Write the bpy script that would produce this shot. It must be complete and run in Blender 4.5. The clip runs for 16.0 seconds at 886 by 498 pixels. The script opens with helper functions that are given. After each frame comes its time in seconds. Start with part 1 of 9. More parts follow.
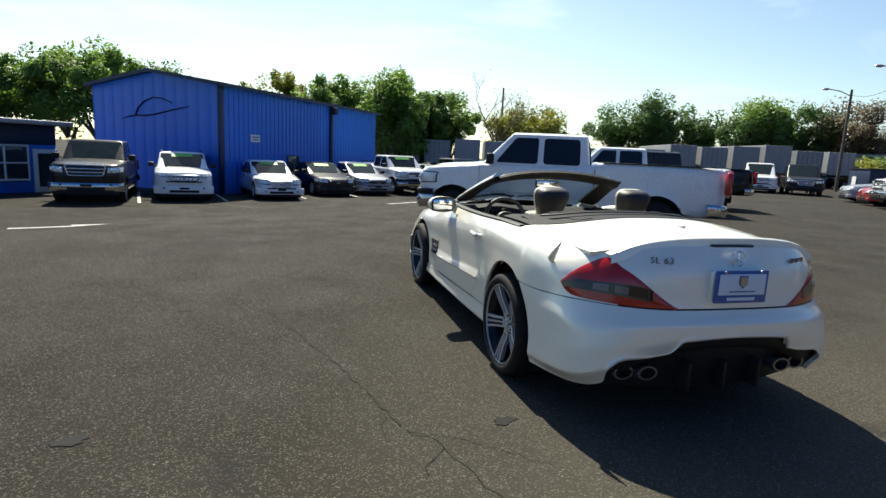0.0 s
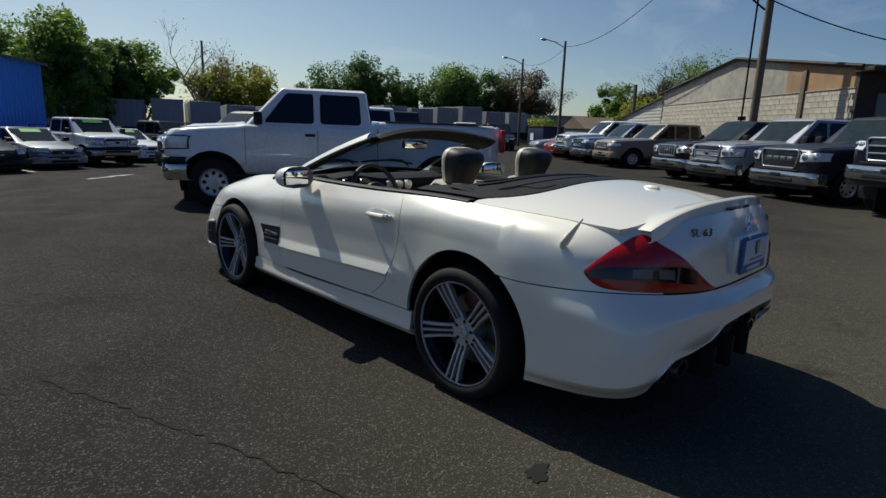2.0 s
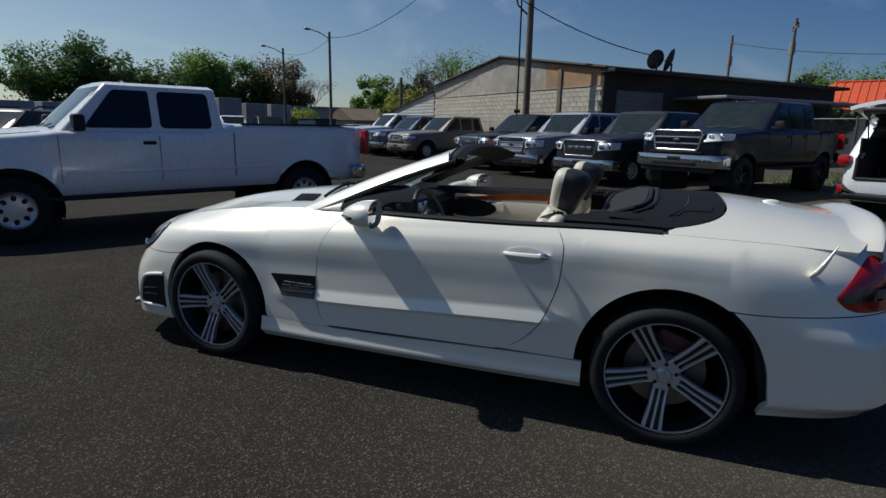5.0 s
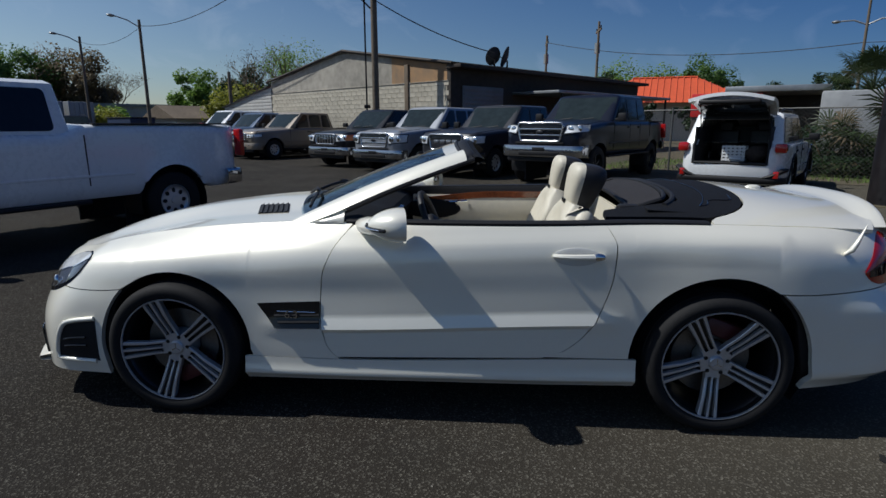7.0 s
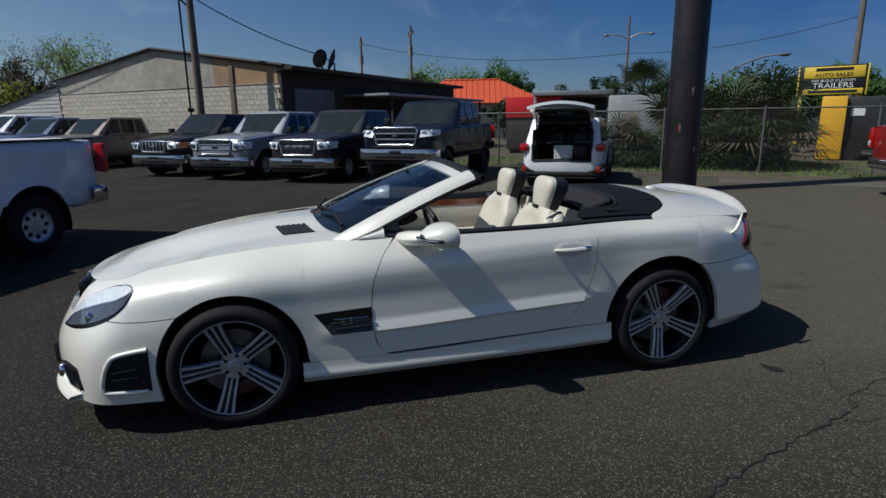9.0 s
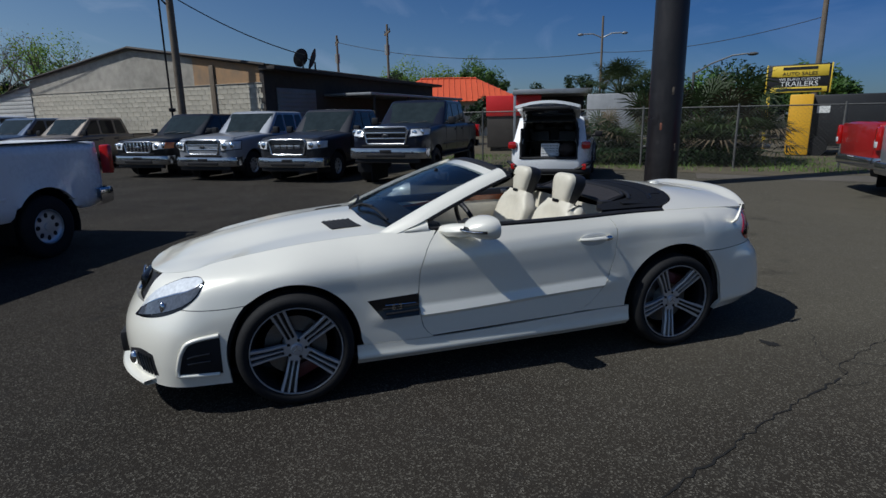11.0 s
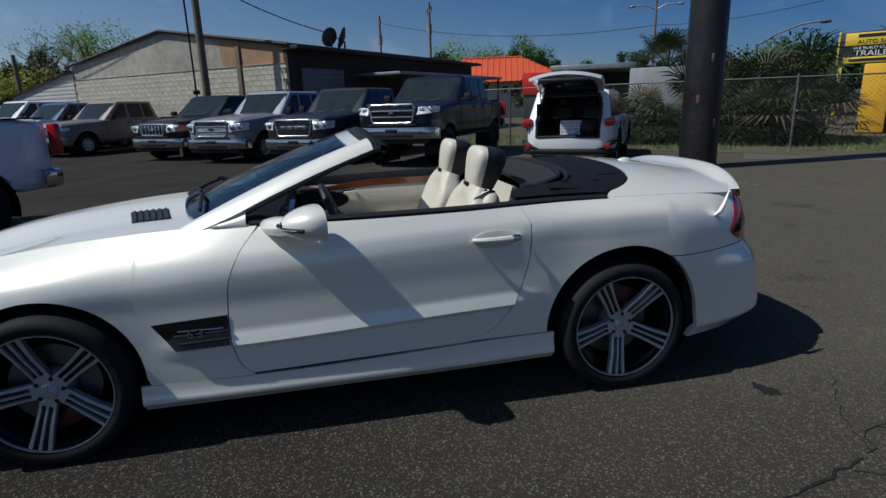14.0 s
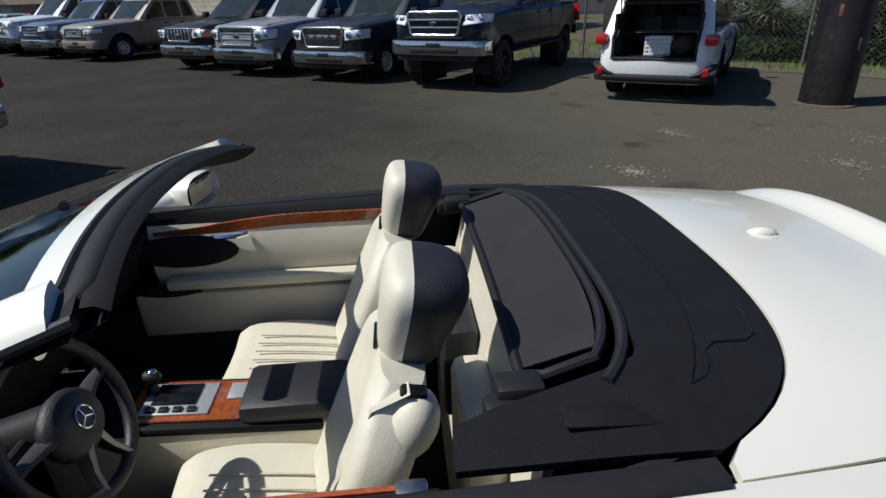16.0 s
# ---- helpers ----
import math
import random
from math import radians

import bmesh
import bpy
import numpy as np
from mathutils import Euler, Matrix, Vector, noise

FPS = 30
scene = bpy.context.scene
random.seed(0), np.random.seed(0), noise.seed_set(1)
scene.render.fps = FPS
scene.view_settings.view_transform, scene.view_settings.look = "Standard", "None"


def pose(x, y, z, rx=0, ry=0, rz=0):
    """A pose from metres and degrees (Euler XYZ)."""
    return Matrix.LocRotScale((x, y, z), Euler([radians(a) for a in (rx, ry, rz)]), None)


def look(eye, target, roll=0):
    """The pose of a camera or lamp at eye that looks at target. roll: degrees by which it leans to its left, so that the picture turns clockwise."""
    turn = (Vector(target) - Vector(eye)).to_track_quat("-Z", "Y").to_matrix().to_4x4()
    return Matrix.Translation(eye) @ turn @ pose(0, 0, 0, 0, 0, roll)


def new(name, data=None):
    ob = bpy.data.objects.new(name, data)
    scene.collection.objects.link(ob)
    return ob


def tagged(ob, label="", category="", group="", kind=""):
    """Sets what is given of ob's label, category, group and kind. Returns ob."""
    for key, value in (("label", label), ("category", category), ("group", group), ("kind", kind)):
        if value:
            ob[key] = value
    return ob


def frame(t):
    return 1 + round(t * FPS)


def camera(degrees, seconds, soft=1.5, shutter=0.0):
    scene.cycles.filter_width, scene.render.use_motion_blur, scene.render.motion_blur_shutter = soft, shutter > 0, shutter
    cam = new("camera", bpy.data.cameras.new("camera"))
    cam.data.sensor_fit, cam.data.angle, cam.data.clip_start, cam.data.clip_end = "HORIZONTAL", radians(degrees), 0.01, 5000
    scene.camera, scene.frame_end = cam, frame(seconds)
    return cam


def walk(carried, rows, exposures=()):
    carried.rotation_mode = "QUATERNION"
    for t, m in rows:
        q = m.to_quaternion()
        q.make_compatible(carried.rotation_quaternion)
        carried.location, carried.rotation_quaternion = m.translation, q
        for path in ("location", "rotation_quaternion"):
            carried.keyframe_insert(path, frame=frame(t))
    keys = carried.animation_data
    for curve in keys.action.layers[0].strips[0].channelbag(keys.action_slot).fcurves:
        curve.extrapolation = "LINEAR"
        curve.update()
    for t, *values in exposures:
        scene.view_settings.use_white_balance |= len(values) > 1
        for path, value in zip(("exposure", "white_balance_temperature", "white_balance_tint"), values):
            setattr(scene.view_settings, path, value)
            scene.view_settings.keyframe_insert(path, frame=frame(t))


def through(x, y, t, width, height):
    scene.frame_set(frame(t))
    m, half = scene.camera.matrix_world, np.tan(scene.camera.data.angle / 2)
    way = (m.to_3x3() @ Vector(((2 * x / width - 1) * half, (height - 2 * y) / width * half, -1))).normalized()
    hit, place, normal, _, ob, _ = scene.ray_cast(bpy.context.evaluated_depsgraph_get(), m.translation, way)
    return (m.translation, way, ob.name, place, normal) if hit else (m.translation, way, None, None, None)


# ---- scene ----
cam = camera(77.0, 16.0)
PATH = [
    (0, (-2.101, -4.574, 1.389), (-1.615, -2.662, 1.059), 2.7),
    (0.5, (-2.319, -4.34, 1.348), (-1.59, -2.509, 1.002), 2.1),
    (1, (-2.477, -3.973, 1.309), (-1.499, -2.269, 0.933), 2.3),
    (1.5, (-2.617, -3.568, 1.309), (-1.412, -2.024, 0.907), 2.1),
    (2, (-2.678, -3.091, 1.298), (-1.335, -1.669, 0.88), 2.0),
    (2.5, (-2.814, -2.725, 1.323), (-1.403, -1.375, 0.89), 1.8),
    (3, (-3.02, -2.391, 1.35), (-1.517, -1.144, 0.919), 1.6),
    (3.5, (-3.109, -2.087, 1.345), (-1.512, -0.962, 0.915), 1.5),
    (4, (-3.213, -1.803, 1.383), (-1.537, -0.8, 0.954), 1.3),
    (6.5, (-3.401, -0.433, 1.412), (-1.472, -0.128, 0.978), 0.4),
    (7, (-3.286, -0.246, 1.397), (-1.342, -0.073, 0.959), 0.0),
    (7.5, (-3.276, -0.068, 1.422), (-1.325, -0.094, 0.982), -0.1),
    (8, (-3.404, 0.251, 1.474), (-1.476, -0.045, 1.03), -0.4),
    (8.5, (-3.596, 0.586, 1.533), (-1.689, 0.177, 1.087), -0.6),
    (11, (-3.944, 1.305, 1.596), (-2.075, 0.757, 1.141), -1.0),
    (11.5, (-3.694, 1.008, 1.525), (-1.824, 0.467, 1.067), -1.3),
    (12, (-3.409, 0.748, 1.473), (-1.537, 0.215, 1.011), -1.6),
    (12.5, (-3.148, 0.602, 1.449), (-1.272, 0.096, 0.973), -1.6),
    (13, (-3.064, 0.491, 1.464), (-1.181, 0.02, 0.982), -1.7),
    (13.5, (-3.169, 0.301, 1.449), (-1.274, -0.113, 0.964), -1.8),
    (14, (-3.196, 0.059, 1.422), (-1.294, -0.299, 0.916), -1.8),
    (14.5, (-2.894, -0.216, 1.535), (-0.999, -0.54, 0.984), -1.9),
    (15, (-2.398, -0.521, 1.836), (-0.504, -0.747, 1.234), -1.8),
    (15.5, (-1.906, -0.669, 1.867), (-0.032, -0.834, 1.188), -1.8),
    (16, (-1.378, -0.719, 1.699), (0.439, -0.82, 0.869), -1.7),
]
EXPOSURES = [(0, 1.42, 7250, 2), (0.7, 1.18, 7050, 3), (1.3, 0.78, 6800, 4), (2.0, 0.30, 6700, 5), (4.0, 0.05, 6450, 6), (6.5, 0.12, 6200, 7), (8.0, 0.09, 6200, 7), (11.0, 0.02, 6000, 7), (14.0, 0.02, 6000, 7), (15.0, 0.07, 6150, 7), (16.0, 0.45, 6300, 6)]
walk(cam, [(t, look(eye, target, roll)) for t, eye, target, roll in PATH], EXPOSURES)


# ---- light: clear spring day, sun ahead of the parked car and a little to its near side ----
SUN_TO = Vector((-0.035, 0.77, 1.0)).normalized()
world = bpy.data.worlds.new("sky")
scene.world = world
world.use_nodes = True
wn = world.node_tree.nodes
wl = world.node_tree.links
sky = wn.new("ShaderNodeTexSky")
sky.sky_type = "NISHITA"
sky.sun_disc = False
sky.sun_elevation = math.asin(SUN_TO.z)
sky.sun_rotation = math.atan2(SUN_TO.x, SUN_TO.y)
sky.air_density, sky.dust_density, sky.ozone_density = 1.0, 0.4, 1.5
# thin streaks of high cloud
geo = wn.new("ShaderNodeTexCoord")
mp = wn.new("ShaderNodeMapping")
mp.inputs["Rotation"].default_value = (0.0, 0.35, 0.5)
mp.inputs["Scale"].default_value = (1.2, 5.0, 9.0)
wl.new(geo.outputs["Generated"], mp.inputs["Vector"])
nz = wn.new("ShaderNodeTexNoise")
nz.inputs["Scale"].default_value = 1.6
nz.inputs["Detail"].default_value = 8.0
nz.inputs["Roughness"].default_value = 0.55
nz.inputs["Distortion"].default_value = 0.6
wl.new(mp.outputs["Vector"], nz.inputs["Vector"])
rp = wn.new("ShaderNodeMapRange")
rp.inputs["From Min"].default_value, rp.inputs["From Max"].default_value = 0.54, 0.84
rp.inputs["To Max"].default_value = 0.50
wl.new(nz.outputs["Fac"], rp.inputs["Value"])
mx = wn.new("ShaderNodeMix")
mx.data_type = "RGBA"
wl.new(rp.outputs["Result"], mx.inputs["Factor"])
# the sky is milky towards the sun and deep blue away from it
dt = wn.new("ShaderNodeVectorMath")
dt.operation = "DOT_PRODUCT"
wl.new(geo.outputs["Generated"], dt.inputs[0])
dt.inputs[1].default_value = Vector((SUN_TO.x, SUN_TO.y, 0)).normalized()
glow = wn.new("ShaderNodeMapRange")
glow.inputs["From Min"].default_value, glow.inputs["From Max"].default_value = -0.80, 0.95
tint = wn.new("ShaderNodeMix")
tint.data_type = "RGBA"
tint.inputs["A"].default_value, tint.inputs["B"].default_value = (0.34, 0.495, 0.845, 1.0), (1.30, 1.31, 1.34, 1.0)
wl.new(glow.outputs["Result"], tint.inputs["Factor"])
wl.new(dt.outputs["Value"], glow.inputs["Value"])
tone = wn.new("ShaderNodeMapRange")
tone.inputs["From Min"].default_value, tone.inputs["From Max"].default_value = -0.7, 0.95
tone.inputs["To Min"].default_value, tone.inputs["To Max"].default_value = 1.35, 0.9
wl.new(dt.outputs["Value"], tone.inputs["Value"])
hs_ = wn.new("ShaderNodeHueSaturation")
wl.new(tone.outputs["Result"], hs_.inputs["Saturation"])
wl.new(sky.outputs["Color"], hs_.inputs["Color"])
wl.new(hs_.outputs["Color"], mx.inputs["A"])
mx.inputs["B"].default_value = (7.5, 8.2, 9.0, 1.0)
gm_ = wn.new("ShaderNodeVectorMath")
gm_.operation = "MULTIPLY"
wl.new(mx.outputs["Result"], gm_.inputs[0])
wl.new(tint.outputs["Result"], gm_.inputs[1])
wl.new(gm_.outputs["Vector"], wn["Background"].inputs["Color"])
wn["Background"].inputs["Strength"].default_value = 0.05

sun = new("sun", bpy.data.lights.new("sun", "SUN"))
sun.data.energy = 3.6
sun.data.angle = radians(0.55)
sun.data.color = (1.0, 0.96, 0.905)
sun.matrix_basis = look(SUN_TO * 40, (0, 0, 0))


# ---- tools: node materials and mesh building ----
def mat(name, color, rough=0.5, metal=0.0, var=0.0, scale=6.0, bump=0.0, bscale=60.0, coat=0.0, spec=0.5, second=None, alpha=1.0, trans=0.0, rvar=0.0, random_tint=0.0):
    """A node material: base colour with stains at two scales, roughness variation and fine relief."""
    m = bpy.data.materials.new(name)
    m.use_nodes = True
    n, l = m.node_tree.nodes, m.node_tree.links
    b = n["Principled BSDF"]
    b.inputs["Base Color"].default_value = (*color, 1)
    b.inputs["Roughness"].default_value = rough
    b.inputs["Metallic"].default_value = metal
    b.inputs["Specular IOR Level"].default_value = spec
    b.inputs["Coat Weight"].default_value = coat
    b.inputs["Coat Roughness"].default_value = 0.04
    b.inputs["Alpha"].default_value = alpha
    b.inputs["Transmission Weight"].default_value = trans
    if var or bump or rvar or random_tint:
        tc = n.new("ShaderNodeTexCoord")
        big, small = n.new("ShaderNodeTexNoise"), n.new("ShaderNodeTexNoise")
        big.inputs["Scale"].default_value, small.inputs["Scale"].default_value = scale * 0.25, scale * 3
        big.inputs["Detail"].default_value = small.inputs["Detail"].default_value = 5
        l.new(tc.outputs["Object"], big.inputs["Vector"])
        l.new(tc.outputs["Object"], small.inputs["Vector"])
        mix = n.new("ShaderNodeMath")
        mix.operation = "ADD"
        l.new(big.outputs["Fac"], mix.inputs[0])
        l.new(small.outputs["Fac"], mix.inputs[1])
        half = n.new("ShaderNodeMapRange")
        half.inputs["From Min"].default_value, half.inputs["From Max"].default_value = 0.65, 1.35
        l.new(mix.outputs[0], half.inputs["Value"])
        if var:
            mc = n.new("ShaderNodeMix")
            mc.data_type = "RGBA"
            dark = second or tuple(max(0.0, c * (1 - var)) for c in color)
            lite = color if second else tuple(min(1.0, c * (1 + var)) for c in color)
            mc.inputs["A"].default_value, mc.inputs["B"].default_value = (*dark, 1), (*lite, 1)
            l.new(half.outputs["Result"], mc.inputs["Factor"])
            out = mc.outputs["Result"]
            if random_tint:
                oi = n.new("ShaderNodeObjectInfo")
                hs = n.new("ShaderNodeHueSaturation")
                rr = n.new("ShaderNodeMapRange")
                rr.inputs["To Min"].default_value, rr.inputs["To Max"].default_value = 1 - random_tint, 1 + random_tint
                l.new(oi.outputs["Random"], rr.inputs["Value"])
                l.new(rr.outputs["Result"], hs.inputs["Value"])
                l.new(out, hs.inputs["Color"])
                out = hs.outputs["Color"]
            l.new(out, b.inputs["Base Color"])
        if rvar:
            rm = n.new("ShaderNodeMapRange")
            rm.inputs["To Min"].default_value, rm.inputs["To Max"].default_value = max(0.0, rough - rvar), min(1.0, rough + rvar)
            l.new(half.outputs["Result"], rm.inputs["Value"])
            l.new(rm.outputs["Result"], b.inputs["Roughness"])
        if bump:
            fine = n.new("ShaderNodeTexNoise")
            fine.inputs["Scale"].default_value = bscale
            fine.inputs["Detail"].default_value = 3
            l.new(tc.outputs["Object"], fine.inputs["Vector"])
            bp = n.new("ShaderNodeBump")
            bp.inputs["Strength"].default_value = bump
            bp.inputs["Distance"].default_value = 0.01
            l.new(fine.outputs["Fac"], bp.inputs["Height"])
            l.new(bp.outputs["Normal"], b.inputs["Normal"])
    return m


def glass_mat(name, tint, see=0.5, rough=0.02):
    """Thin tinted glass: lets part of what lies behind through and mirrors the rest by Fresnel gloss."""
    m = bpy.data.materials.new(name)
    m.use_nodes = True
    n, l = m.node_tree.nodes, m.node_tree.links
    n.remove(n["Principled BSDF"])
    gl, tr, mx1, fr = n.new("ShaderNodeBsdfGlossy"), n.new("ShaderNodeBsdfTransparent"), n.new("ShaderNodeMixShader"), n.new("ShaderNodeLayerWeight")
    gl.inputs["Roughness"].default_value = rough
    tr.inputs["Color"].default_value = (*[c * see for c in tint], 1)
    fr.inputs["Blend"].default_value = 0.5
    pw, rg = n.new("ShaderNodeMath"), n.new("ShaderNodeMapRange")
    pw.operation = "POWER"
    pw.inputs[1].default_value = 5.0
    l.new(fr.outputs["Facing"], pw.inputs[0])
    rg.inputs["To Min"].default_value, rg.inputs["To Max"].default_value = 0.03, 0.85
    l.new(pw.outputs[0], rg.inputs["Value"])
    l.new(rg.outputs["Result"], mx1.inputs["Fac"])
    l.new(tr.outputs["BSDF"], mx1.inputs[1])
    l.new(gl.outputs["BSDF"], mx1.inputs[2])
    l.new(mx1.outputs["Shader"], n["Material Output"].inputs["Surface"])
    return m


class Geo:
    """Collects vertices and faces of one mesh."""

    def __init__(self):
        self.v, self.f = [], []

    def add(self, verts, faces, m=None):
        k = len(self.v)
        self.v += [tuple(m @ Vector(p)) if m is not None else tuple(p) for p in verts]
        self.f += [tuple(i + k for i in f) for f in faces]
        return self

    def box(self, at, size, c=0.0, m=None):
        x, y, z = [s / 2 for s in size]
        ax, ay, az = at
        c = min(c, x * 0.99, y * 0.99, z * 0.99)
        if c <= 0:
            vs = [(ax + sx * x, ay + sy * y, az + sz * z) for sz in (-1, 1) for sy in (-1, 1) for sx in (-1, 1)]
            return self.add(vs, [(0, 2, 3, 1), (4, 5, 7, 6), (0, 1, 5, 4), (2, 6, 7, 3), (0, 4, 6, 2), (1, 3, 7, 5)], m)
        bm = bmesh.new()
        bmesh.ops.create_cube(bm, size=2.0)
        for v in bm.verts:
            v.co = Vector((ax + v.co.x * x, ay + v.co.y * y, az + v.co.z * z))
        bmesh.ops.bevel(bm, geom=bm.edges[:], offset=c, segments=2, profile=0.5, affect="EDGES")
        bm.verts.index_update()
        self.add([v.co.copy() for v in bm.verts], [[v.index for v in f.verts] for f in bm.faces], m)
        bm.free()
        return self

    def cyl(self, p0, p1, r0, r1=None, n=14, caps=True):
        return self.tube([p0, p1], [r0, r0 if r1 is None else r1], n, caps)

    def tube(self, pts, r, n=8, caps=True, flat=1.0):
        pts = [Vector(p) for p in pts]
        rs = r if isinstance(r, (list, tuple)) else [r] * len(pts)
        k = len(self.v)
        side = None
        for i, p in enumerate(pts):
            d = (pts[min(i + 1, len(pts) - 1)] - pts[max(i - 1, 0)]).normalized()
            if side is None:
                side = d.cross(Vector((0, 0, 1)) if abs(d.z) < 0.9 else Vector((1, 0, 0))).normalized()
            side = (side - d * side.dot(d)).normalized()
            up = side.cross(d)
            for j in range(n):
                a = 2 * math.pi * j / n
                self.v.append(tuple(p + side * math.cos(a) * rs[i] + up * math.sin(a) * rs[i] * flat))
        for i in range(len(pts) - 1):
            for j in range(n):
                a, b = k + i * n + j, k + i * n + (j + 1) % n
                self.f.append((a, b, b + n, a + n))
        if caps:
            self.f.append(tuple(k + j for j in reversed(range(n))))
            self.f.append(tuple(k + (len(pts) - 1) * n + j for j in range(n)))
        return self

    def grid(self, rows, close=False):
        k, w = len(self.v), len(rows[0])
        for r in rows:
            self.v += [tuple(p) for p in r]
        for i in range(len(rows) - 1):
            for j in range(w if close else w - 1):
                a, b = k + i * w + j, k + i * w + (j + 1) % w
                self.f.append((a, b, b + w, a + w))
        return self

    def shell(self, rows, t):
        """A sheet of thickness t; the rows' outer side is where row direction x column direction points."""
        P = np.array([[tuple(p) for p in r] for r in rows], float)
        du, dv = np.gradient(P, axis=0), np.gradient(P, axis=1)
        nrm = np.cross(dv, du)
        nrm /= np.maximum(np.linalg.norm(nrm, axis=2, keepdims=True), 1e-9)
        Q = P + nrm * t
        k = len(self.v)
        h, w = P.shape[:2]
        self.grid(P.tolist())
        kb = len(self.v)
        self.v += [tuple(p) for p in Q.reshape(-1, 3)]
        for i in range(h - 1):
            for j in range(w - 1):
                a = kb + i * w + j
                self.f.append((a, a + w, a + w + 1, a + 1))
        rim = [j for j in range(w)] + [i * w + w - 1 for i in range(1, h)] + [(h - 1) * w + j for j in range(w - 2, -1, -1)] + [i * w for i in range(h - 2, 0, -1)]
        for a, b in zip(rim, rim[1:] + rim[:1]):
            self.f.append((k + b, k + a, kb + a, kb + b))
        return self

    def lathe(self, prof, n=32, m=None):
        """prof: (radius, height) pairs turned about the local z axis."""
        vs, fs = [], []
        for r, h in prof:
            vs += [(r * math.cos(2 * math.pi * j / n), r * math.sin(2 * math.pi * j / n), h) for j in range(n)]
        for i in range(len(prof) - 1):
            fs += [(i * n + j, i * n + (j + 1) % n, (i + 1) * n + (j + 1) % n, (i + 1) * n + j) for j in range(n)]
        return self.add(vs, fs, m)

    def prism(self, poly, h, m=None):
        k = len(poly)
        vs = [(x, y, 0) for x, y in poly] + [(x, y, h) for x, y in poly]
        fs = [tuple(reversed(range(k))), tuple(range(k, 2 * k))] + [(i, (i + 1) % k, k + (i + 1) % k, k + i) for i in range(k)]
        return self.add(vs, fs, m)

    def ball(self, at, r, n=12, flat=(1, 1, 1), m=None):
        prof = [(math.sin(math.pi * i / n), -math.cos(math.pi * i / n)) for i in range(n + 1)]
        mm = Matrix.Translation(at) @ Matrix.Diagonal((r * flat[0], r * flat[1], r * flat[2], 1))
        return self.lathe([(max(a, 0.001), b) for a, b in prof], 2 * n, m @ mm if m is not None else mm)

    def mirror_x(self):
        k = len(self.v)
        self.v += [(-x, y, z) for x, y, z in self.v]
        self.f += [tuple(k + i for i in reversed(f)) for f in self.f]
        return self

    def carve(self, xmax, zmin, zmax, ymax):
        """Drops the faces inside a box, to leave an opening at the rear."""
        keep = []
        for f in self.f:
            c = np.mean([self.v[i] for i in f], axis=0)
            if not (abs(c[0]) < xmax and zmin < c[2] < zmax and c[1] < ymax):
                keep.append(f)
        self.f = keep
        return self

    def mesh(self, name, smooth=35):
        me = bpy.data.meshes.new(name)
        me.from_pydata(self.v, [], self.f)
        if smooth:
            me.polygons.foreach_set("use_smooth", [True] * len(me.polygons))
            me.update()
            me.set_sharp_from_angle(angle=radians(smooth))
        return me


def part(name, g, material, parent, label="", smooth=35):
    me = g if isinstance(g, bpy.types.Mesh) else g.mesh(name, smooth)
    if not me.materials:
        me.materials.append(material)
    ob = new(name, me)
    ob.parent = parent
    if label:
        ob["label"] = label
    return ob


def thing(name, label, category, m=None, group="", kind=""):
    ob = new(name)
    ob.empty_display_size = 0.2
    if m is not None:
        ob.matrix_basis = m
    return tagged(ob, label, category, group, kind)


def solid(name, g, material, label, category="", group="", kind="", m=None, smooth=35):
    me = g.mesh(name, smooth)
    me.materials.append(material)
    ob = new(name, me)
    if m is not None:
        ob.matrix_basis = m
    return tagged(ob, label, category, group, kind)


def curve(*knots):
    """A smooth function through (x, y) knots, with no overshoot."""
    xs, ys = np.array([k[0] for k in knots], float), np.array([k[1] for k in knots], float)
    if xs[0] > xs[-1]:
        xs, ys = xs[::-1], ys[::-1]
    d = np.diff(ys) / np.diff(xs)
    s = np.zeros(len(xs))
    s[0], s[-1] = d[0], d[-1]
    for i in range(1, len(d)):
        s[i] = 0 if d[i - 1] * d[i] <= 0 else 2 * d[i - 1] * d[i] / (d[i - 1] + d[i])

    def f(x):
        x = min(max(x, xs[0]), xs[-1])
        i = min(int(np.searchsorted(xs, x, side="right")) - 1, len(d) - 1)
        h = xs[i + 1] - xs[i]
        t = (x - xs[i]) / h
        return float((2 * t**3 - 3 * t * t + 1) * ys[i] + (t**3 - 2 * t * t + t) * h * s[i] + (3 * t * t - 2 * t**3) * ys[i + 1] + (t**3 - t * t) * h * s[i + 1])

    return f


def lerp(a, b, t):
    return a + (b - a) * t


def steps(a, b, n):
    return [a + (b - a) * i / n for i in range(n + 1)]


def smoothstep(a, b, x):
    t = min(max((x - a) / (b - a), 0.0), 1.0)
    return t * t * (3 - 2 * t)


def text_geo(body, size, depth=0.003, spacing=1.0):
    """A mesh of lettering in the built-in font, lying in x and z, facing -y, centred."""
    cu = bpy.data.curves.new("text", "FONT")
    cu.body, cu.size, cu.extrude, cu.space_character = body, size, depth, spacing
    cu.align_x, cu.align_y, cu.resolution_u = "CENTER", "CENTER", 3
    ob = new("text", cu)
    me = bpy.data.meshes.new_from_object(ob.evaluated_get(bpy.context.evaluated_depsgraph_get()))
    bpy.data.objects.remove(ob)
    bpy.data.curves.remove(cu)
    me.transform(Matrix.Rotation(radians(90), 4, "X"))
    return me


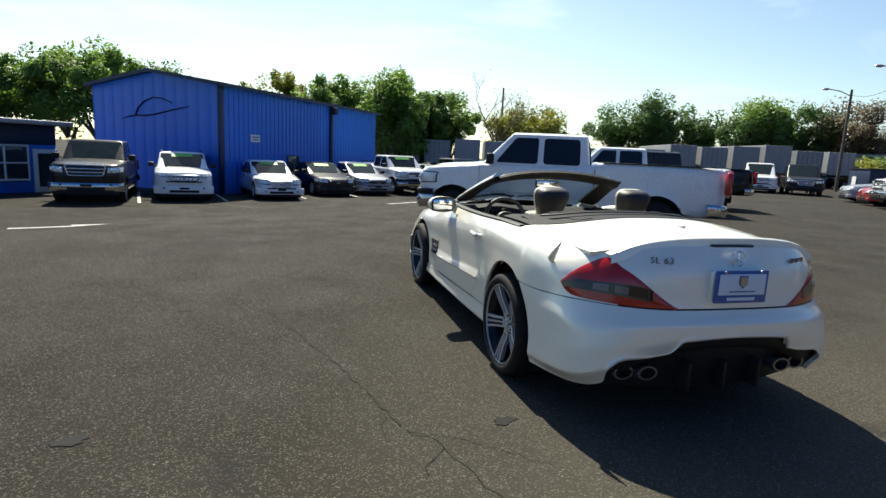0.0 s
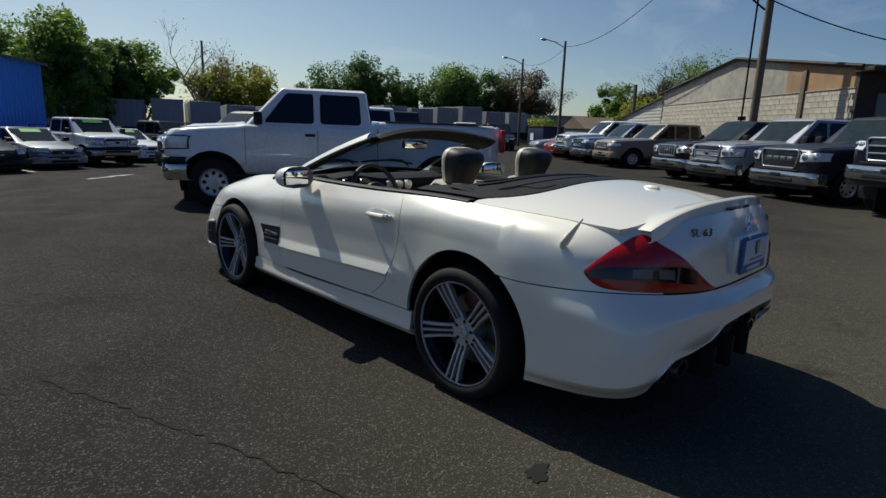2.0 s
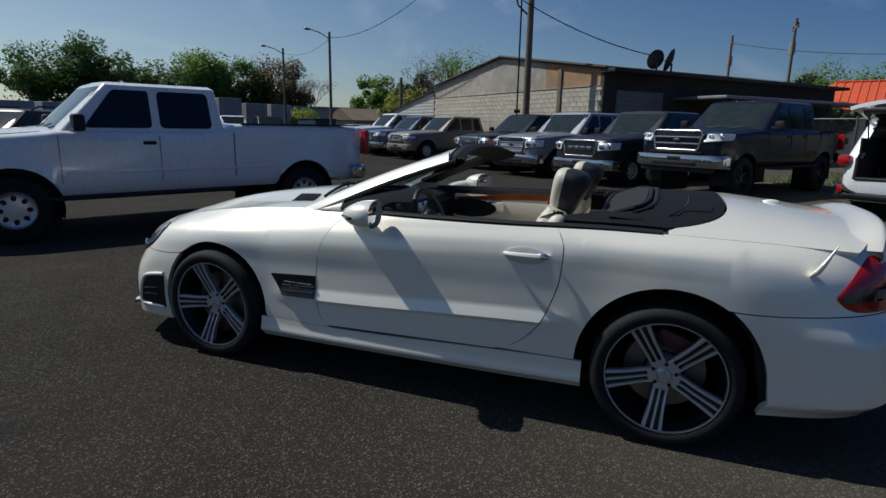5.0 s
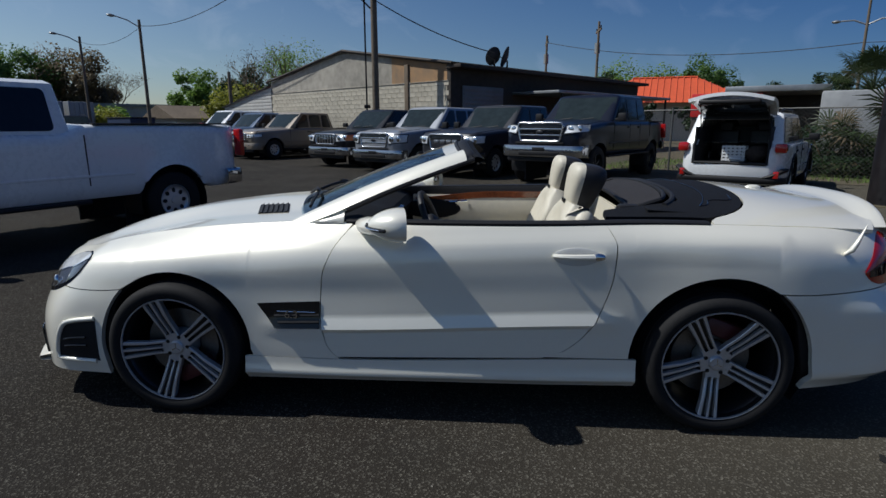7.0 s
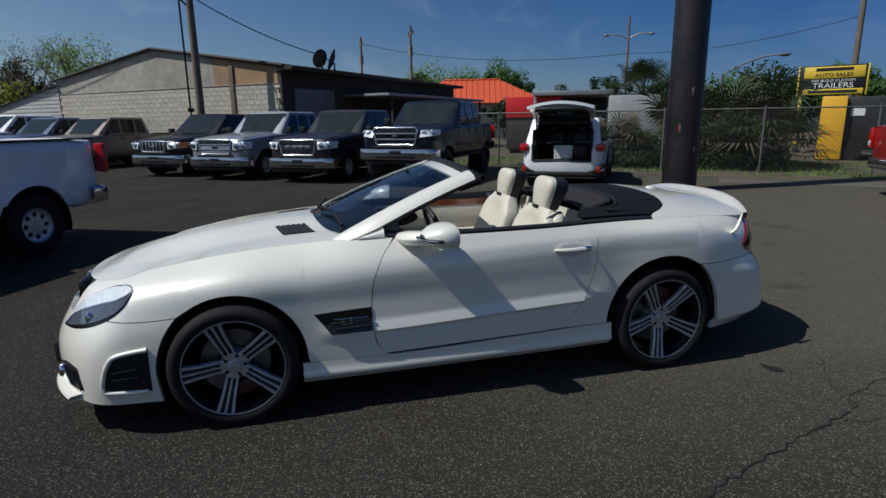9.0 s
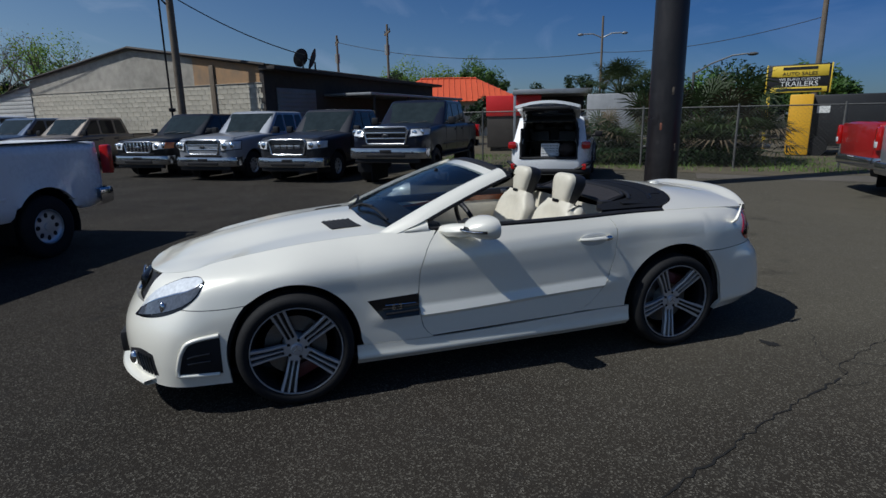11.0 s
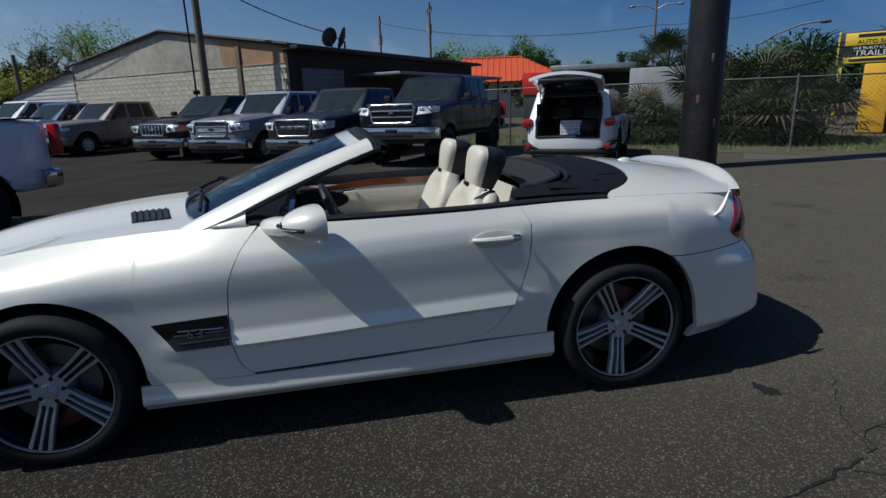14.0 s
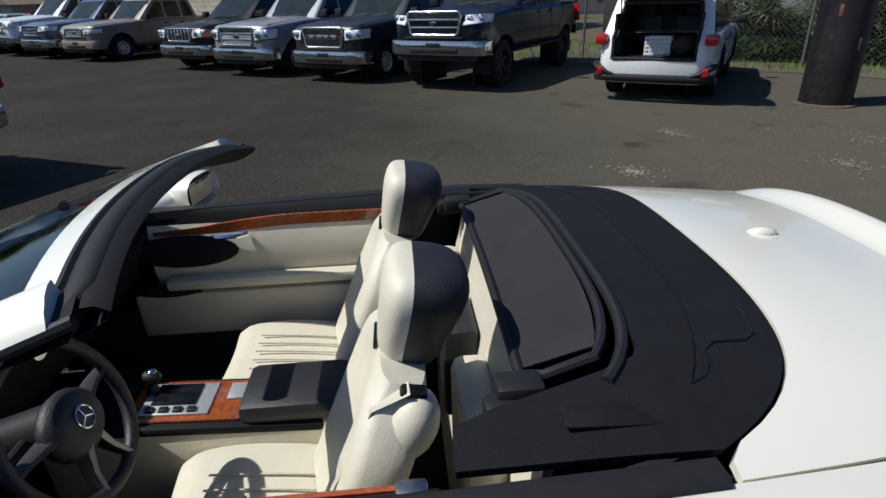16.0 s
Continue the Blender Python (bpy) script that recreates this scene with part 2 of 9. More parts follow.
# ---- materials ----
PEARL = mat("pearl_white_paint", (0.90, 0.868, 0.755), 0.36, 0.20, var=0.012, scale=3, coat=1.0)
WHITE = mat("white_paint", (0.78, 0.79, 0.80), 0.28, var=0.03, coat=0.7, rvar=0.08)
BLACK_PAINT = mat("black_paint", (0.007, 0.0075, 0.010), 0.32, var=0.2, coat=0.22, spec=0.3, rvar=0.06)
NAVY_PAINT = mat("dark_blue_black_paint", (0.006, 0.008, 0.018), 0.30, var=0.2, coat=0.22, spec=0.3)
GREY_PAINT = mat("dark_grey_paint", (0.022, 0.023, 0.028), 0.36, 0.1, var=0.15, coat=0.22, spec=0.35)
SILVER_PAINT = mat("silver_grey_paint", (0.30, 0.315, 0.345), 0.36, 0.3, var=0.06, coat=0.7)
TAN_PAINT = mat("tan_paint", (0.25, 0.21, 0.165), 0.40, 0.25, var=0.06, coat=0.6)
RED_PAINT = mat("red_paint", (0.30, 0.012, 0.012), 0.3, var=0.1, coat=0.7)
BLUE_PAINT = mat("slate_blue_paint", (0.07, 0.10, 0.16), 0.3, 0.3, var=0.1, coat=0.7)
RUBBER = mat("tyre_rubber", (0.014, 0.014, 0.015), 0.75, spec=0.22, var=0.25, scale=20, bump=0.15, bscale=200)
PLASTIC = mat("black_plastic", (0.015, 0.015, 0.017), 0.55, spec=0.25, var=0.2, scale=12, bump=0.08, bscale=300)
GLOSSBLACK = mat("gloss_black_trim", (0.008, 0.008, 0.009), 0.16, var=0.1)
# greyer pearl: the shade of the handle hollow is in this colour
RECESS = mat("pearl_white_shaded", (0.62, 0.62, 0.60), 0.35, var=0.02, coat=0.5)
CHROME = mat("chrome", (0.75, 0.76, 0.78), 0.12, 1.0, var=0.05, rvar=0.06)
ALLOY = mat("machined_alloy", (0.56, 0.57, 0.58), 0.34, 0.55, var=0.08, scale=30, rvar=0.08)
SPOKE = mat("satin_grey_alloy", (0.56, 0.565, 0.58), 0.34, 0.55, var=0.06, scale=30, rvar=0.06)
BARREL = mat("dark_wheel_barrel", (0.03, 0.031, 0.034), 0.30, 0.7, var=0.2, scale=20)
ALLOY_DARK = mat("dark_alloy", (0.06, 0.062, 0.066), 0.4, 0.8, var=0.2, scale=20)
STEEL = mat("brushed_steel", (0.36, 0.36, 0.37), 0.35, 1.0, var=0.12, scale=25)
BRAKE = mat("brake_disc", (0.20, 0.19, 0.18), 0.4, 0.9, var=0.2, scale=30)
CALIPER = mat("caliper", (0.10, 0.02, 0.02), 0.45, var=0.2)
LAMP_RED = mat("red_lens", (0.40, 0.008, 0.007), 0.12, var=0.25, scale=40, coat=0.5)
LAMP_SMOKE = mat("smoked_lens", (0.020, 0.009, 0.009), 0.10, var=0.2, coat=0.4)
LAMP_CLEAR = mat("clear_lens", (0.74, 0.76, 0.78), 0.14, 0.12, var=0.3, scale=18, coat=1.0)
LAMP_SMOKED_CLEAR = mat("shaded_clear_lens", (0.09, 0.10, 0.12), 0.08, 0.3, var=0.5, scale=22, coat=1.0)
LAMP_AMBER = mat("amber_lens", (0.65, 0.16, 0.02), 0.12, var=0.2, scale=18, coat=1.0)
CREAM = mat("cream_leather", (0.63, 0.585, 0.475), 0.48, var=0.06, scale=9, bump=0.18, bscale=260)
CREAM_PERF = mat("perforated_cream_leather", (0.60, 0.555, 0.45), 0.55, var=0.07, scale=9, bump=0.5, bscale=420)
BLACK_LEATHER = mat("black_leather", (0.016, 0.016, 0.019), 0.5, var=0.25, scale=10, bump=0.2, bscale=260)
BLACK_SOFT = mat("black_soft_trim", (0.0095, 0.010, 0.012), 0.66, spec=0.16, var=0.2, scale=10, bump=0.25, bscale=400)
CARPET = mat("black_carpet", (0.012, 0.012, 0.013), 0.95, var=0.3, scale=30, bump=0.6, bscale=500)
WOOD = mat("red_burl_wood", (0.30, 0.075, 0.022), 0.16, var=0.5, scale=26, coat=1.0)
NET = mat("wind_net", (0.016, 0.014, 0.016), 0.8, var=0.3, scale=60, bump=0.3, bscale=900)
RED_PLASTIC = mat("red_plastic", (0.6, 0.02, 0.02), 0.4)
SCREEN_GLASS = glass_mat("windscreen_glass", (0.86, 0.95, 1.0), 0.88)
DARK_GLASS = mat("tinted_glass", (0.012, 0.015, 0.019), 0.05, var=0.2, spec=0.35)
CAR_GLASS = mat("vehicle_glass", (0.020, 0.028, 0.030), 0.06, var=0.3, scale=2, spec=0.22)
MIRROR = mat("mirror", (0.85, 0.86, 0.88), 0.03, 1.0)
PLATE_BLUE = mat("plate_blue", (0.03, 0.10, 0.34), 0.35, var=0.06)
PLATE_PALE = mat("plate_pale", (0.62, 0.70, 0.80), 0.35, var=0.06)
BADGE = mat("dark_chrome_badge", (0.16, 0.165, 0.18), 0.25, 0.7, var=0.1)
LAMP_DULL = mat("dull_reversing_lens", (0.16, 0.13, 0.13), 0.2, var=0.2, coat=0.3)


# ---- the white convertible: its outer skin is lofted through six feature loops that run from the nose round the side to the tail ----
FH, RH, AXZ = 1.28, -1.28, 0.33
SIDE_Y = [1.66, 1.28, 0.90, 0.50, 0.0, -0.50, -0.92, -1.28, -1.66]


def loop(front, widths, heights, rear):
    mid = [(w, y, z) for w, y, z in zip(widths, SIDE_Y, heights)]
    pts = front + mid + rear
    ghost0, ghost1 = (-pts[1][0], pts[1][1], pts[1][2]), (-pts[-2][0], pts[-2][1], pts[-2][2])
    return np.array([ghost0] + pts + [ghost1], float)


LOOPS = [
    loop([(0, 2.23, 0.215), (0.46, 2.18, 0.20), (0.775, 1.965, 0.185)], [0.835, 0.84, 0.835, 0.845, 0.85, 0.855, 0.86, 0.87, 0.86],
         [0.18, 0.18, 0.18, 0.185, 0.19, 0.195, 0.205, 0.21, 0.215], [(0.715, -2.09, 0.245), (0.42, -2.20, 0.40), (0, -2.23, 0.46)]),
    loop([(0, 2.27, 0.31), (0.47, 2.21, 0.30), (0.80, 1.975, 0.28)], [0.862, 0.868, 0.86, 0.872, 0.878, 0.88, 0.88, 0.90, 0.885],
         [0.28, 0.28, 0.265, 0.265, 0.27, 0.275, 0.285, 0.29, 0.30], [(0.795, -2.10, 0.335), (0.45, -2.25, 0.46), (0, -2.28, 0.50)]),
    loop([(0, 2.27, 0.46), (0.47, 2.20, 0.46), (0.80, 1.955, 0.46)], [0.86, 0.868, 0.855, 0.868, 0.878, 0.885, 0.888, 0.905, 0.89],
         [0.46, 0.47, 0.455, 0.455, 0.475, 0.50, 0.515, 0.525, 0.525], [(0.805, -2.085, 0.53), (0.47, -2.27, 0.585), (0, -2.31, 0.60)]),
    loop([(0, 2.20, 0.605), (0.47, 2.12, 0.61), (0.765, 1.89, 0.61)], [0.84, 0.862, 0.845, 0.855, 0.87, 0.88, 0.885, 0.908, 0.885],
         [0.605, 0.635, 0.61, 0.61, 0.63, 0.645, 0.655, 0.675, 0.665], [(0.77, -2.01, 0.682), (0.46, -2.215, 0.676), (0, -2.25, 0.674)]),
    loop([(0, 2.14, 0.70), (0.44, 2.06, 0.705), (0.70, 1.845, 0.715)], [0.78, 0.825, 0.825, 0.845, 0.862, 0.872, 0.873, 0.880, 0.852],
         [0.745, 0.775, 0.775, 0.785, 0.80, 0.825, 0.865, 0.882, 0.862], [(0.745, -1.985, 0.82), (0.46, -2.19, 0.86), (0, -2.225, 0.865)]),
    loop([(0, 2.10, 0.735), (0.41, 2.01, 0.745), (0.575, 1.82, 0.775)], [0.60, 0.645, 0.67, 0.735, 0.79, 0.812, 0.806, 0.786, 0.745],
         [0.82, 0.885, 0.92, 0.942, 0.948, 0.955, 0.964, 0.958, 0.944], [(0.675, -1.95, 0.928), (0.43, -2.145, 0.978), (0, -2.18, 0.995)]),
]


def crom(p0, p1, p2, p3, t):
    return 0.5 * (2 * p1 + (p2 - p0) * t + (2 * p0 - 5 * p1 + 4 * p2 - p3) * t * t + (3 * p1 - p0 - 3 * p2 + p3) * t**3)


STATIONS = {}


def station(u):
    """The six loop points at u: 0 nose, 3 to 11 the side, 14 tail."""
    key = round(u, 4)
    if key not in STATIONS:
        i = min(int(key), 13)
        STATIONS[key] = [crom(L[i], L[i + 1], L[i + 2], L[i + 3], key - i) for L in LOOPS]
    return STATIONS[key]


def across(P, v):
    i = min(int(v), 4)
    a, d = P[max(i - 1, 0)], P[min(i + 2, 5)]
    if i == 0:
        a = 2 * P[0] - P[1]
    if i == 4:
        d = P[5] + (P[5] - P[4]) * 0.4 + np.array((-0.06, 0, 0))
    return crom(a, P[i], P[i + 1], d, v - i)


def skin(u, v):
    return across(station(u), v)


U_TABLE = np.linspace(12.6, 2.0, 900)
Y_TABLE = np.array([crom(*LOOPS[2][int(u):int(u) + 4], u - int(u))[1] for u in U_TABLE])


def u_of(y):
    return float(np.interp(y, Y_TABLE, U_TABLE))


def v_of(P, z):
    """Where the section P reaches the height z."""
    return float(np.interp(z, *section(P)))


V_TABLE = np.linspace(0, 5, 41)
SECTIONS = {}


def section(P):
    key = (round(P[2][1], 4), round(P[5][2], 4), round(P[5][0], 4))
    if key not in SECTIONS:
        SECTIONS[key] = (np.maximum.accumulate([across(P, v)[2] for v in V_TABLE]) + V_TABLE * 1e-7, V_TABLE)
    return SECTIONS[key]


def crease_low(y):
    return lerp(0.448, 0.512, smoothstep(0.75, -0.95, y))


def crease_high(y):
    return lerp(0.815, 0.885, smoothstep(0.9, -0.9, y))


def crease(y, z):
    """The two pressed lines along the side: a ledge low on the door and a fine edge under the belt."""
    low, high = crease_low(y), crease_high(y)
    a = (z - low) / 0.055 if z > low else (low - z) / 0.022
    b = (z - high) / 0.05 if z > high else (high - z) / 0.10
    along = smoothstep(0.90, 0.72, y) * smoothstep(-0.90, -0.76, y)
    return 0.016 * max(1 - a, 0.0) * along + 0.007 * max(1 - b, 0.0) * smoothstep(0.95, 0.6, y) * smoothstep(-1.9, -1.2, y)


def side(y, z):
    P = station(u_of(y))
    p = across(P, v_of(P, z))
    return np.array((p[0] + crease(y, z), y, min(z, p[2]) if z > p[2] else z))


def top_z(y):
    return station(u_of(y))[5][2]


ARCH_F, ARCH_R = (FH, 0.335, 0.375), (RH, 0.34, 0.402)


def arch_z(y, low):
    for yc, zc, r in (ARCH_F, ARCH_R):
        if abs(y - yc) < r:
            low = max(low, zc + math.sqrt(r * r - (y - yc) ** 2))
    return low


door_front = curve((0.28, 0.42), (0.31, 0.478), (0.38, 0.532), (0.52, 0.553), (0.69, 0.542), (0.82, 0.495), (0.90, 0.435), (0.96, 0.37))
door_rear = curve((0.30, -0.40), (0.345, -0.50), (0.37, -0.575), (0.48, -0.695), (0.59, -0.75), (0.74, -0.792), (0.87, -0.80), (0.93, -0.775), (0.98, -0.735))


def flip(rows):
    return [[(-p[0], p[1], p[2]) for p in r] for r in rows]


def both_sides(name, make, material, parent, t=0.02, left="", label=""):
    """The same panel on the near (-x) and the far (+x) side."""
    out = []
    for s in (-1, 1):
        g = Geo()
        for rows in make():
            g.shell(flip([list(reversed(r)) for r in rows]) if s < 0 else rows, t)
        out.append(part(name, g, material, parent, label, 28))
    return out


def centre_panel(name, rows_right, material, parent, t=0.02, label=""):
    """A panel that runs across the middle: rows are given from the middle outwards on +x."""
    full = [[(-p[0], p[1], p[2]) for p in reversed(r[1:])] + [tuple(p) for p in r] for r in rows_right]
    g = Geo().shell(full, t)
    return part(name, g, material, parent, label, 28)


hero = thing("convertible_car", "pearl white two-seat convertible car with the roof folded away", "car", Matrix.Translation((-0.84, 1.3, 0)) @ Matrix.Rotation(radians(1.1), 4, "Z") @ Matrix.Translation((0.84, -1.3, 0)))
GAP = 0.0025

# doors
def door_rows():
    rows = []
    for band, k in [(0, k) for k in steps(0, 1, 7)[:-1]] + [(1, k) for k in steps(0, 1, 4)[:-1]] + [(2, k) for k in steps(0, 1, 6)[:-1]] + [(3, k) for k in steps(0, 1, 18)[:-1]] + [(4, k) for k in steps(0, 1, 7)]:
        r = []
        for s in steps(0, 1, 34):
            y = lerp(0.5, -0.75, s)
            for _ in range(4):
                zt = top_z(y) - 0.004
                low, high = crease_low(y), crease_high(y)
                marks = (0.312 + 0.028 * s, low - 0.022, low, low + 0.055, high, zt)
                z = lerp(marks[band], marks[band + 1], k)
                y = lerp(door_front(z) - GAP, door_rear(z) + GAP, s)
            r.append(side(y, z))
        rows.append(r)
    return [rows]


doors = both_sides("door", door_rows, PEARL, hero, 0.022)


def arch_columns(c, y_end, ye, sign, low):
    """Columns of a panel from y_end over the arch at even angles, then along its straight foot to ye."""
    a0 = math.acos((y_end - c[0]) * sign / c[2])
    a1 = math.asin((low - c[1]) / c[2]) if low > c[1] else 0.0
    out = []
    for a in steps(a0, a1, 46):
        out.append((c[0] + sign * c[2] * math.cos(a), c[1] + c[2] * math.sin(a)))
    y0 = out[-1][0]
    out[-1] = (y0, max(low, out[-1][1]))
    return out + [(lerp(y0, ye, q), low) for q in steps(0, 1, 34)[1:]]


def fender_rows():
    a = []
    for k in steps(0, 1, 18):
        ze = lerp(0.302, 0.944, k)
        ye = (door_front(ze) if ze < 0.938 else 0.40) + GAP
        r = []
        for y, low in arch_columns(ARCH_F, 1.48, ye, -1, 0.302):
            top = station(u_of(y))[5]
            z = lerp(low, top[2], k)
            r.append(side(y, z) if k < 1 else top)
        a.append(r)
    ue = u_of(1.48)
    b = [[skin(lerp(1.15, ue, q), lerp(3.03, 5, k)) for q in steps(0, 1, 18)] for k in steps(0, 1, 18)]
    return [[rb_[:-1] + ra for ra, rb_ in zip(a, b)]]


both_sides("front_fender", fender_rows, PEARL, hero, 0.018)


def quarter_rows():
    a = []
    for k in steps(0, 1, 20):
        ze = lerp(0.345, 0.965, k)
        ye = door_rear(ze) - GAP
        r = []
        for y, low in reversed(arch_columns(ARCH_R, -1.50, ye, 1, 0.345)):
            top = station(u_of(y))[5]
            z = lerp(low, top[2], k)
            r.append(side(y, z) if k < 1 else top)
        a.append(r)
    ue = u_of(-1.50)
    b = [[skin(lerp(ue, 12.55, q), lerp(3.03, 5, k)) for q in steps(0, 1, 20)] for k in steps(0, 1, 20)]
    return [[ra + rb_[1:] for ra, rb_ in zip(a, b)]]


both_sides("rear_quarter_panel", quarter_rows, PEARL, hero, 0.018)


def sill_rows():
    return [[[side_low(y, k) for y in steps(0.935, -0.915, 30)] for k in steps(0, 1, 9)]]


def side_low(y, k):
    P = station(u_of(y))
    zt = 0.300 + 0.04 * smoothstep(0.5, -0.9, y)
    p = across(P, lerp(0, v_of(P, zt), k))
    out = 0.022 * math.exp(-((k - 0.45) / 0.3) ** 2)
    return (p[0] + out, y, p[2])


both_sides("side_skirt", sill_rows, PEARL, hero, 0.02)


def y_arch(c, z, sign):
    return c[0] + sign * math.sqrt(max(c[2] ** 2 - (z - c[1]) ** 2, 0.0))


def front_bumper_rows():
    rows = []
    for k in steps(0, 3, 16):
        z = skin(3.2, k)[2]
        ue = u_of(y_arch(ARCH_F, z, 1))
        r = []
        for s in steps(0, 1, 34):
            p = skin(lerp(0, ue, s), k)
            if k < 0.8:
                p = p + np.array((0.012, 0.018, 0)) * (1 - k / 0.8)
            r.append(p)
        rows.append(r)
    return rows


centre_panel("front_bumper", front_bumper_rows(), PEARL, hero, 0.025)


bumper_cut = curve((9.0, 0.0), (12.2, 0.0), (12.42, 0.80), (12.6, 1.02), (13.02, 0.62), (13.16, 0.62), (13.34, 1.38), (14.0, 1.42))


def rear_bumper_rows():
    """From the lower edge, which steps up over the exhausts and the diffuser, to the joint under the lamps."""
    rows = []
    for k in steps(0, 3, 20):
        us = u_of(y_arch(ARCH_R, skin(10.9, k)[2], -1))
        r = []
        for q in steps(1, 0, 76):
            u = lerp(us, 14, q)
            low = bumper_cut(u)
            v = lerp(low, 3, k / 3)
            p = skin(u, v)
            ridge = 0.016 * math.exp(-((v - 0.9) / 0.25) ** 2) * smoothstep(12.7, 12.3, u)
            lip = 0.010 * math.exp(-(((v - low) - 0.10) / 0.10) ** 2) * smoothstep(12.2, 12.5, u)
            hollow = -0.010 * math.exp(-((v - 1.9) / 0.35) ** 2) * smoothstep(11.2, 11.6, u)
            r.append(p + np.array((0.7, -0.7, 0)) * (ridge + lip + hollow))
        rows.append(r)
    return rows


rb = rear_bumper_rows()
g = Geo()
full = [[tuple(p) for p in reversed(r)] + [(-p[0], p[1], p[2]) for p in r[1:]] for r in rb]
g.shell(full, 0.025)
rear_bumper = part("rear_bumper", g, PEARL, hero, "", 28)


# bonnet
hood_mid = curve((2.10, 0.735), (1.97, 0.79), (1.64, 0.885), (1.29, 0.945), (0.95, 0.982), (0.60, 1.0))
cowl = lambda x: 0.815 - 0.20 * (abs(x) / 0.72) ** 2.2


def hood_pt(a, b):
    """a: 0 middle to 1 edge, b: 0 cowl to 1 nose."""
    u_edge = lerp(u_of(0.585), 0.95, b ** 0.9)
    e = station(u_edge)[5]
    x = a * e[0]
    ymid = lerp(cowl(0), 2.105, b)
    y = lerp(ymid, e[1], abs(a) ** 2.4)
    zc = hood_mid(y if b < 0.85 else min(y + 0.03, 2.10))
    z = lerp(zc, e[2], lerp(abs(a) ** 2.3, smoothstep(0.12, 0.66, abs(a)), 0.75 * smoothstep(1.0, 0.55, b)))
    z += 0.003 * math.exp(-((a - 0.52) / 0.11) ** 2) * smoothstep(0, 0.15, b) * smoothstep(1.0, 0.8, b)
    return (x, y, z)


rows = [[hood_pt(a, b) for a in steps(0, 0.994, 22)] for b in steps(0, 1, 30)]
centre_panel("bonnet", rows[::-1], PEARL, hero, 0.018)

# bonnet air outlets: a black tray with louvres that follows the bonnet
def hood_z(x, y):
    a, b = abs(x) / 0.7, 0.1
    for _ in range(40):
        p = hood_pt(a, b)
        a = min(max(a + (abs(x) - p[0]) / 0.7, 0.0), 1.0)
        b = min(max(b + (y - p[1]) / 1.4, 0.0), 1.0)
    return hood_pt(a, b)[2]


for s in (-1, 1):
    def vent_pt(p, q, o=0.004):
        """p: 0 inner to 1 outer, q: 0 front to 1 rear; the tray tapers and turns with the bonnet."""
        x = lerp(0.285, 0.455, p) + 0.03 * (q - 0.5)
        y = 1.045 - 0.180 * q - 0.050 * p
        return (s * x, y, hood_z(x, y) + o)
    vent = part("bonnet_vent", Geo().shell([[vent_pt(p, q) for p in (steps(0, 1, 5) if s > 0 else steps(1, 0, 5))] for q in steps(0, 1, 6)], 0.006), PLASTIC, hero, "black louvred bonnet vent")
    for k in range(6):
        q = 0.03 + k * 0.165
        rows = [[vent_pt(p, q + dq, o) for p in (steps(0.0, 1.0, 5) if s > 0 else steps(1.0, 0.0, 5))] for dq, o in ((0.0, 0.005), (0.10, 0.011))]
        part("louvre", Geo().shell(rows, 0.003), PLASTIC, vent)

# boot lid: top and rear face
deck_mid = curve((-0.90, 1.035), (-1.2, 1.058), (-1.5, 1.062), (-1.75, 1.042), (-2.0, 1.012), (-2.15, 1.002))
deck_end = lambda x: -1.50 + 0.29 * (abs(x) / 0.745) ** 6


def deck_pt(x, y, w=None):
    P = station(u_of(y))[5] if y > -1.97 else None
    if P is None:
        k = (y + 1.97) / -0.2
        we, ze = lerp(0.690, 0.62, k), lerp(0.930, 0.950, k)
    else:
        we, ze = P[0], P[2]
    a = min(abs(x) / we, 1.0)
    return (x, y, lerp(deck_mid(y), ze, a ** 2.6))


def lid_rows():
    rows = []
    for b in steps(0, 1, 26):
        r = []
        for a in steps(0, 1, 24):
            # side edge runs from the deck corner to the lamp
            edge_y = lerp(-1.235, -1.99, b)
            P = station(u_of(max(edge_y, -1.97)))[5]
            w = P[0] - 0.004
            x = a * w
            y0, y1 = deck_end(min(x, 0.735)) - 0.006, -2.14 + 0.16 * (x / 0.69) ** 2.4
            y = lerp(y0, y1, b)
            r.append(deck_pt(x, y))
        rows.append(r)
    return rows


lid = centre_panel("boot_lid", lid_rows(), PEARL, hero, 0.018)
rows = [[skin(lerp(14, 12.15, s), lerp(3.06, 4.98, k)) for s in steps(0, 1, 26)] for k in steps(0, 1, 16)]
face = [[(-p[0], p[1], p[2]) for p in reversed(r[1:])] + [tuple(p) for p in r] for r in rows]
g = Geo().shell([list(reversed(r)) for r in face], 0.02)
part("rear_face", g, PEARL, lid, "", 28)
# duck-tail lip, drawn up out of the lid
rows = []
for a in steps(-1, 1, 56):
    x = a * 0.642
    y = -2.118 + 0.095 * abs(a) ** 2.6
    z = deck_pt(x, y + 0.03)[2] - 0.014 * abs(a) ** 6
    h = 0.032 * (1 - abs(a) ** 5) + 0.001
    rows.append([(x, y + 0.16, deck_pt(x, y + 0.16)[2] - 0.004), (x, y + 0.10, z + 0.002), (x, y + 0.05, z + h * 0.32), (x, y + 0.005, z + h * 0.78), (x, y - 0.028, z + h), (x, y - 0.040, z + h * 0.97), (x, y - 0.047, z + h * 0.80), (x, y - 0.052, z - 0.012), (x, y - 0.056, z - 0.044), (x, y - 0.02, z - 0.05)])
part("spoiler", Geo().grid(rows, close=True), PEARL, lid, "white lip spoiler along the boot edge", 40)
part("aerial_bump", Geo().ball((0, -1.75, 1.042), 0.034, 8, (0.72, 1.35, 0.5)), PEARL, lid)
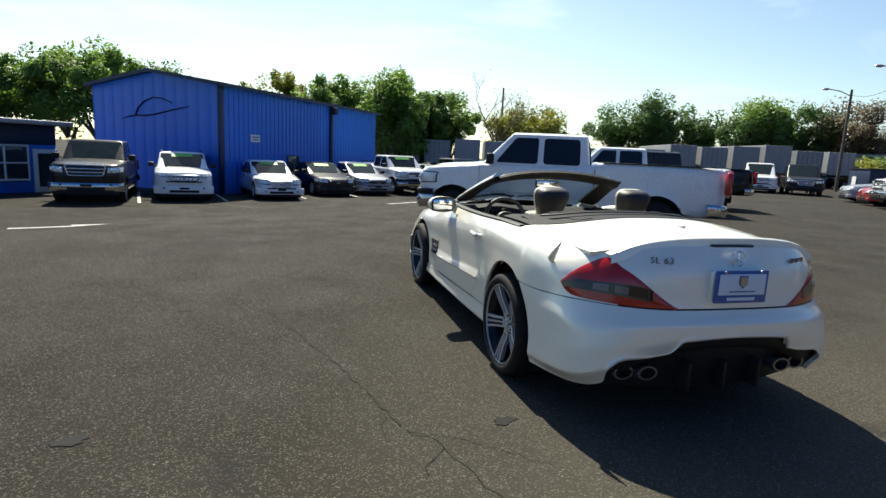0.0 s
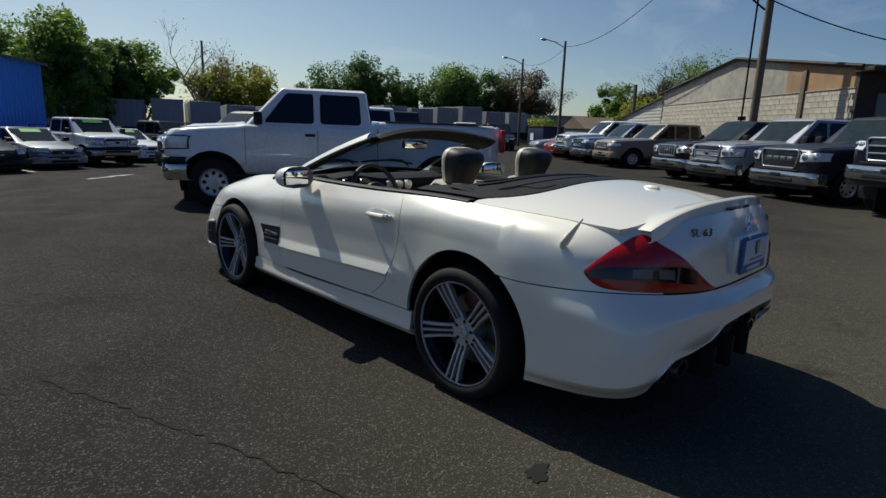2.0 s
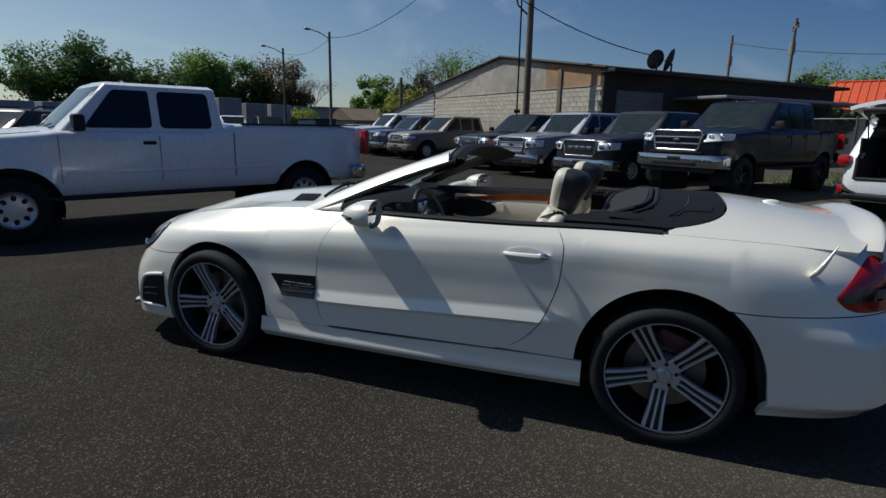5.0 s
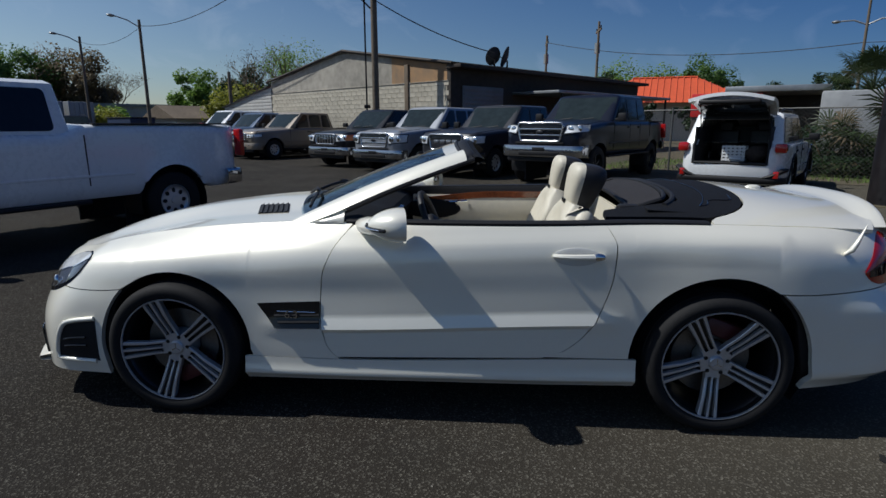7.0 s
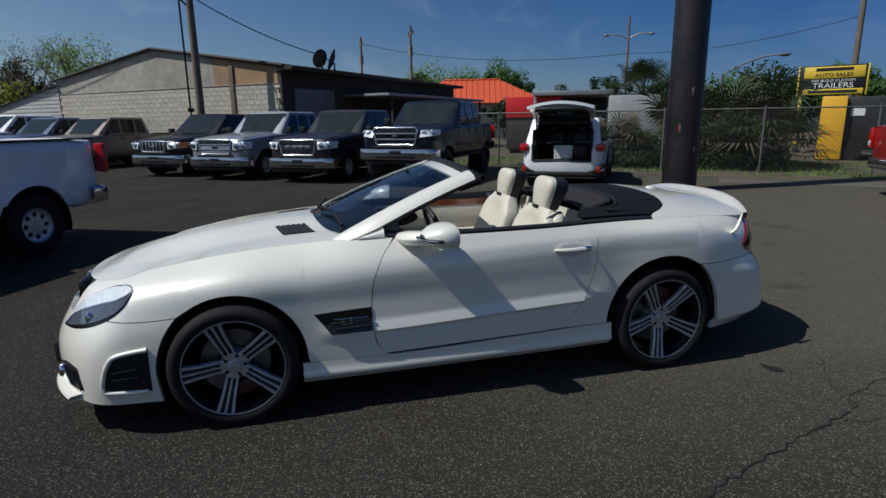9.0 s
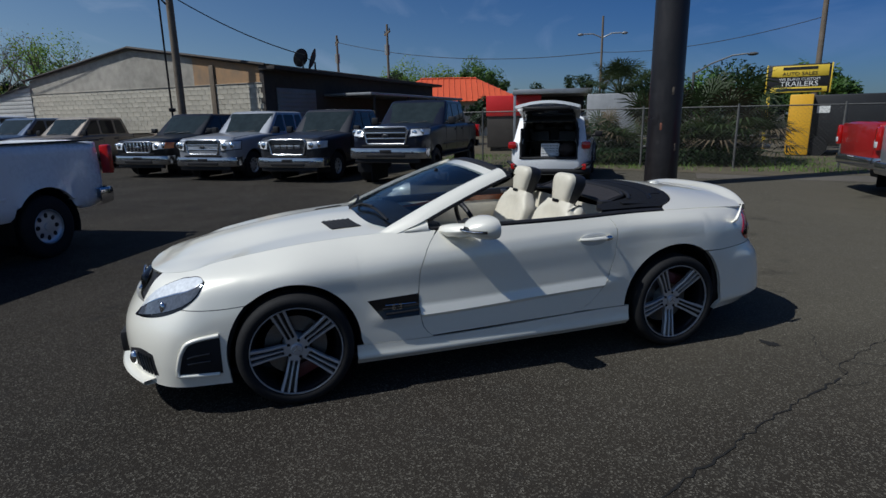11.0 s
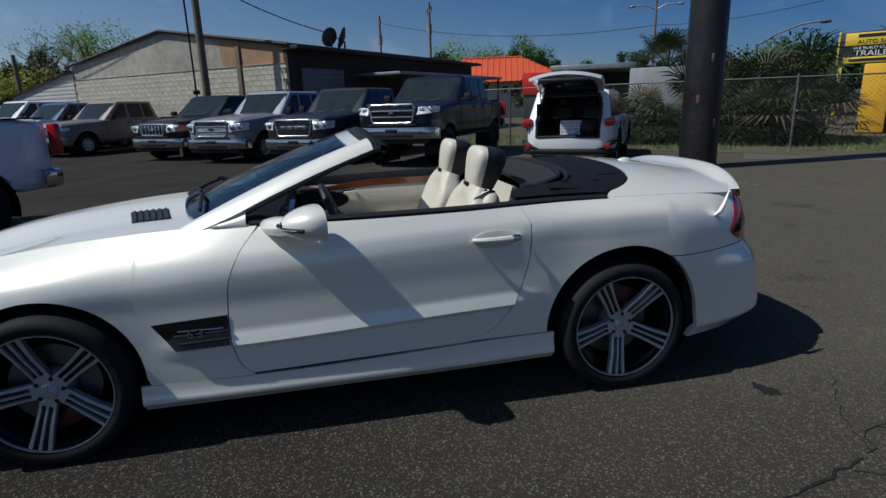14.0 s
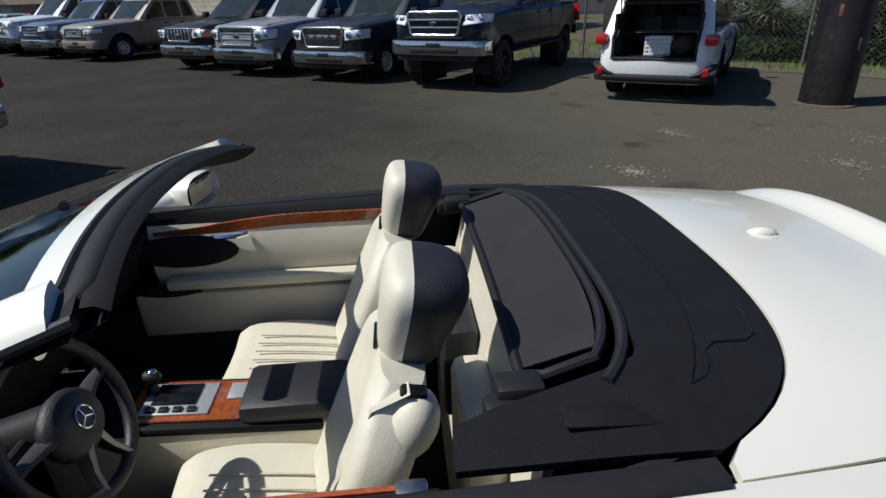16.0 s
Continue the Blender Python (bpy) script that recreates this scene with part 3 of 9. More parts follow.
part("brake_light", Geo().box((0, -2.172, 0.992), (0.27, 0.02, 0.024), 0.009), LAMP_SMOKE, lid, "dark high brake light strip")

# dark inner shell that shows in the joints
rows = []
for v in steps(0.2, 5, 20):
    r = []
    for u in steps(0, 14, 110):
        p = skin(u, v)
        z = arch_z(p[1], p[2]) + (0.02 if arch_z(p[1], p[2]) > p[2] else 0)
        z = min(z, max(p[2], 0.74))
        r.append((p[0] * 0.968 - 0.004, p[1] * 0.985, min(z, 0.955) - 0.012))
    rows.append(r)
part("inner_body", Geo().grid(rows).mirror_x(), PLASTIC, hero)
# floor pan
part("underbody", Geo().box((0, 0.02, 0.20), (1.50, 3.9, 0.05), 0.02), PLASTIC, hero)
for yc, zc, r in (ARCH_F, ARCH_R):
    for s in (-1, 1):
        prof = [[(s * x, yc + (r + 0.012) * math.cos(a), zc + (r + 0.012) * math.sin(a)) for a in steps(-0.5, math.pi + 0.5, 28)] for x in (0.52, 0.70, 0.835)]
        part("wheel_arch_liner", Geo().grid(prof), PLASTIC, hero)
        part("axle", Geo().cyl((s * 0.2, yc, AXZ), (s * 0.66, yc, AXZ), 0.05), PLASTIC, hero)
        part("arch_back", Geo().box((s * 0.50, yc, 0.48), (0.04, 0.78, 0.52), 0.01), PLASTIC, hero)


# wheels: five spokes, each of three machined bars
def hero_wheel(s, yc, w, turn):
    M = Matrix.Translation((s * 0.775, yc, AXZ)) @ Matrix.Rotation(radians(90 * s), 4, "Y") @ Matrix.Rotation(radians(turn), 4, "Z")
    h = w / 2
    wheel = part("wheel", Geo().lathe([(0.243, h * 0.30), (0.249, h * 0.86), (0.256, h * 0.95), (0.259, h * 0.93), (0.259, h * 0.85), (0.245, h * 0.7), (0.235, h * 0.55), (0.225, 0), (0.225, -h * 0.8), (0.245, -h)], 56, M), BARREL, hero, "dark alloy wheel with five grooved grey spokes")
    part("rim_edge", Geo().lathe([(0.2515, h * 0.885), (0.2535, h * 0.962), (0.2575, h * 0.965), (0.260, h * 0.93)], 64, M), SPOKE, wheel, "machined bright rim edge")
    prof = [(0.255, h * 0.78), (0.262, h * 0.96), (0.275, h * 1.02), (0.295, h * 1.03), (0.310, h * 0.98), (0.322, h * 0.88), (0.3285, h * 0.72), (0.3285, h * 0.50), (0.324, h * 0.49), (0.324, h * 0.46), (0.3295, h * 0.45), (0.3300, h * 0.12), (0.325, h * 0.11), (0.325, h * 0.07), (0.3300, h * 0.06)]
    prof = prof + [(r, -z) for r, z in reversed(prof)]
    part("tyre", Geo().lathe(prof, 64, M), RUBBER, wheel)
    half_w = curve((0.040, 0.0345), (0.075, 0.0335), (0.13, 0.0345), (0.252, 0.0455))
    face_z = curve((0.040, h * 0.60), (0.075, h * 0.62), (0.15, h * 0.76), (0.252, h * 0.90))
    for k in range(5):
        mk = M @ Matrix.Rotation(radians(72 * k), 4, "Z")
        rows, floor_rows = [], ([], [])
        for r in (0.040, 0.060, 0.070, 0.074, 0.082, 0.095, 0.12, 0.15, 0.18, 0.21, 0.235, 0.252):
            w_, z_ = half_w(r), face_z(r)
            cut = 0.016 * smoothstep(0.069, 0.084, r)
            i_, o_ = w_ * 0.17, w_ * 0.60
            e = 0.0015
            rows.append([(r, -w_, z_ - 0.030), (r, -w_, z_ - 0.003), (r, -w_ + 0.003, z_), (r, -o_ - e, z_), (r, -o_, z_ - cut), (r, -i_, z_ - cut), (r, -i_ + e, z_), (r, i_ - e, z_), (r, i_, z_ - cut), (r, o_, z_ - cut), (r, o_ + e, z_), (r, w_ - 0.003, z_), (r, w_, z_ - 0.003), (r, w_, z_ - 0.030)])
            if r > 0.073:
                for side_, fl in zip((-1, 1), floor_rows):
                    fl.append([(r, side_ * i_ - 0.0002, z_ - cut + 0.001 + 0.010 * (r < 0.075)), (r, side_ * o_ + 0.0002, z_ - cut + 0.001 + 0.010 * (r < 0.075))])
        g = Geo().grid(rows)
        spoke = part("spoke", Geo().add(g.v, g.f, mk), SPOKE, wheel, "", 30)
        for fl in floor_rows:
            g = Geo().grid(fl)
            part("spoke_groove", Geo().add(g.v, g.f, mk), BARREL, spoke, "dark painted groove", 30)
        mb = M @ Matrix.Rotation(radians(72 * k + 36), 4, "Z")
        part("wheel_bolt", Geo().cyl(mb @ Vector((0.052, 0, h * 0.56)), mb @ Vector((0.052, 0, h * 0.615)), 0.0095, n=8), BARREL, wheel)
    part("hub", Geo().lathe([(0.001, h * 0.70), (0.028, h * 0.69), (0.033, h * 0.655), (0.034, h * 0.60), (0.056, h * 0.595), (0.064, h * 0.5), (0.08, 0)], 32, M), SPOKE, wheel)
    star = Geo()
    for k in range(3):
        star.box((0.012, 0, 0), (0.024, 0.003, 0.002), 0, M @ Matrix.Translation((0, 0, h * 0.705)) @ Matrix.Rotation(radians(120 * k - turn), 4, "Z"))
    part("hub_badge", star, CHROME, wheel)
    part("brake_disc", Geo().lathe([(0.09, 0.012), (0.178, 0.012), (0.18, 0.006), (0.18, -0.02), (0.09, -0.02)], 40, M), BRAKE, wheel)
    part("brake_caliper", Geo().box((0.145, 0.0, 0.0), (0.085, 0.20, 0.09), 0.02, M @ Matrix.Rotation(radians(205 if yc > 0 else -20), 4, "Z") @ Matrix.Rotation(radians(-turn), 4, "Z")), CALIPER, wheel)


for s in (-1, 1):
    hero_wheel(s, FH, 0.255, 93 if s < 0 else 75)
    hero_wheel(s, RH, 0.285, 101 if s < 0 else 60)


# lamps: patches on the skin, a little proud
def lamp_rows(u0, u1, lo, hi, n=26, m=10, out=0.006, even=False):
    rows = []
    for k in steps(0, 1, m):
        r = []
        for s in steps(0, 1, n):
            u = lerp(u0, u1, s)
            p, q, e = skin(u, lerp(lo(s), hi(s), k)), skin(u + 0.02, lerp(lo(s), hi(s), k)), skin(u, min(lerp(lo(s), hi(s), k) + 0.02, 5))
            nn = np.cross(q - p, e - p)
            nn = nn / max(np.linalg.norm(nn), 1e-9)
            if nn[0] * p[0] + nn[1] * p[1] < 0:
                nn = -nn
            r.append(p + nn * out * (1.0 if even else 0.2 + 0.8 * math.sin(math.pi * min(max(k, 0.0), 1.0)) ** 0.5))
        rows.append(r)
    return rows


def lamp(u0, u1, lo, hi, k0=0.0, k1=1.0, out=0.006, n=30):
    """A lens between two edge curves lo(u) and hi(u); k0 and k1 pick a band of it."""
    at = lambda q: lerp(u0, u1, q)
    return lambda: [lamp_rows(u0, u1, lambda q: lerp(lo(at(q)), hi(at(q)), k0), lambda q: lerp(lo(at(q)), hi(at(q)), k1), n, 12, out, k1 - k0 < 1 or out > 0.007)]


HL_LO = curve((1.14, 2.48), (1.40, 2.52), (1.7, 2.65), (2.05, 2.95), (2.45, 3.50), (2.66, 4.05))
HL_HI = curve((1.14, 2.52), (1.30, 3.40), (1.55, 4.12), (1.95, 4.56), (2.25, 4.54), (2.5, 4.40), (2.66, 4.12))
TL_LO = curve((11.66, 3.46), (11.76, 3.24), (11.92, 3.11), (12.2, 3.07), (13.3, 3.045))
TL_HI = curve((11.66, 3.54), (11.85, 4.02), (12.0, 4.34), (12.30, 4.70), (12.58, 4.22), (12.95, 3.58), (13.28, 3.07))
lamps = both_sides("headlight", lamp(1.14, 2.66, HL_LO, HL_HI), GLOSSBLACK, hero, 0.014, label="clear swept-back headlight with dark lower half")
for ob_, s in zip(lamps, (-1, 1)):
    for nm, k0, k1, out, mt in (("lens_upper", 0.50, 0.93, 0.0085, LAMP_CLEAR), ("chrome_divider", 0.46, 0.50, 0.010, CHROME), ("lens_lower", 0.08, 0.46, 0.0078, LAMP_SMOKED_CLEAR)):
        g = Geo()
        for rows in lamp(1.24, 2.62, HL_LO, HL_HI, k0, k1, out)():
            g.shell(flip([list(reversed(r)) for r in rows]) if s < 0 else rows, 0.003)
        part(nm, g, mt, ob_, "", 40)
    p = skin(1.72, 3.0)
    part("projector", Geo().ball((s * (p[0] + 0.004), p[1] + 0.006, p[2]), 0.036, 9, (0.45, 0.45, 1)), CHROME, ob_, "", 60)
lamps = both_sides("tail_light", lamp(11.66, 13.28, TL_LO, TL_HI), LAMP_RED, hero, 0.014, label="red wedge-shaped tail light with a smoked band")
BAND_LO = curve((11.70, 3.36), (12.1, 3.38), (12.5, 3.34), (13.02, 3.22))
BAND_HI = curve((11.70, 3.52), (12.0, 3.74), (12.4, 3.72), (12.8, 3.62), (13.02, 3.50))
for ob_, s in zip(lamps, (-1, 1)):
    for nm, u0, u1, k0, k1, out, mt in (("smoked_band", 11.72, 12.98, 0.0, 1.0, 0.0085, LAMP_SMOKE), ("reversing_lens", 12.2, 12.42, 0.2, 0.85, 0.0105, LAMP_DULL), ("reversing_lens", 12.5, 12.68, 0.2, 0.8, 0.0105, LAMP_DULL)):
        g = Geo()
        for rows in lamp(u0, u1, BAND_LO, BAND_HI, k0, k1, out)():
            g.shell(flip([list(reversed(r)) for r in rows]) if s < 0 else rows, 0.003)
        part(nm, g, mt, ob_, "", 40)

# front bumper openings and lip
DUCT_LO, DUCT_HI = curve((2.24, 0.80), (2.94, 0.72)), curve((2.24, 1.10), (2.30, 1.55), (2.42, 1.88), (2.60, 1.98), (2.94, 2.06))
ducts = both_sides("bumper_duct", lamp(2.24, 2.94, DUCT_LO, DUCT_HI, out=0.004), PLASTIC, hero, 0.01, label="black side air duct in the front bumper")
for ob_, s in zip(ducts, (-1, 1)):
    edge = [(u, DUCT_LO(u)) for u in steps(2.90, 2.24, 10)] + [(u, DUCT_HI(u)) for u in steps(2.24, 2.94, 24)]
    pts = [skin(u, v) for u, v in edge]
    part("duct_lip", Geo().tube([(s * (p[0] + 0.004), p[1] + 0.003, p[2]) for p in pts], 0.012, 8), PEARL, ob_, "white raised lip round the duct", 60)
    for k in (0.45, 0.62):
        part("duct_slat", Geo().tube([(s * (skin(u, lerp(DUCT_LO(u), DUCT_HI(u), k))[0] + 0.008), skin(u, 1)[1], skin(u, lerp(DUCT_LO(u), DUCT_HI(u), k))[2]) for u in steps(2.42, 2.78, 6)], 0.006, 6), GLOSSBLACK, ob_)
FOG_LO, FOG_HI = curve((1.12, 0.60), (1.84, 0.52)), curve((1.12, 1.30), (1.5, 1.52), (1.74, 1.46), (1.84, 0.70))
fogs = both_sides("fog_light", lamp(1.12, 1.84, FOG_LO, FOG_HI, out=0.004), PLASTIC, hero, 0.01, label="black mesh grille with round fog light")
for ob_, s in zip(fogs, (-1, 1)):
    p = skin(1.30, 1.0)
    part("fog_lens", Geo().ball((s * p[0], p[1] + 0.006, p[2] + 0.01), 0.040, 9, (0.7, 0.7, 1)), CHROME, ob_, "", 60)
    for u in steps(1.5, 1.78, 4):
        q0, q1 = skin(u, 0.62), skin(u - 0.08, 1.38)
        part("mesh_bar", Geo().tube([(s * (q[0] + 0.006), q[1] + 0.006, q[2]) for q in (q0, (q0 + q1) / 2, q1)], 0.005, 5), GLOSSBLACK, ob_)
rows = [[(x * 1.0, 2.285 - 0.24 * (abs(x) / 0.78) ** 2.6 - d, 0.195 + h) for x in steps(-0.74, 0.74, 40)] for d, h in ((0.05, 0.0), (-0.022, -0.006), (-0.030, 0.006), (-0.022, 0.016), (0.04, 0.03))]
part("front_lip", Geo().grid(rows), PEARL, hero)
part("lower_grille", Geo().box((0, 2.245, 0.33), (0.78, 0.06, 0.13), 0.02), PLASTIC, hero)
gr = part("grille", Geo().box((0, 2.118, 0.62), (0.56, 0.06, 0.17), 0.03, pose(0, 0, 0, 0)), GLOSSBLACK, hero, "black grille with chrome bar and round star badge")
part("grille_bar", Geo().box((0, 2.150, 0.62), (0.56, 0.02, 0.022), 0.006), CHROME, gr)
part("grille_ring", Geo().tube([(0.075 * math.cos(a), 2.162, 0.62 + 0.075 * math.sin(a)) for a in steps(0, 2 * math.pi, 28)], 0.008, 6), CHROME, gr)

# side outlet behind the front wheel
for s in (-1, 1):
    def vp(y, z, o=0.003):
        p = side(y, z)
        return (s * (p[0] + o), y, z)
    outline_top, outline_bot = ((0.862, 0.565), (0.556, 0.583)), ((0.775, 0.448), (0.556, 0.455))
    rows = []
    for k in steps(0, 1, 8):
        r = []
        for q in steps(0, 1, 12):
            yt, zt = lerp(outline_top[0][0], outline_top[1][0], q), lerp(outline_top[0][1], outline_top[1][1], q)
            yb, zb = lerp(outline_bot[0][0], outline_bot[1][0], q), lerp(outline_bot[0][1], outline_bot[1][1], q)
            r.append(vp(lerp(yb, yt, k), lerp(zb, zt, k), 0.004))
        rows.append(r)
    g = Geo().shell([list(reversed(r)) for r in rows] if s < 0 else rows, 0.012)
    outlet = part("side_vent", g, GLOSSBLACK, hero, "gloss black side air outlet with bright bar and numerals")
    for k in (0.25, 0.62):
        part("vent_bar", Geo().tube([(rows[int(8 * k)][j][0] + s * 0.006, rows[int(8 * k)][j][1], rows[int(8 * k)][j][2]) for j in range(2, 13)], 0.007, 6), PLASTIC, outlet)
    me = text_geo("6.3", 0.055, 0.003)
    me.transform(Matrix.Translation((s * (side(0.69, 0.52)[0] + 0.016), 0.69, 0.518)) @ Matrix.Rotation(radians(90 * s), 4, "Z"))
    part("numeral", me, CHROME, outlet, "chrome numerals 6.3")
    part("bright_bar", Geo().tube([(s * (side(y, 0.532)[0] + 0.013), y, 0.532) for y in (0.76, 0.70, 0.62, 0.575)], 0.003, 6), CHROME, outlet)

# door handles, mirrors
for s, door in zip((-1, 1), doors):
    x = side(-0.62, 0.82)[0]
    # no real hollow: a flattened ball in the shaded tone
    cup = part("handle_recess", Geo().ball((s * (x + 0.001), -0.625, 0.822), 0.10, 10, (0.05, 1.05, 0.42)), RECESS, door, 'shaded hollow behind the handle')
    pts = [(s * (side(y, 0.82)[0] + o), y, 0.823 + dz) for y, o, dz in ((-0.52, 0.006, 0.002), (-0.54, 0.022, 0.003), (-0.60, 0.030, 0.003), (-0.68, 0.030, 0.004), (-0.73, 0.022, 0.006), (-0.745, 0.006, 0.006))]
    h = part("door_handle", Geo().tube(pts, [0.008, 0.011, 0.013, 0.014, 0.014, 0.008], 8, flat=1.0), PEARL, door, "white bar handle with chrome lock end")
    part("lock", Geo().ball((s * (x + 0.03), -0.715, 0.828), 0.022, 8, (0.6, 1.4, 0.8)), CHROME, h)
    # mirror: stalk from the door corner, shell, glass and repeater
    m = Matrix.Translation((s * 0.955, 0.195, 0.968)) @ Matrix.Rotation(radians(-s * 12), 4, "Z") @ Matrix.Diagonal((1.08, 0.95, 0.92, 1))
    rows = []
    for k in range(13):
        q = k / 12
        yy = 0.092 * math.cos(math.pi * q * 0.56)
        rr = math.sin(math.pi * (0.03 + 0.53 * q)) ** 0.55
        rows.append([(0.118 * rr * math.copysign(abs(math.cos(a)) ** 0.75, math.cos(a)), 0.10 - 0.165 * q, 0.079 * rr * math.copysign(abs(math.sin(a)) ** 0.75, math.sin(a)) * (1.0 if math.sin(a) > 0 else 0.9)) for a in steps(0, 2 * math.pi * 23 / 24, 23)])
    g = Geo()
    k0 = Geo().grid(rows, close=True)
    g.add(k0.v, k0.f, m)
    mir = part("door_mirror", g, PEARL, hero, "white door mirror with indicator strip", 50)
    part("mirror_glass", Geo().box((0, -0.052, 0.002), (0.170, 0.008, 0.098), 0.003, m), MIRROR, mir)
    part("mirror_backing", Geo().box((0, -0.044, 0.0), (0.186, 0.012, 0.112), 0.006, m), PLASTIC, mir)
    part("indicator", Geo().tube([m @ Vector((s * xx, 0.105 - 6.2 * max(xx, 0) ** 2, -0.004)) for xx in steps(-0.05, 0.110, 12)], 0.0085, 6), GLOSSBLACK, mir)
    part("indicator_strip", Geo().tube([m @ Vector((s * xx, 0.1125 - 6.2 * max(xx, 0) ** 2, -0.004)) for xx in steps(-0.03, 0.100, 12)], 0.0035, 6), CHROME, mir)
    part("mirror_stalk", Geo().tube([(s * 0.745, 0.36, 0.935), (s * 0.80, 0.325, 0.938), (s * 0.86, 0.28, 0.945), (s * 0.93, 0.225, 0.958)], [0.040, 0.058, 0.060, 0.056], 12, flat=0.72), PEARL, mir)
    # slim fin on the rear wing
    if s < 0:
        foot = side(-1.80, 0.845)
        pts = [(s * (foot[0] - 0.004), -1.785, 0.838), (s * (foot[0] + 0.010), -1.805, 0.862), (s * (foot[0] + 0.006), -1.825, 0.895), (s * (foot[0] - 0.004), -1.848, 0.935), (s * (foot[0] - 0.014), -1.868, 0.970)]
        part("wing_fin", Geo().tube(pts, [0.010, 0.021, 0.017, 0.010, 0.003], 10, flat=0.6), PEARL, hero, "small white pointed fin", 60)


# ---- windscreen, frame, deck and cabin of the convertible ----
def screen(a, b):
    """a: -1 to 1 across, b: 0 at the cowl to 1 at the header."""
    bb = b * 1.22 - 0.22 * b * b if b > 0 else b * 1.22
    w = 0.715 - 0.135 * b - 0.02 * b * b
    yc, ye = 0.80 - 0.880 * b, 0.62 - 0.765 * b
    zc, ze = 0.975 + 0.33 * bb, 0.935 + 0.308 * bb
    k = abs(a) ** 2.2
    return (a * w, lerp(yc, ye, k), lerp(zc, ze, k))


glass = part("windscreen", Geo().shell([[screen(a, b) for a in steps(-0.91, 0.91, 24)] for b in steps(-0.02, 0.88, 16)], 0.006), SCREEN_GLASS, hero, "tinted raked windscreen glass")
glass.visible_shadow = False
frame_ob = part("windscreen_frame", Geo().shell([[screen(a, b - 0.05 * smoothstep(0.86, 1.03, abs(a))) for a in steps(-1.03, 1.03, 40)] for b in steps(0.875, 0.955, 4)], 0.016), PEARL, hero, "white windscreen surround")
for s in (-1, 1):
    rows = []
    for a, drop in ((0.905, 0.004), (0.93, 0.0), (0.965, 0.001), (1.0, 0.008), (1.025, 0.024)):
        line = []
        for b in steps(-0.16, 0.97, 24):
            p = screen(s * (a - 0.075 * smoothstep(0.22, -0.16, b) * smoothstep(0.90, 1.02, a)), b)
            line.append((p[0], p[1], p[2] - drop))
        rows.append(line)
    part("pillar", Geo().shell(rows if s > 0 else [list(reversed(r)) for r in rows], 0.03), PEARL, frame_ob)
    # sail panel that joins the pillar's foot to the fender and the door corner
    rows = []
    for b in steps(-0.16, 0.21, 14):
        p = screen(s * (1.025 - 0.075 * smoothstep(0.22, -0.16, b)), b)
        e = station(u_of(p[1]))[5]
        top = Vector((p[0], p[1], p[2] - 0.020))
        foot = Vector((s * (e[0] + 0.002), p[1], e[2] - 0.006))
        rows.append([tuple(top.lerp(foot, k) + Vector((s * 0.012 * math.sin(math.pi * k), 0, 0.004 * math.sin(math.pi * k)))) for k in steps(0, 1, 5)])
    part("sail_panel", Geo().shell(rows if s < 0 else [list(reversed(r)) for r in rows], 0.008), PEARL, frame_ob, "", 50)
    rows = [[tuple(Vector(screen(s * a, b)) + Vector((0, -0.012, -0.024))) for b in steps(0.17, 1.0, 20)] for a in (0.83, 0.90, 0.97, 1.01, 1.025)]
    part("pillar_trim", Geo().shell(rows if s > 0 else [list(reversed(r)) for r in rows], 0.022), BLACK_SOFT, frame_ob, "black inner pillar trim")
    part("pillar_seal", Geo().tube([Vector(screen(s * 1.045, b)) + Vector((0, -0.010, -0.008)) for b in steps(0.20, 1.0, 16)], 0.013, 8), PLASTIC, frame_ob)
rows = [[tuple(Vector(screen(a, b)) + Vector((0, -0.014 - 0.055 * k, -0.020 - d))) for a in steps(-1.0, 1.0, 30)] for b, k, d in ((0.86, 0, 0.02), (0.93, 0, 0.03), (0.985, 0.2, 0.028), (1.0, 0.7, 0.010), (1.0, 0.9, -0.006), (1.0, 0.45, -0.018), (1.0, 0, -0.016))]
part("header_trim", Geo().grid(rows), BLACK_SOFT, frame_ob, "black header trim and seal")
rows = [[tuple(Vector(screen(a, b - 0.05 * smoothstep(0.86, 1.03, abs(a)))) + Vector((0, dy, dz))) for a in steps(-1.03, 1.03, 40)] for b, dy, dz in ((0.945, 0.0, -0.010), (0.952, 0.0, 0.003), (0.965, 0.0, 0.005), (0.972, -0.002, -0.003), (0.985, -0.004, 0.004), (1.0, -0.020, 0.004), (1.0, -0.034, -0.004), (1.0, -0.042, -0.020), (1.0, -0.030, -0.038), (0.95, -0.012, -0.044), (0.88, -0.010, -0.040))]
part("header_seal", Geo().grid(rows), PLASTIC, frame_ob, "black rubber seal along the header", 60)
rows = [[screen(a, b) for a in steps(-0.80, 0.80, 26)] for b in (-0.03, 0.0, 0.05)]
part("cowl_trim", Geo().shell([[(p[0], p[1] + 0.02 * (1 - i), p[2] - 0.014) for p in r] for i, r in enumerate(rows)], 0.01), PLASTIC, hero)
for s, a0, a1 in ((-1, -0.05, -0.80), (-1, 0.70, 0.02)):
    pts = [Vector(screen(lerp(a0, a1, k), 0.045 + 0.05 * math.sin(math.pi * k))) + Vector((0, 0.012, 0.022)) for k in steps(0, 1, 10)]
    wip = part("wiper", Geo().tube(pts, 0.009, 6), PLASTIC, hero, "black windscreen wiper")
    part("wiper_arm", Geo().tube([pts[0] + Vector((0, 0.05, -0.02)), pts[2] + Vector((0, 0.01, 0.012)), pts[5] + Vector((0, 0, 0.01))], 0.008, 6), PLASTIC, wip)
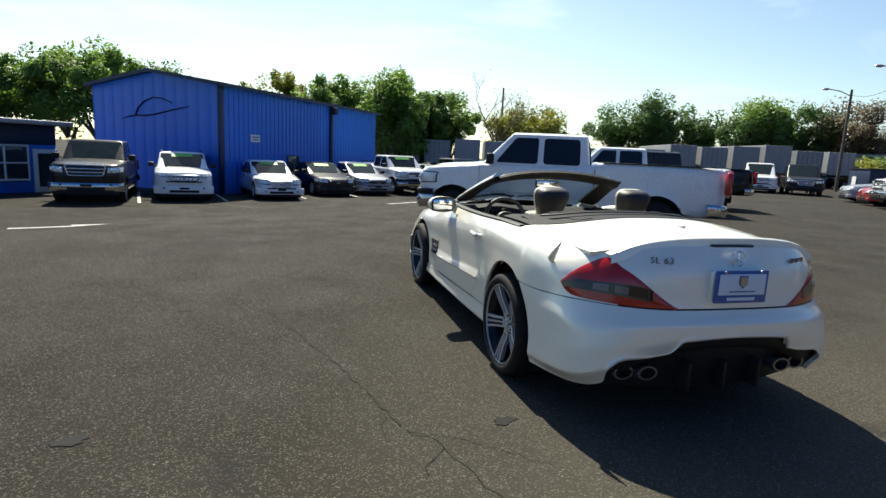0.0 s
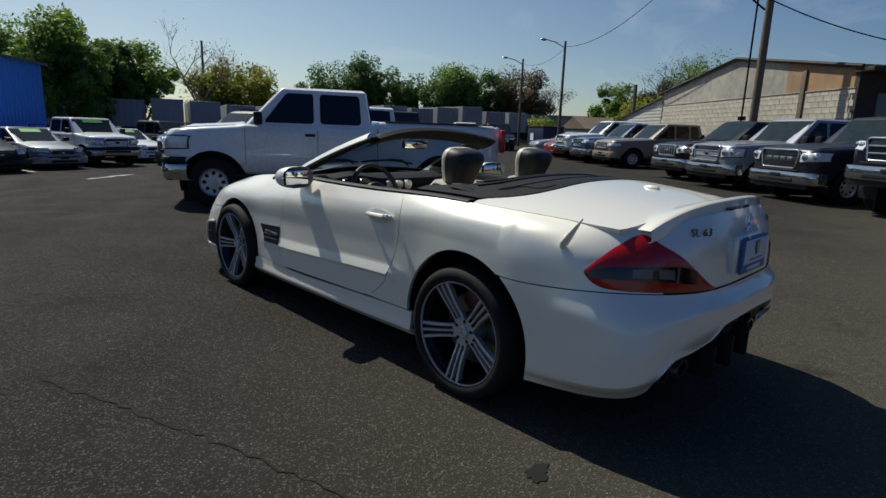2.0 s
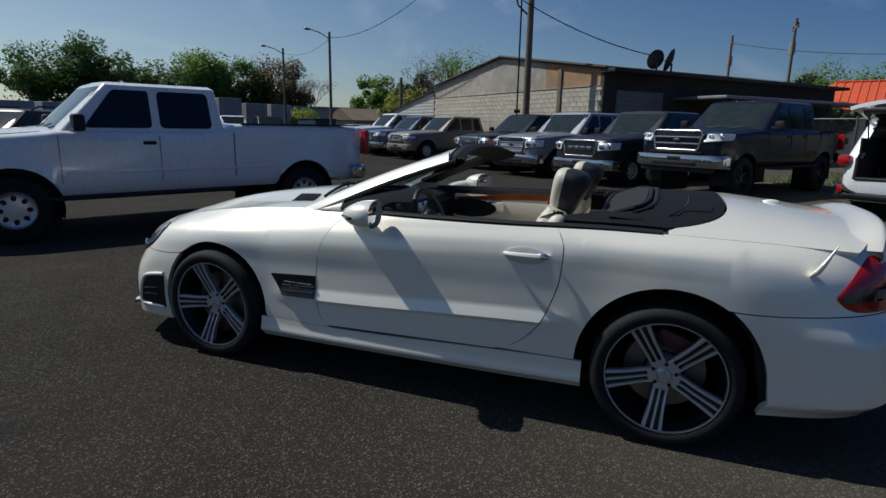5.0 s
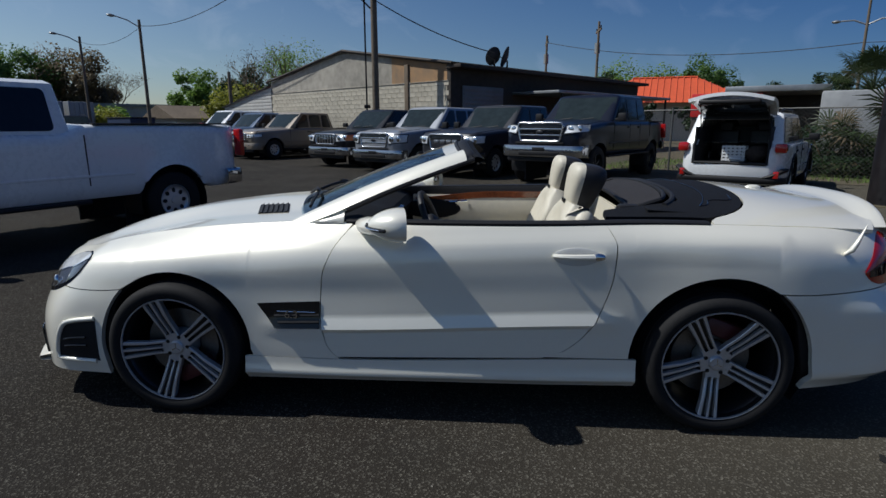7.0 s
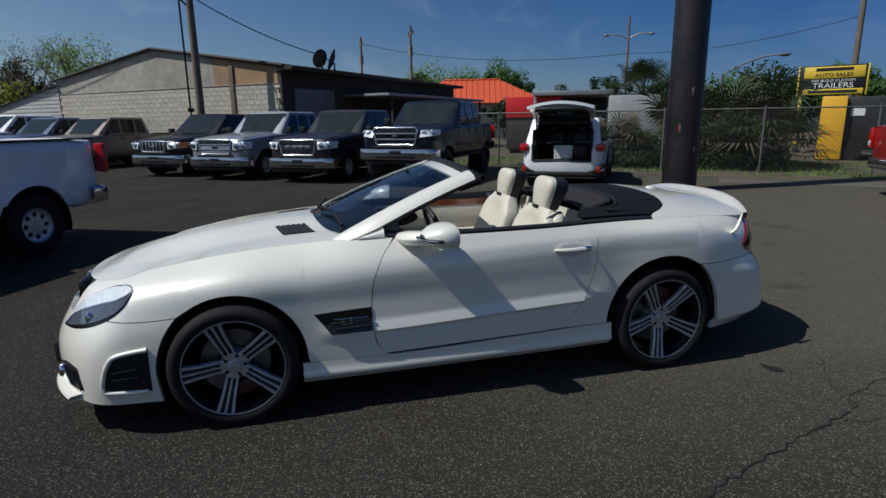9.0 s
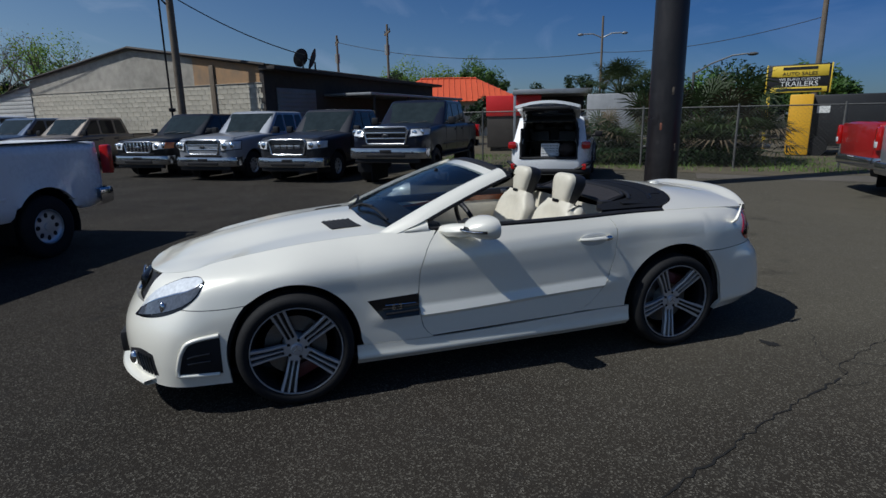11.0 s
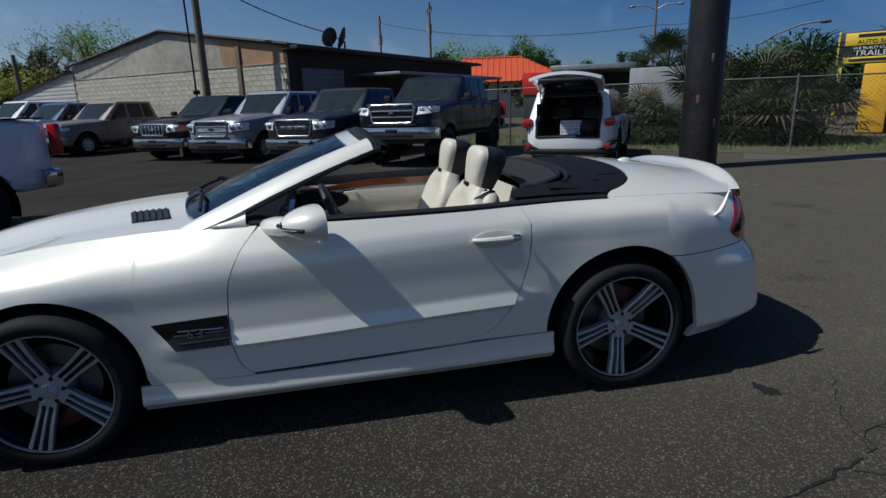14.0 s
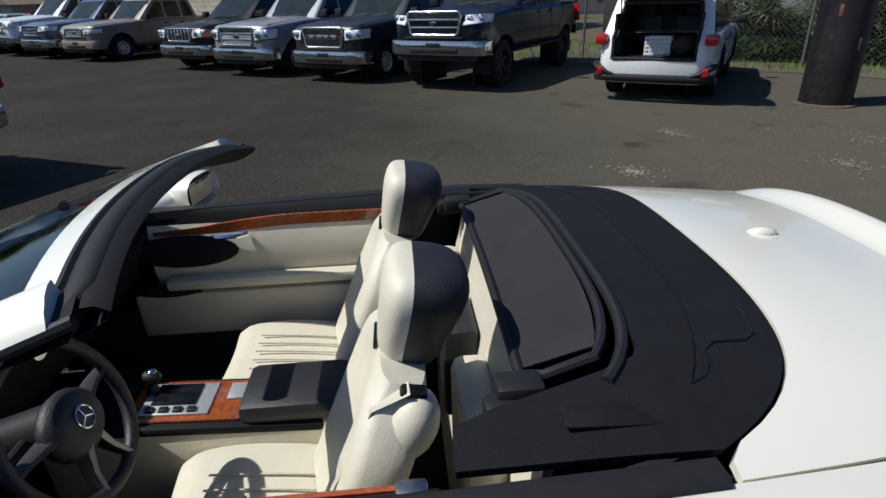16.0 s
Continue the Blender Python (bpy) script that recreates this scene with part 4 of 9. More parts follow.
mirror_in = part("rear_view_mirror", Geo().box((0.02, 0.12, 1.185), (0.235, 0.03, 0.068), 0.014, pose(0, 0, 0, 0, 0, 0)), PLASTIC, hero)
part("mirror_glass", Geo().box((0.02, 0.103, 1.185), (0.215, 0.004, 0.052), 0.001), MIRROR, mirror_in)
part("mirror_foot", Geo().tube([(0.02, 0.13, 1.20), (0.02, 0.17, 1.235)], 0.014, 8), PLASTIC, mirror_in)

# belt strip on the doors and round the cockpit
for s in (-1, 1):
    pts = []
    rows = []
    for y in steps(0.44, -1.215, 50):
        P = station(u_of(y))[5]
        rows.append([(s * (P[0] + 0.006), y, P[2] - 0.012), (s * (P[0] + 0.007), y, P[2] + 0.004), (s * (P[0] - 0.006), y, P[2] + 0.012), (s * (P[0] - 0.05), y, P[2] + 0.010), (s * (P[0] - 0.055), y, P[2] - 0.02)])
    part("belt_strip", Geo().grid(rows if s < 0 else [list(reversed(r)) for r in rows]), PLASTIC, hero, "black window strip along the door top")
    # door inner: black top roll, wood strip, cream panel, armrest
    inner = part("door_trim", Geo().grid([[(s * lerp(station(u_of(y))[5][0] - 0.045, 0.715, k), y, station(u_of(y))[5][2] + 0.008 - 0.055 * k * k) for y in steps(0.42, -0.74, 24)] for k in steps(0, 1, 5)]), BLACK_SOFT, hero, "door trim with black top, wood strip and cream leather panel")
    part("leather_panel", Geo().shell([[(s * (0.712 - 0.03 * math.sin(math.pi * k)), y, lerp(0.62, 0.90, k)) for y in (steps(0.30, -0.74, 20) if s < 0 else steps(-0.74, 0.30, 20))] for k in steps(0, 1, 6)], 0.01), CREAM, inner, "cream leather door panel")
    part("wood_strip", Geo().shell([[(s * (0.700 - 0.002 * k), y, lerp(0.868, 0.912, k) - 0.05 * smoothstep(-0.3, 0.35, y) + 0.012) for y in (steps(0.28, -0.70, 20) if s < 0 else steps(-0.70, 0.28, 20))] for k in steps(0, 1, 2)], 0.012), WOOD, inner, "polished red wood strip")
    part("inner_handle", Geo().tube([(s * 0.685, 0.05, 0.85), (s * 0.672, 0.02, 0.852), (s * 0.672, -0.06, 0.855), (s * 0.685, -0.09, 0.858)], 0.010, 8), CHROME, inner, "chrome inner door handle")
    part("armrest", Geo().box((s * 0.67, -0.22, 0.665), (0.075, 0.95, 0.05), 0.02), CREAM, inner)
    part("door_pocket", Geo().box((s * 0.685, -0.15, 0.52), (0.05, 1.1, 0.20), 0.02), CREAM, inner)
    part("speaker", Geo().ball((s * 0.672, 0.26, 0.56), 0.14, 10, (0.08, 1.15, 0.75)), PLASTIC, inner, "black door speaker cover")
    part("speaker_bezel", Geo().ball((s * 0.672, 0.16, 0.80), 0.14, 10, (0.12, 1.5, 0.5)), BLACK_SOFT, inner)
    part("window_guide", Geo().box((s * 0.742, -0.695, 0.945), (0.045, 0.055, 0.035), 0.008), STEEL, inner, "bright end of the door window guide")

# floor, bulkhead and tunnel
tub = part("cabin_floor", Geo().box((0, -0.1, 0.245), (1.36, 1.9, 0.04), 0.01), CARPET, hero, "black carpeted cabin floor")
part("footwell", Geo().box((0, 0.88, 0.45), (1.36, 0.05, 0.5), 0.01), CARPET, tub)
part("sill_trim", Geo().box((-0.70, -0.1, 0.36), (0.05, 1.6, 0.30), 0.01), CARPET, tub)
part("sill_trim", Geo().box((0.70, -0.1, 0.36), (0.05, 1.6, 0.30), 0.01), CARPET, tub)
bulk = part("rear_bulkhead", Geo().shell([[(x, lerp(-0.80, -0.93, k) - 0.02 * (x / 0.6) ** 2, lerp(0.30, 0.955, k)) for x in steps(-0.66, 0.66, 12)] for k in steps(0, 1, 5)], 0.02), CREAM, hero, "cream leather bulkhead behind the seats")
part("stowage_lid", Geo().box((0, -0.85, 0.70), (0.24, 0.10, 0.30), 0.02), BLACK_LEATHER, bulk)
part("stowage_box", Geo().box((-0.36, -0.86, 0.66), (0.36, 0.10, 0.34), 0.03), CREAM, bulk)
part("stowage_box", Geo().box((0.36, -0.86, 0.66), (0.36, 0.10, 0.34), 0.03), CREAM, bulk)

# black deck between cabin and boot lid
def deck_front(x):
    return lerp(-1.17, -0.77, smoothstep(0.50, 0.66, abs(x)))


def deck_rows():
    rows = []
    for b in steps(0, 1, 20):
        r = []
        for a in steps(-1, 1, 48):
            x = a * 0.735
            w = station(u_of(lerp(deck_front(x), deck_end(x), b)))[5][0] - 0.03
            x = max(-w, min(w, x))
            y = lerp(deck_front(x), deck_end(x) + 0.004, b)
            p = deck_pt(x, y)
            r.append((p[0], p[1], p[2] + 0.003))
        rows.append(r)
    return rows


deck = part("tonneau_deck", Geo().shell(deck_rows(), 0.02), BLACK_SOFT, hero, "black soft-touch deck panel behind the seats")


def groove(pts, r=0.0032):
    return Geo().tube([(x, y, deck_pt(x, y)[2] + 0.004) for x, y in pts], r, 5)


part("deck_seam", groove([(a * 0.60, -1.335 - 0.0 + 0.10 * abs(a) ** 4) for a in steps(-1, 1, 30)]), GLOSSBLACK, deck)
for s in (-1, 1):
    part("deck_seam", groove([(s * x, y) for x, y in ((0.60, -1.235), (0.585, -1.27), (0.56, -1.29), (0.52, -1.30), (0.50, -1.33), (0.50, -1.40), (0.48, -1.43), (0.40, -1.44))]), GLOSSBLACK, deck)
    part("deck_flap", Geo().box((0, 0, 0), (0.055, 0.20, 0.008), 0.003, Matrix.Translation((s * 0.655, -1.07, deck_pt(0.655, -1.07)[2] + 0.003)) @ Euler((radians(4), radians(s * 8), 0)).to_matrix().to_4x4()), BLACK_SOFT, deck)
    part("deck_hinge", Geo().box((s * 0.545, -0.915, 0.985), (0.07, 0.10, 0.055), 0.014), PLASTIC, deck)
    part("deck_hinge", Geo().box((s * 0.575, -0.875, 0.965), (0.055, 0.07, 0.05), 0.012), PLASTIC, deck)
# folded wind deflector: a mesh panel in a black frame
NETZ = lambda x, k: lerp(1.012, 1.056, k) - 0.03 * (x / 0.55) ** 2
net = part("wind_deflector", Geo().shell([[(x, lerp(-0.93, -1.13 + 0.05 * (abs(x) / 0.5) ** 4, k), NETZ(x, k)) for x in (steps(-0.49, 0.49, 20))] for k in steps(1, 0, 6)], 0.006), NET, hero, "black folded mesh wind deflector")
rim = [(x, -0.925, NETZ(x, 0) + 0.004) for x in steps(-0.51, 0.51, 16)] + [(0.525, -0.97, NETZ(0.5, 0.2) + 0.004)] + [(x, -1.145 + 0.07 * (abs(x) / 0.52) ** 5, NETZ(x, 1) + 0.004) for x in steps(0.52, -0.52, 24)] + [(-0.525, -0.97, NETZ(0.5, 0.2) + 0.004), (-0.51, -0.925, NETZ(0.5, 0) + 0.004)]
part("net_frame", Geo().tube(rim, 0.012, 8), PLASTIC, net)
rim2 = [(s, y, z) for s, y, z in [(x, -1.178 + 0.10 * (abs(x) / 0.58) ** 6, deck_pt(x, -1.17)[2] - 0.0) for x in steps(-0.58, 0.58, 28)]]
part("net_seal", Geo().tube(rim2, 0.014, 8), PLASTIC, net)


# seats
def seat(s):
    x0 = s * 0.345
    st = thing("seat", "cream leather sports seat with cream and black headrest", "seat", group="seats of the convertible")
    st.parent = hero
    def cushion(w, l, t, crown):
        rows = []
        for k in steps(0, 1, 16):
            rows.append([(x0 + w * math.copysign(abs(math.cos(a)) ** 0.5, math.cos(a)) * (0.80 + 0.20 * math.sin(math.pi * min(k * 1.05, 1)) ** 0.4), lerp(-0.56, -0.04, k), 0.40 + t * math.copysign(abs(math.sin(a)) ** 0.6, math.sin(a)) * (0.55 + 0.45 * math.sin(math.pi * k) ** 0.35) + 0.055 * k - (0.030 * math.exp(-((math.cos(a) * 1.0) / 0.42) ** 2) * (1 if math.sin(a) > 0 else 0))) for a in steps(0, 2 * math.pi * 35 / 36, 35)])
        return rows
    rows = cushion(0.265, 0.55, 0.105, 0.0)
    g = Geo().grid(rows, close=True)
    k = len(g.v)
    n = 36
    g.f.append(tuple(range(n)))
    g.f.append(tuple(reversed(range(k - n, k))))
    part("seat_cushion", g, CREAM, st, "", 60)
    for q in steps(-0.07, 0.07, 4):
        part("pleat", Geo().tube([(x0 + q * 1.5, y, 0.482 + 0.055 * (y + 0.56) / 0.52 + 0.004 * math.sin(math.pi * (y + 0.5) / 0.4)) for y in steps(-0.46, -0.14, 8)], 0.0035, 5), CREAM_PERF, st)
    # backrest leans back
    B = Matrix.Translation((x0, -0.50, 0.47)) @ Matrix.Rotation(radians(21), 4, "X")
    rows = []
    for k in steps(0, 1, 20):
        w = lerp(0.255, 0.272, math.sin(math.pi * k)) * (1 - 0.34 * smoothstep(0.70, 1.0, k) ** 1.4)
        t = lerp(0.085, 0.062, k) * (1 - 0.35 * smoothstep(0.85, 1, k))
        r = []
        for a in steps(0, 2 * math.pi * 39 / 40, 39):
            c, sn = math.cos(a), math.sin(a)
            xx = w * math.copysign(abs(c) ** 0.55, c)
            yy = -t * math.copysign(abs(sn) ** 0.6, sn)
            if sn < 0:
                yy -= 0.045 * math.exp(-(xx / 0.125) ** 2) * (1 - smoothstep(0.75, 1, k)) - 0.022
            r.append((xx, yy, 0.555 * k + 0.018 * math.sin(math.pi * min(max((k - 0.6) / 0.4, 0), 1)) * (1 - (xx / 0.27) ** 2)))
        rows.append(r)
    G = Geo().grid(rows, close=True)
    G.f.append(tuple(range(40)))
    G.f.append(tuple(reversed(range(len(G.v) - 40, len(G.v)))))
    part("backrest", Geo().add(G.v, G.f, B), CREAM, st, "", 60)
    for xx in (-0.118, 0.118):
        part("back_seam", Geo().tube([B @ Vector((xx * (1 - 0.2 * k), 0.052 - 0.02 * k + 0.018, 0.06 + 0.44 * k)) for k in steps(0, 1, 8)], 0.003, 5), CREAM_PERF, st)
    part("back_insert", Geo().add(*[(lambda q: (q.v, q.f))(Geo().shell([[(xx, 0.040 - 0.022 * k + 0.9 * (xx * xx), 0.05 + 0.42 * k) for xx in steps(-0.105, 0.105, 10)] for k in steps(0, 1, 10)], 0.004))][0], m=B), CREAM_PERF, st, "perforated cream leather insert")
    part("belt_guide", Geo().ball((0, 0, 0), 0.075, 10, (0.85, 0.78, 1.1), B @ Matrix.Translation((-0.175 if s < 0 else 0.175, -0.03, 0.475))), CREAM, st, "", 60)
    part("belt_slot", Geo().box((0, 0, 0), (0.035, 0.055, 0.016), 0.006, B @ Matrix.Translation((-0.178 if s < 0 else 0.178, -0.01, 0.553)) @ pose(0, 0, 0, -12)), GLOSSBLACK, st)
    # headrest: cream front half, black rear half
    H = B @ Matrix.Translation((0, 0.022, 0.640)) @ Matrix.Rotation(radians(-14), 4, "X")
    for nm, m_, lo, hi in (("headrest_front", CREAM, 0.0, math.pi), ("headrest_back", BLACK_LEATHER, math.pi, 2 * math.pi)):
        rows = []
        for k in steps(0, 1, 22):
            th = math.pi * (k - 0.5)
            zz = 0.124 * math.copysign(abs(math.sin(th)) ** 0.66, math.sin(th))
            f = max(math.cos(th), 0.0) ** 0.42
            low = smoothstep(0.118, -0.11, zz)
            wx = 0.138 * f * (1 - 0.30 * low)
            wf, wb_ = 0.066 * f * (1 - 0.15 * low), 0.136 * f * (1 - 0.30 * low)
            rows.append([(wx * math.copysign(abs(math.cos(a)) ** 0.66, math.cos(a)), (wf if math.sin(a) > 0 else wb_) * math.copysign(abs(math.sin(a)) ** 0.70, math.sin(a)) + 0.012 * low, zz) for a in steps(lo, hi, 22)])
        q = Geo().grid(rows)
        part(nm, Geo().add(q.v, q.f, H), m_, st, "cream front of the headrest" if m_ is CREAM else "black rear of the headrest", 60)
    seam = [(0.1335 * max(math.cos(math.pi * (k - 0.5)), 0.0) ** 0.42 * (1 - 0.34 * smoothstep(0.118, -0.11, 0.118 * math.copysign(abs(math.sin(math.pi * (k - 0.5))) ** 0.72, k - 0.5))), 0.1195 * math.copysign(abs(math.sin(math.pi * (k - 0.5))) ** 0.72, k - 0.5)) for k in steps(0.08, 1.0, 20)]
    part("headrest_seam", Geo().tube([H @ Vector((-x, 0.006, z)) for x, z in seam] + [H @ Vector((x, 0.006, z)) for x, z in reversed(seam)], 0.0025, 5), BLACK_SOFT, st)
    part("headrest_slot", Geo().box((0, 0, 0), (0.085, 0.012, 0.022), 0.004, H @ Matrix.Translation((0, 0.068, -0.078))), GLOSSBLACK, st)
    part("headrest_post", Geo().cyl(B @ Vector((-0.05, -0.01, 0.50)), B @ Vector((-0.05, -0.01, 0.58)), 0.008, n=8).cyl(B @ Vector((0.05, -0.01, 0.50)), B @ Vector((0.05, -0.01, 0.58)), 0.008, n=8), CHROME, st)
    xb = x0 + (0.29 if s < 0 else -0.29)
    part("buckle", Geo().box((xb - 0.0, -0.335, 0.525), (0.03, 0.055, 0.018), 0.004, None), RED_PLASTIC, st, "red belt buckle button")
    part("buckle_stem", Geo().box((xb - 0.0, -0.36, 0.47), (0.032, 0.06, 0.10), 0.006, None), PLASTIC, st)
    xs = x0 + (-0.225 if s < 0 else 0.225)
    xo = -0.178 if s < 0 else 0.178
    part("seat_belt", Geo().tube([B @ Vector((xo, 0.0, 0.56)), B @ Vector((xo * 1.02, 0.062, 0.50)), B @ Vector((xo * 1.15, 0.085, 0.30)), B @ Vector((xo * 1.35, 0.07, 0.05)), Vector((x0 + xo * 1.5, -0.44, 0.34))], 0.022, 6, flat=0.10), CREAM_PERF, st)
    return st


for s in (-1, 1):
    seat(s)

# dashboard, wheel and console
rows = []
for x in steps(-0.70, 0.70, 40):
    hump = 0.035 * math.exp(-((x + 0.37) / 0.20) ** 2)
    rows.append([(x * 0.66, 0.74, 0.925), (x * 0.84, 0.58, 0.940 + 0.2 * hump), (x, 0.42, 0.938 + hump), (x, 0.33, 0.915 + hump), (x, 0.295, 0.87 + hump * 0.6), (x, 0.34, 0.78), (x, 0.40, 0.66), (x, 0.50, 0.55), (x, 0.62, 0.50)])
dash = part("dashboard", Geo().grid(rows), BLACK_SOFT, hero, "black dashboard with wood centre")
part("centre_stack", Geo().box((0.02, 0.36, 0.66), (0.30, 0.10, 0.34), 0.02, pose(0, 0, 0, -14) @ pose(0, 0.10, 0.09)), PLASTIC, dash)
part("wood_stack", Geo().box((0.02, 0.305, 0.62), (0.26, 0.02, 0.14), 0.006, pose(0, 0, 0, -14) @ pose(0, 0.10, 0.09)), WOOD, dash)
for x in (-0.09, 0.0, 0.09):
    part("round_vent", Geo().cyl((x + 0.02, 0.31, 0.87), (x + 0.02, 0.285, 0.868), 0.038, n=18), CHROME, dash)
for x in (-0.45, -0.30):
    part("gauge", Geo().cyl((x, 0.36, 0.88), (x, 0.305, 0.87), 0.062, n=20), GLOSSBLACK, dash)
W = Matrix.Translation((-0.385, 0.055, 0.865)) @ Matrix.Rotation(radians(68), 4, "X")
sw = part("steering_wheel", Geo().tube([W @ Vector((0.185 * math.cos(a), 0.185 * math.sin(a), 0)) for a in steps(0, 2 * math.pi, 48)], 0.0165, 10, caps=False), BLACK_LEATHER, hero, "black leather steering wheel", 60)
part("airbag", Geo().ball((0, 0, 0), 0.095, 10, (1.0, 0.82, 0.42), W @ Matrix.Translation((0, -0.01, 0.0))), BLACK_LEATHER, sw, "", 60)
for a in (5, 175, 250, 290):
    d = Vector((math.cos(radians(a)), math.sin(radians(a)), 0))
    part("wheel_spoke", Geo().tube([W @ (d * 0.06), W @ (d * 0.13 + Vector((0, 0, -0.008))), W @ (d * 0.182)], [0.028, 0.02, 0.016], 8, flat=0.5), BLACK_LEATHER if a < 200 else STEEL, sw)
part("wheel_badge", Geo().tube([W @ Vector((0.026 * math.cos(a), 0.026 * math.sin(a) - 0.005, 0.039)) for a in steps(0, 2 * math.pi, 24)], 0.0026, 6), CHROME, sw)
star = Geo()
for k in range(3):
    a = radians(90 + 120 * k)
    star.cyl(W @ Vector((0, -0.005, 0.039)), W @ Vector((0.025 * math.cos(a), 0.025 * math.sin(a) - 0.005, 0.039)), 0.0028, 0.0012, 6)
part("wheel_star", star, CHROME, sw)
part("column", Geo().cyl((-0.385, 0.07, 0.86), (-0.385, 0.32, 0.78), 0.055, n=14), PLASTIC, sw)
part("stalk", Geo().tube([(-0.44, 0.12, 0.86), (-0.54, 0.10, 0.88), (-0.57, 0.09, 0.885)], 0.010, 8), PLASTIC, sw)
con = part("centre_console", Geo().box((0.0, -0.12, 0.42), (0.23, 1.0, 0.30), 0.03), CREAM, hero, "cream centre console with wood plate and black armrest")
part("console_top", Geo().box((0.0, -0.05, 0.575), (0.235, 0.72, 0.03), 0.012, pose(0, 0, 0, 3)), BLACK_SOFT, con)
part("wood_plate", Geo().box((0.0, 0.0, 0.594), (0.185, 0.33, 0.012), 0.005, pose(0, 0, 0, 3)), WOOD, con, "red wood console plate")
part("shifter_plate", Geo().box((0.0, 0.03, 0.602), (0.145, 0.20, 0.010), 0.004, pose(0, 0, 0, 3)), ALLOY, con)
part("shift_gate", Geo().box((0.015, 0.04, 0.609), (0.095, 0.13, 0.008), 0.003, pose(0, 0, 0, 3)), GLOSSBLACK, con)
for k in range(4):
    part("console_button", Geo().box((-0.055, 0.10 - 0.04 * k, 0.610), (0.022, 0.026, 0.010), 0.003, pose(0, 0, 0, 3)), ALLOY_DARK, con)
part("shift_boot", Geo().cyl((0.035, 0.09, 0.60), (0.035, 0.085, 0.645), 0.024, 0.012, 12), BLACK_LEATHER, con)
part("shift_knob", Geo().ball((0.036, 0.082, 0.668), 0.024, 8, (0.9, 1.25, 0.9)), BLACK_LEATHER, con, "black shift knob with chrome cap", 60)
part("knob_cap", Geo().ball((0.036, 0.078, 0.686), 0.014, 8, (1, 1.1, 0.5)), CHROME, con)
part("switch_plate", Geo().box((0.03, -0.135, 0.603), (0.075, 0.055, 0.010), 0.003, pose(0, 0, 0, 3)), ALLOY, con)
part("armrest_box", Geo().box((0.0, -0.375, 0.605), (0.225, 0.36, 0.07), 0.026), BLACK_LEATHER, con, "black leather armrest box")

# rear details: number plate, badges, lettering, diffuser, exhausts
pl = part("number_plate", Geo().box((0, -2.268, 0.80), (0.318, 0.012, 0.168), 0.004, pose(0, 0, 0)), PLATE_BLUE, hero, "blue framed dealer plate with a shield emblem")
part("plate_face", Geo().box((0, -2.275, 0.813), (0.282, 0.006, 0.108), 0.002), PLATE_PALE, pl)
shield = [(-0.026, 0.032), (0.026, 0.032), (0.026, -0.010), (0, -0.034), (-0.026, -0.010)]
part("shield", Geo().prism([(x * 1.0, y) for x, y in shield], 0.003, Matrix.Translation((0, -2.278, 0.827)) @ pose(0, 0, 0, 90)), PLATE_BLUE, pl)
part("shield_inner", Geo().prism([(x * 0.8, y * 0.8) for x, y in shield], 0.003, Matrix.Translation((0, -2.2805, 0.827)) @ pose(0, 0, 0, 90)), STEEL, pl)
part("lettering_bar", Geo().box((0, -2.2755, 0.738), (0.17, 0.003, 0.016), 0.001), PLATE_PALE, pl)
part("lettering_bar", Geo().box((0, -2.2795, 0.777), (0.16, 0.003, 0.006), 0.001), PLATE_BLUE, pl)
for x in (-0.11, 0.11):
    part("plate_screw", Geo().cyl((x, -2.273, 0.878), (x, -2.279, 0.878), 0.008, n=10), STEEL, pl)
part("plate_recess", Geo().box((0, -2.238, 0.79), (0.33, 0.035, 0.175), 0.015), PEARL, lid)
bad = part("star_badge", Geo().tube([(0.040 * math.cos(a), -2.226, 0.935 + 0.040 * math.sin(a)) for a in steps(0, 2 * math.pi, 28)], 0.004, 6), CHROME, lid, "chrome three-pointed star badge")
for k in range(3):
    a = radians(90 + 120 * k)
    part("badge_ray", Geo().cyl((0, -2.226, 0.935), (0.039 * math.cos(a), -2.226, 0.935 + 0.039 * math.sin(a)), 0.006, 0.0015, 6), CHROME, bad)
for body, x, size in (("SL 63", -0.405, 0.047), ):
    me = text_geo(body, size, 0.003, 1.12)
    p = skin(13.08, 4.42)
    me.transform(Matrix.Translation((-p[0] * 1.0, p[1] - 0.006, p[2])) @ Matrix.Rotation(radians(-22), 4, "Z"))
    part("lettering", me, BADGE, lid, "chrome lettering SL 63")
p = skin(13.08, 4.42)
for k in range(3):
    part("badge_bar", Geo().box((0, 0, 0), (0.045 - 0.006 * (k == 0), 0.004, 0.026), 0.002, Matrix.Translation((p[0] - 0.05 + 0.05 * k, p[1] - 0.005 - 0.016 + 0.018 * k, p[2])) @ Matrix.Rotation(radians(20), 4, "Z")), BADGE, lid)
dif = part("diffuser", Geo().shell([[(x, -2.238 + 0.12 * (abs(x) / 0.62) ** 2 + 0.10 * k, lerp(0.57 - 0.12 * smoothstep(0.36, 0.62, abs(x)), 0.215, k)) for x in steps(-0.64, 0.64, 30)] for k in steps(0, 1, 6)], 0.03), PLASTIC, hero, "black rear diffuser")
for x in (-0.22, 0, 0.22):
    part("diffuser_fin", Geo().box((x, -2.17, 0.31), (0.02, 0.14, 0.16), 0.006), PLASTIC, dif)
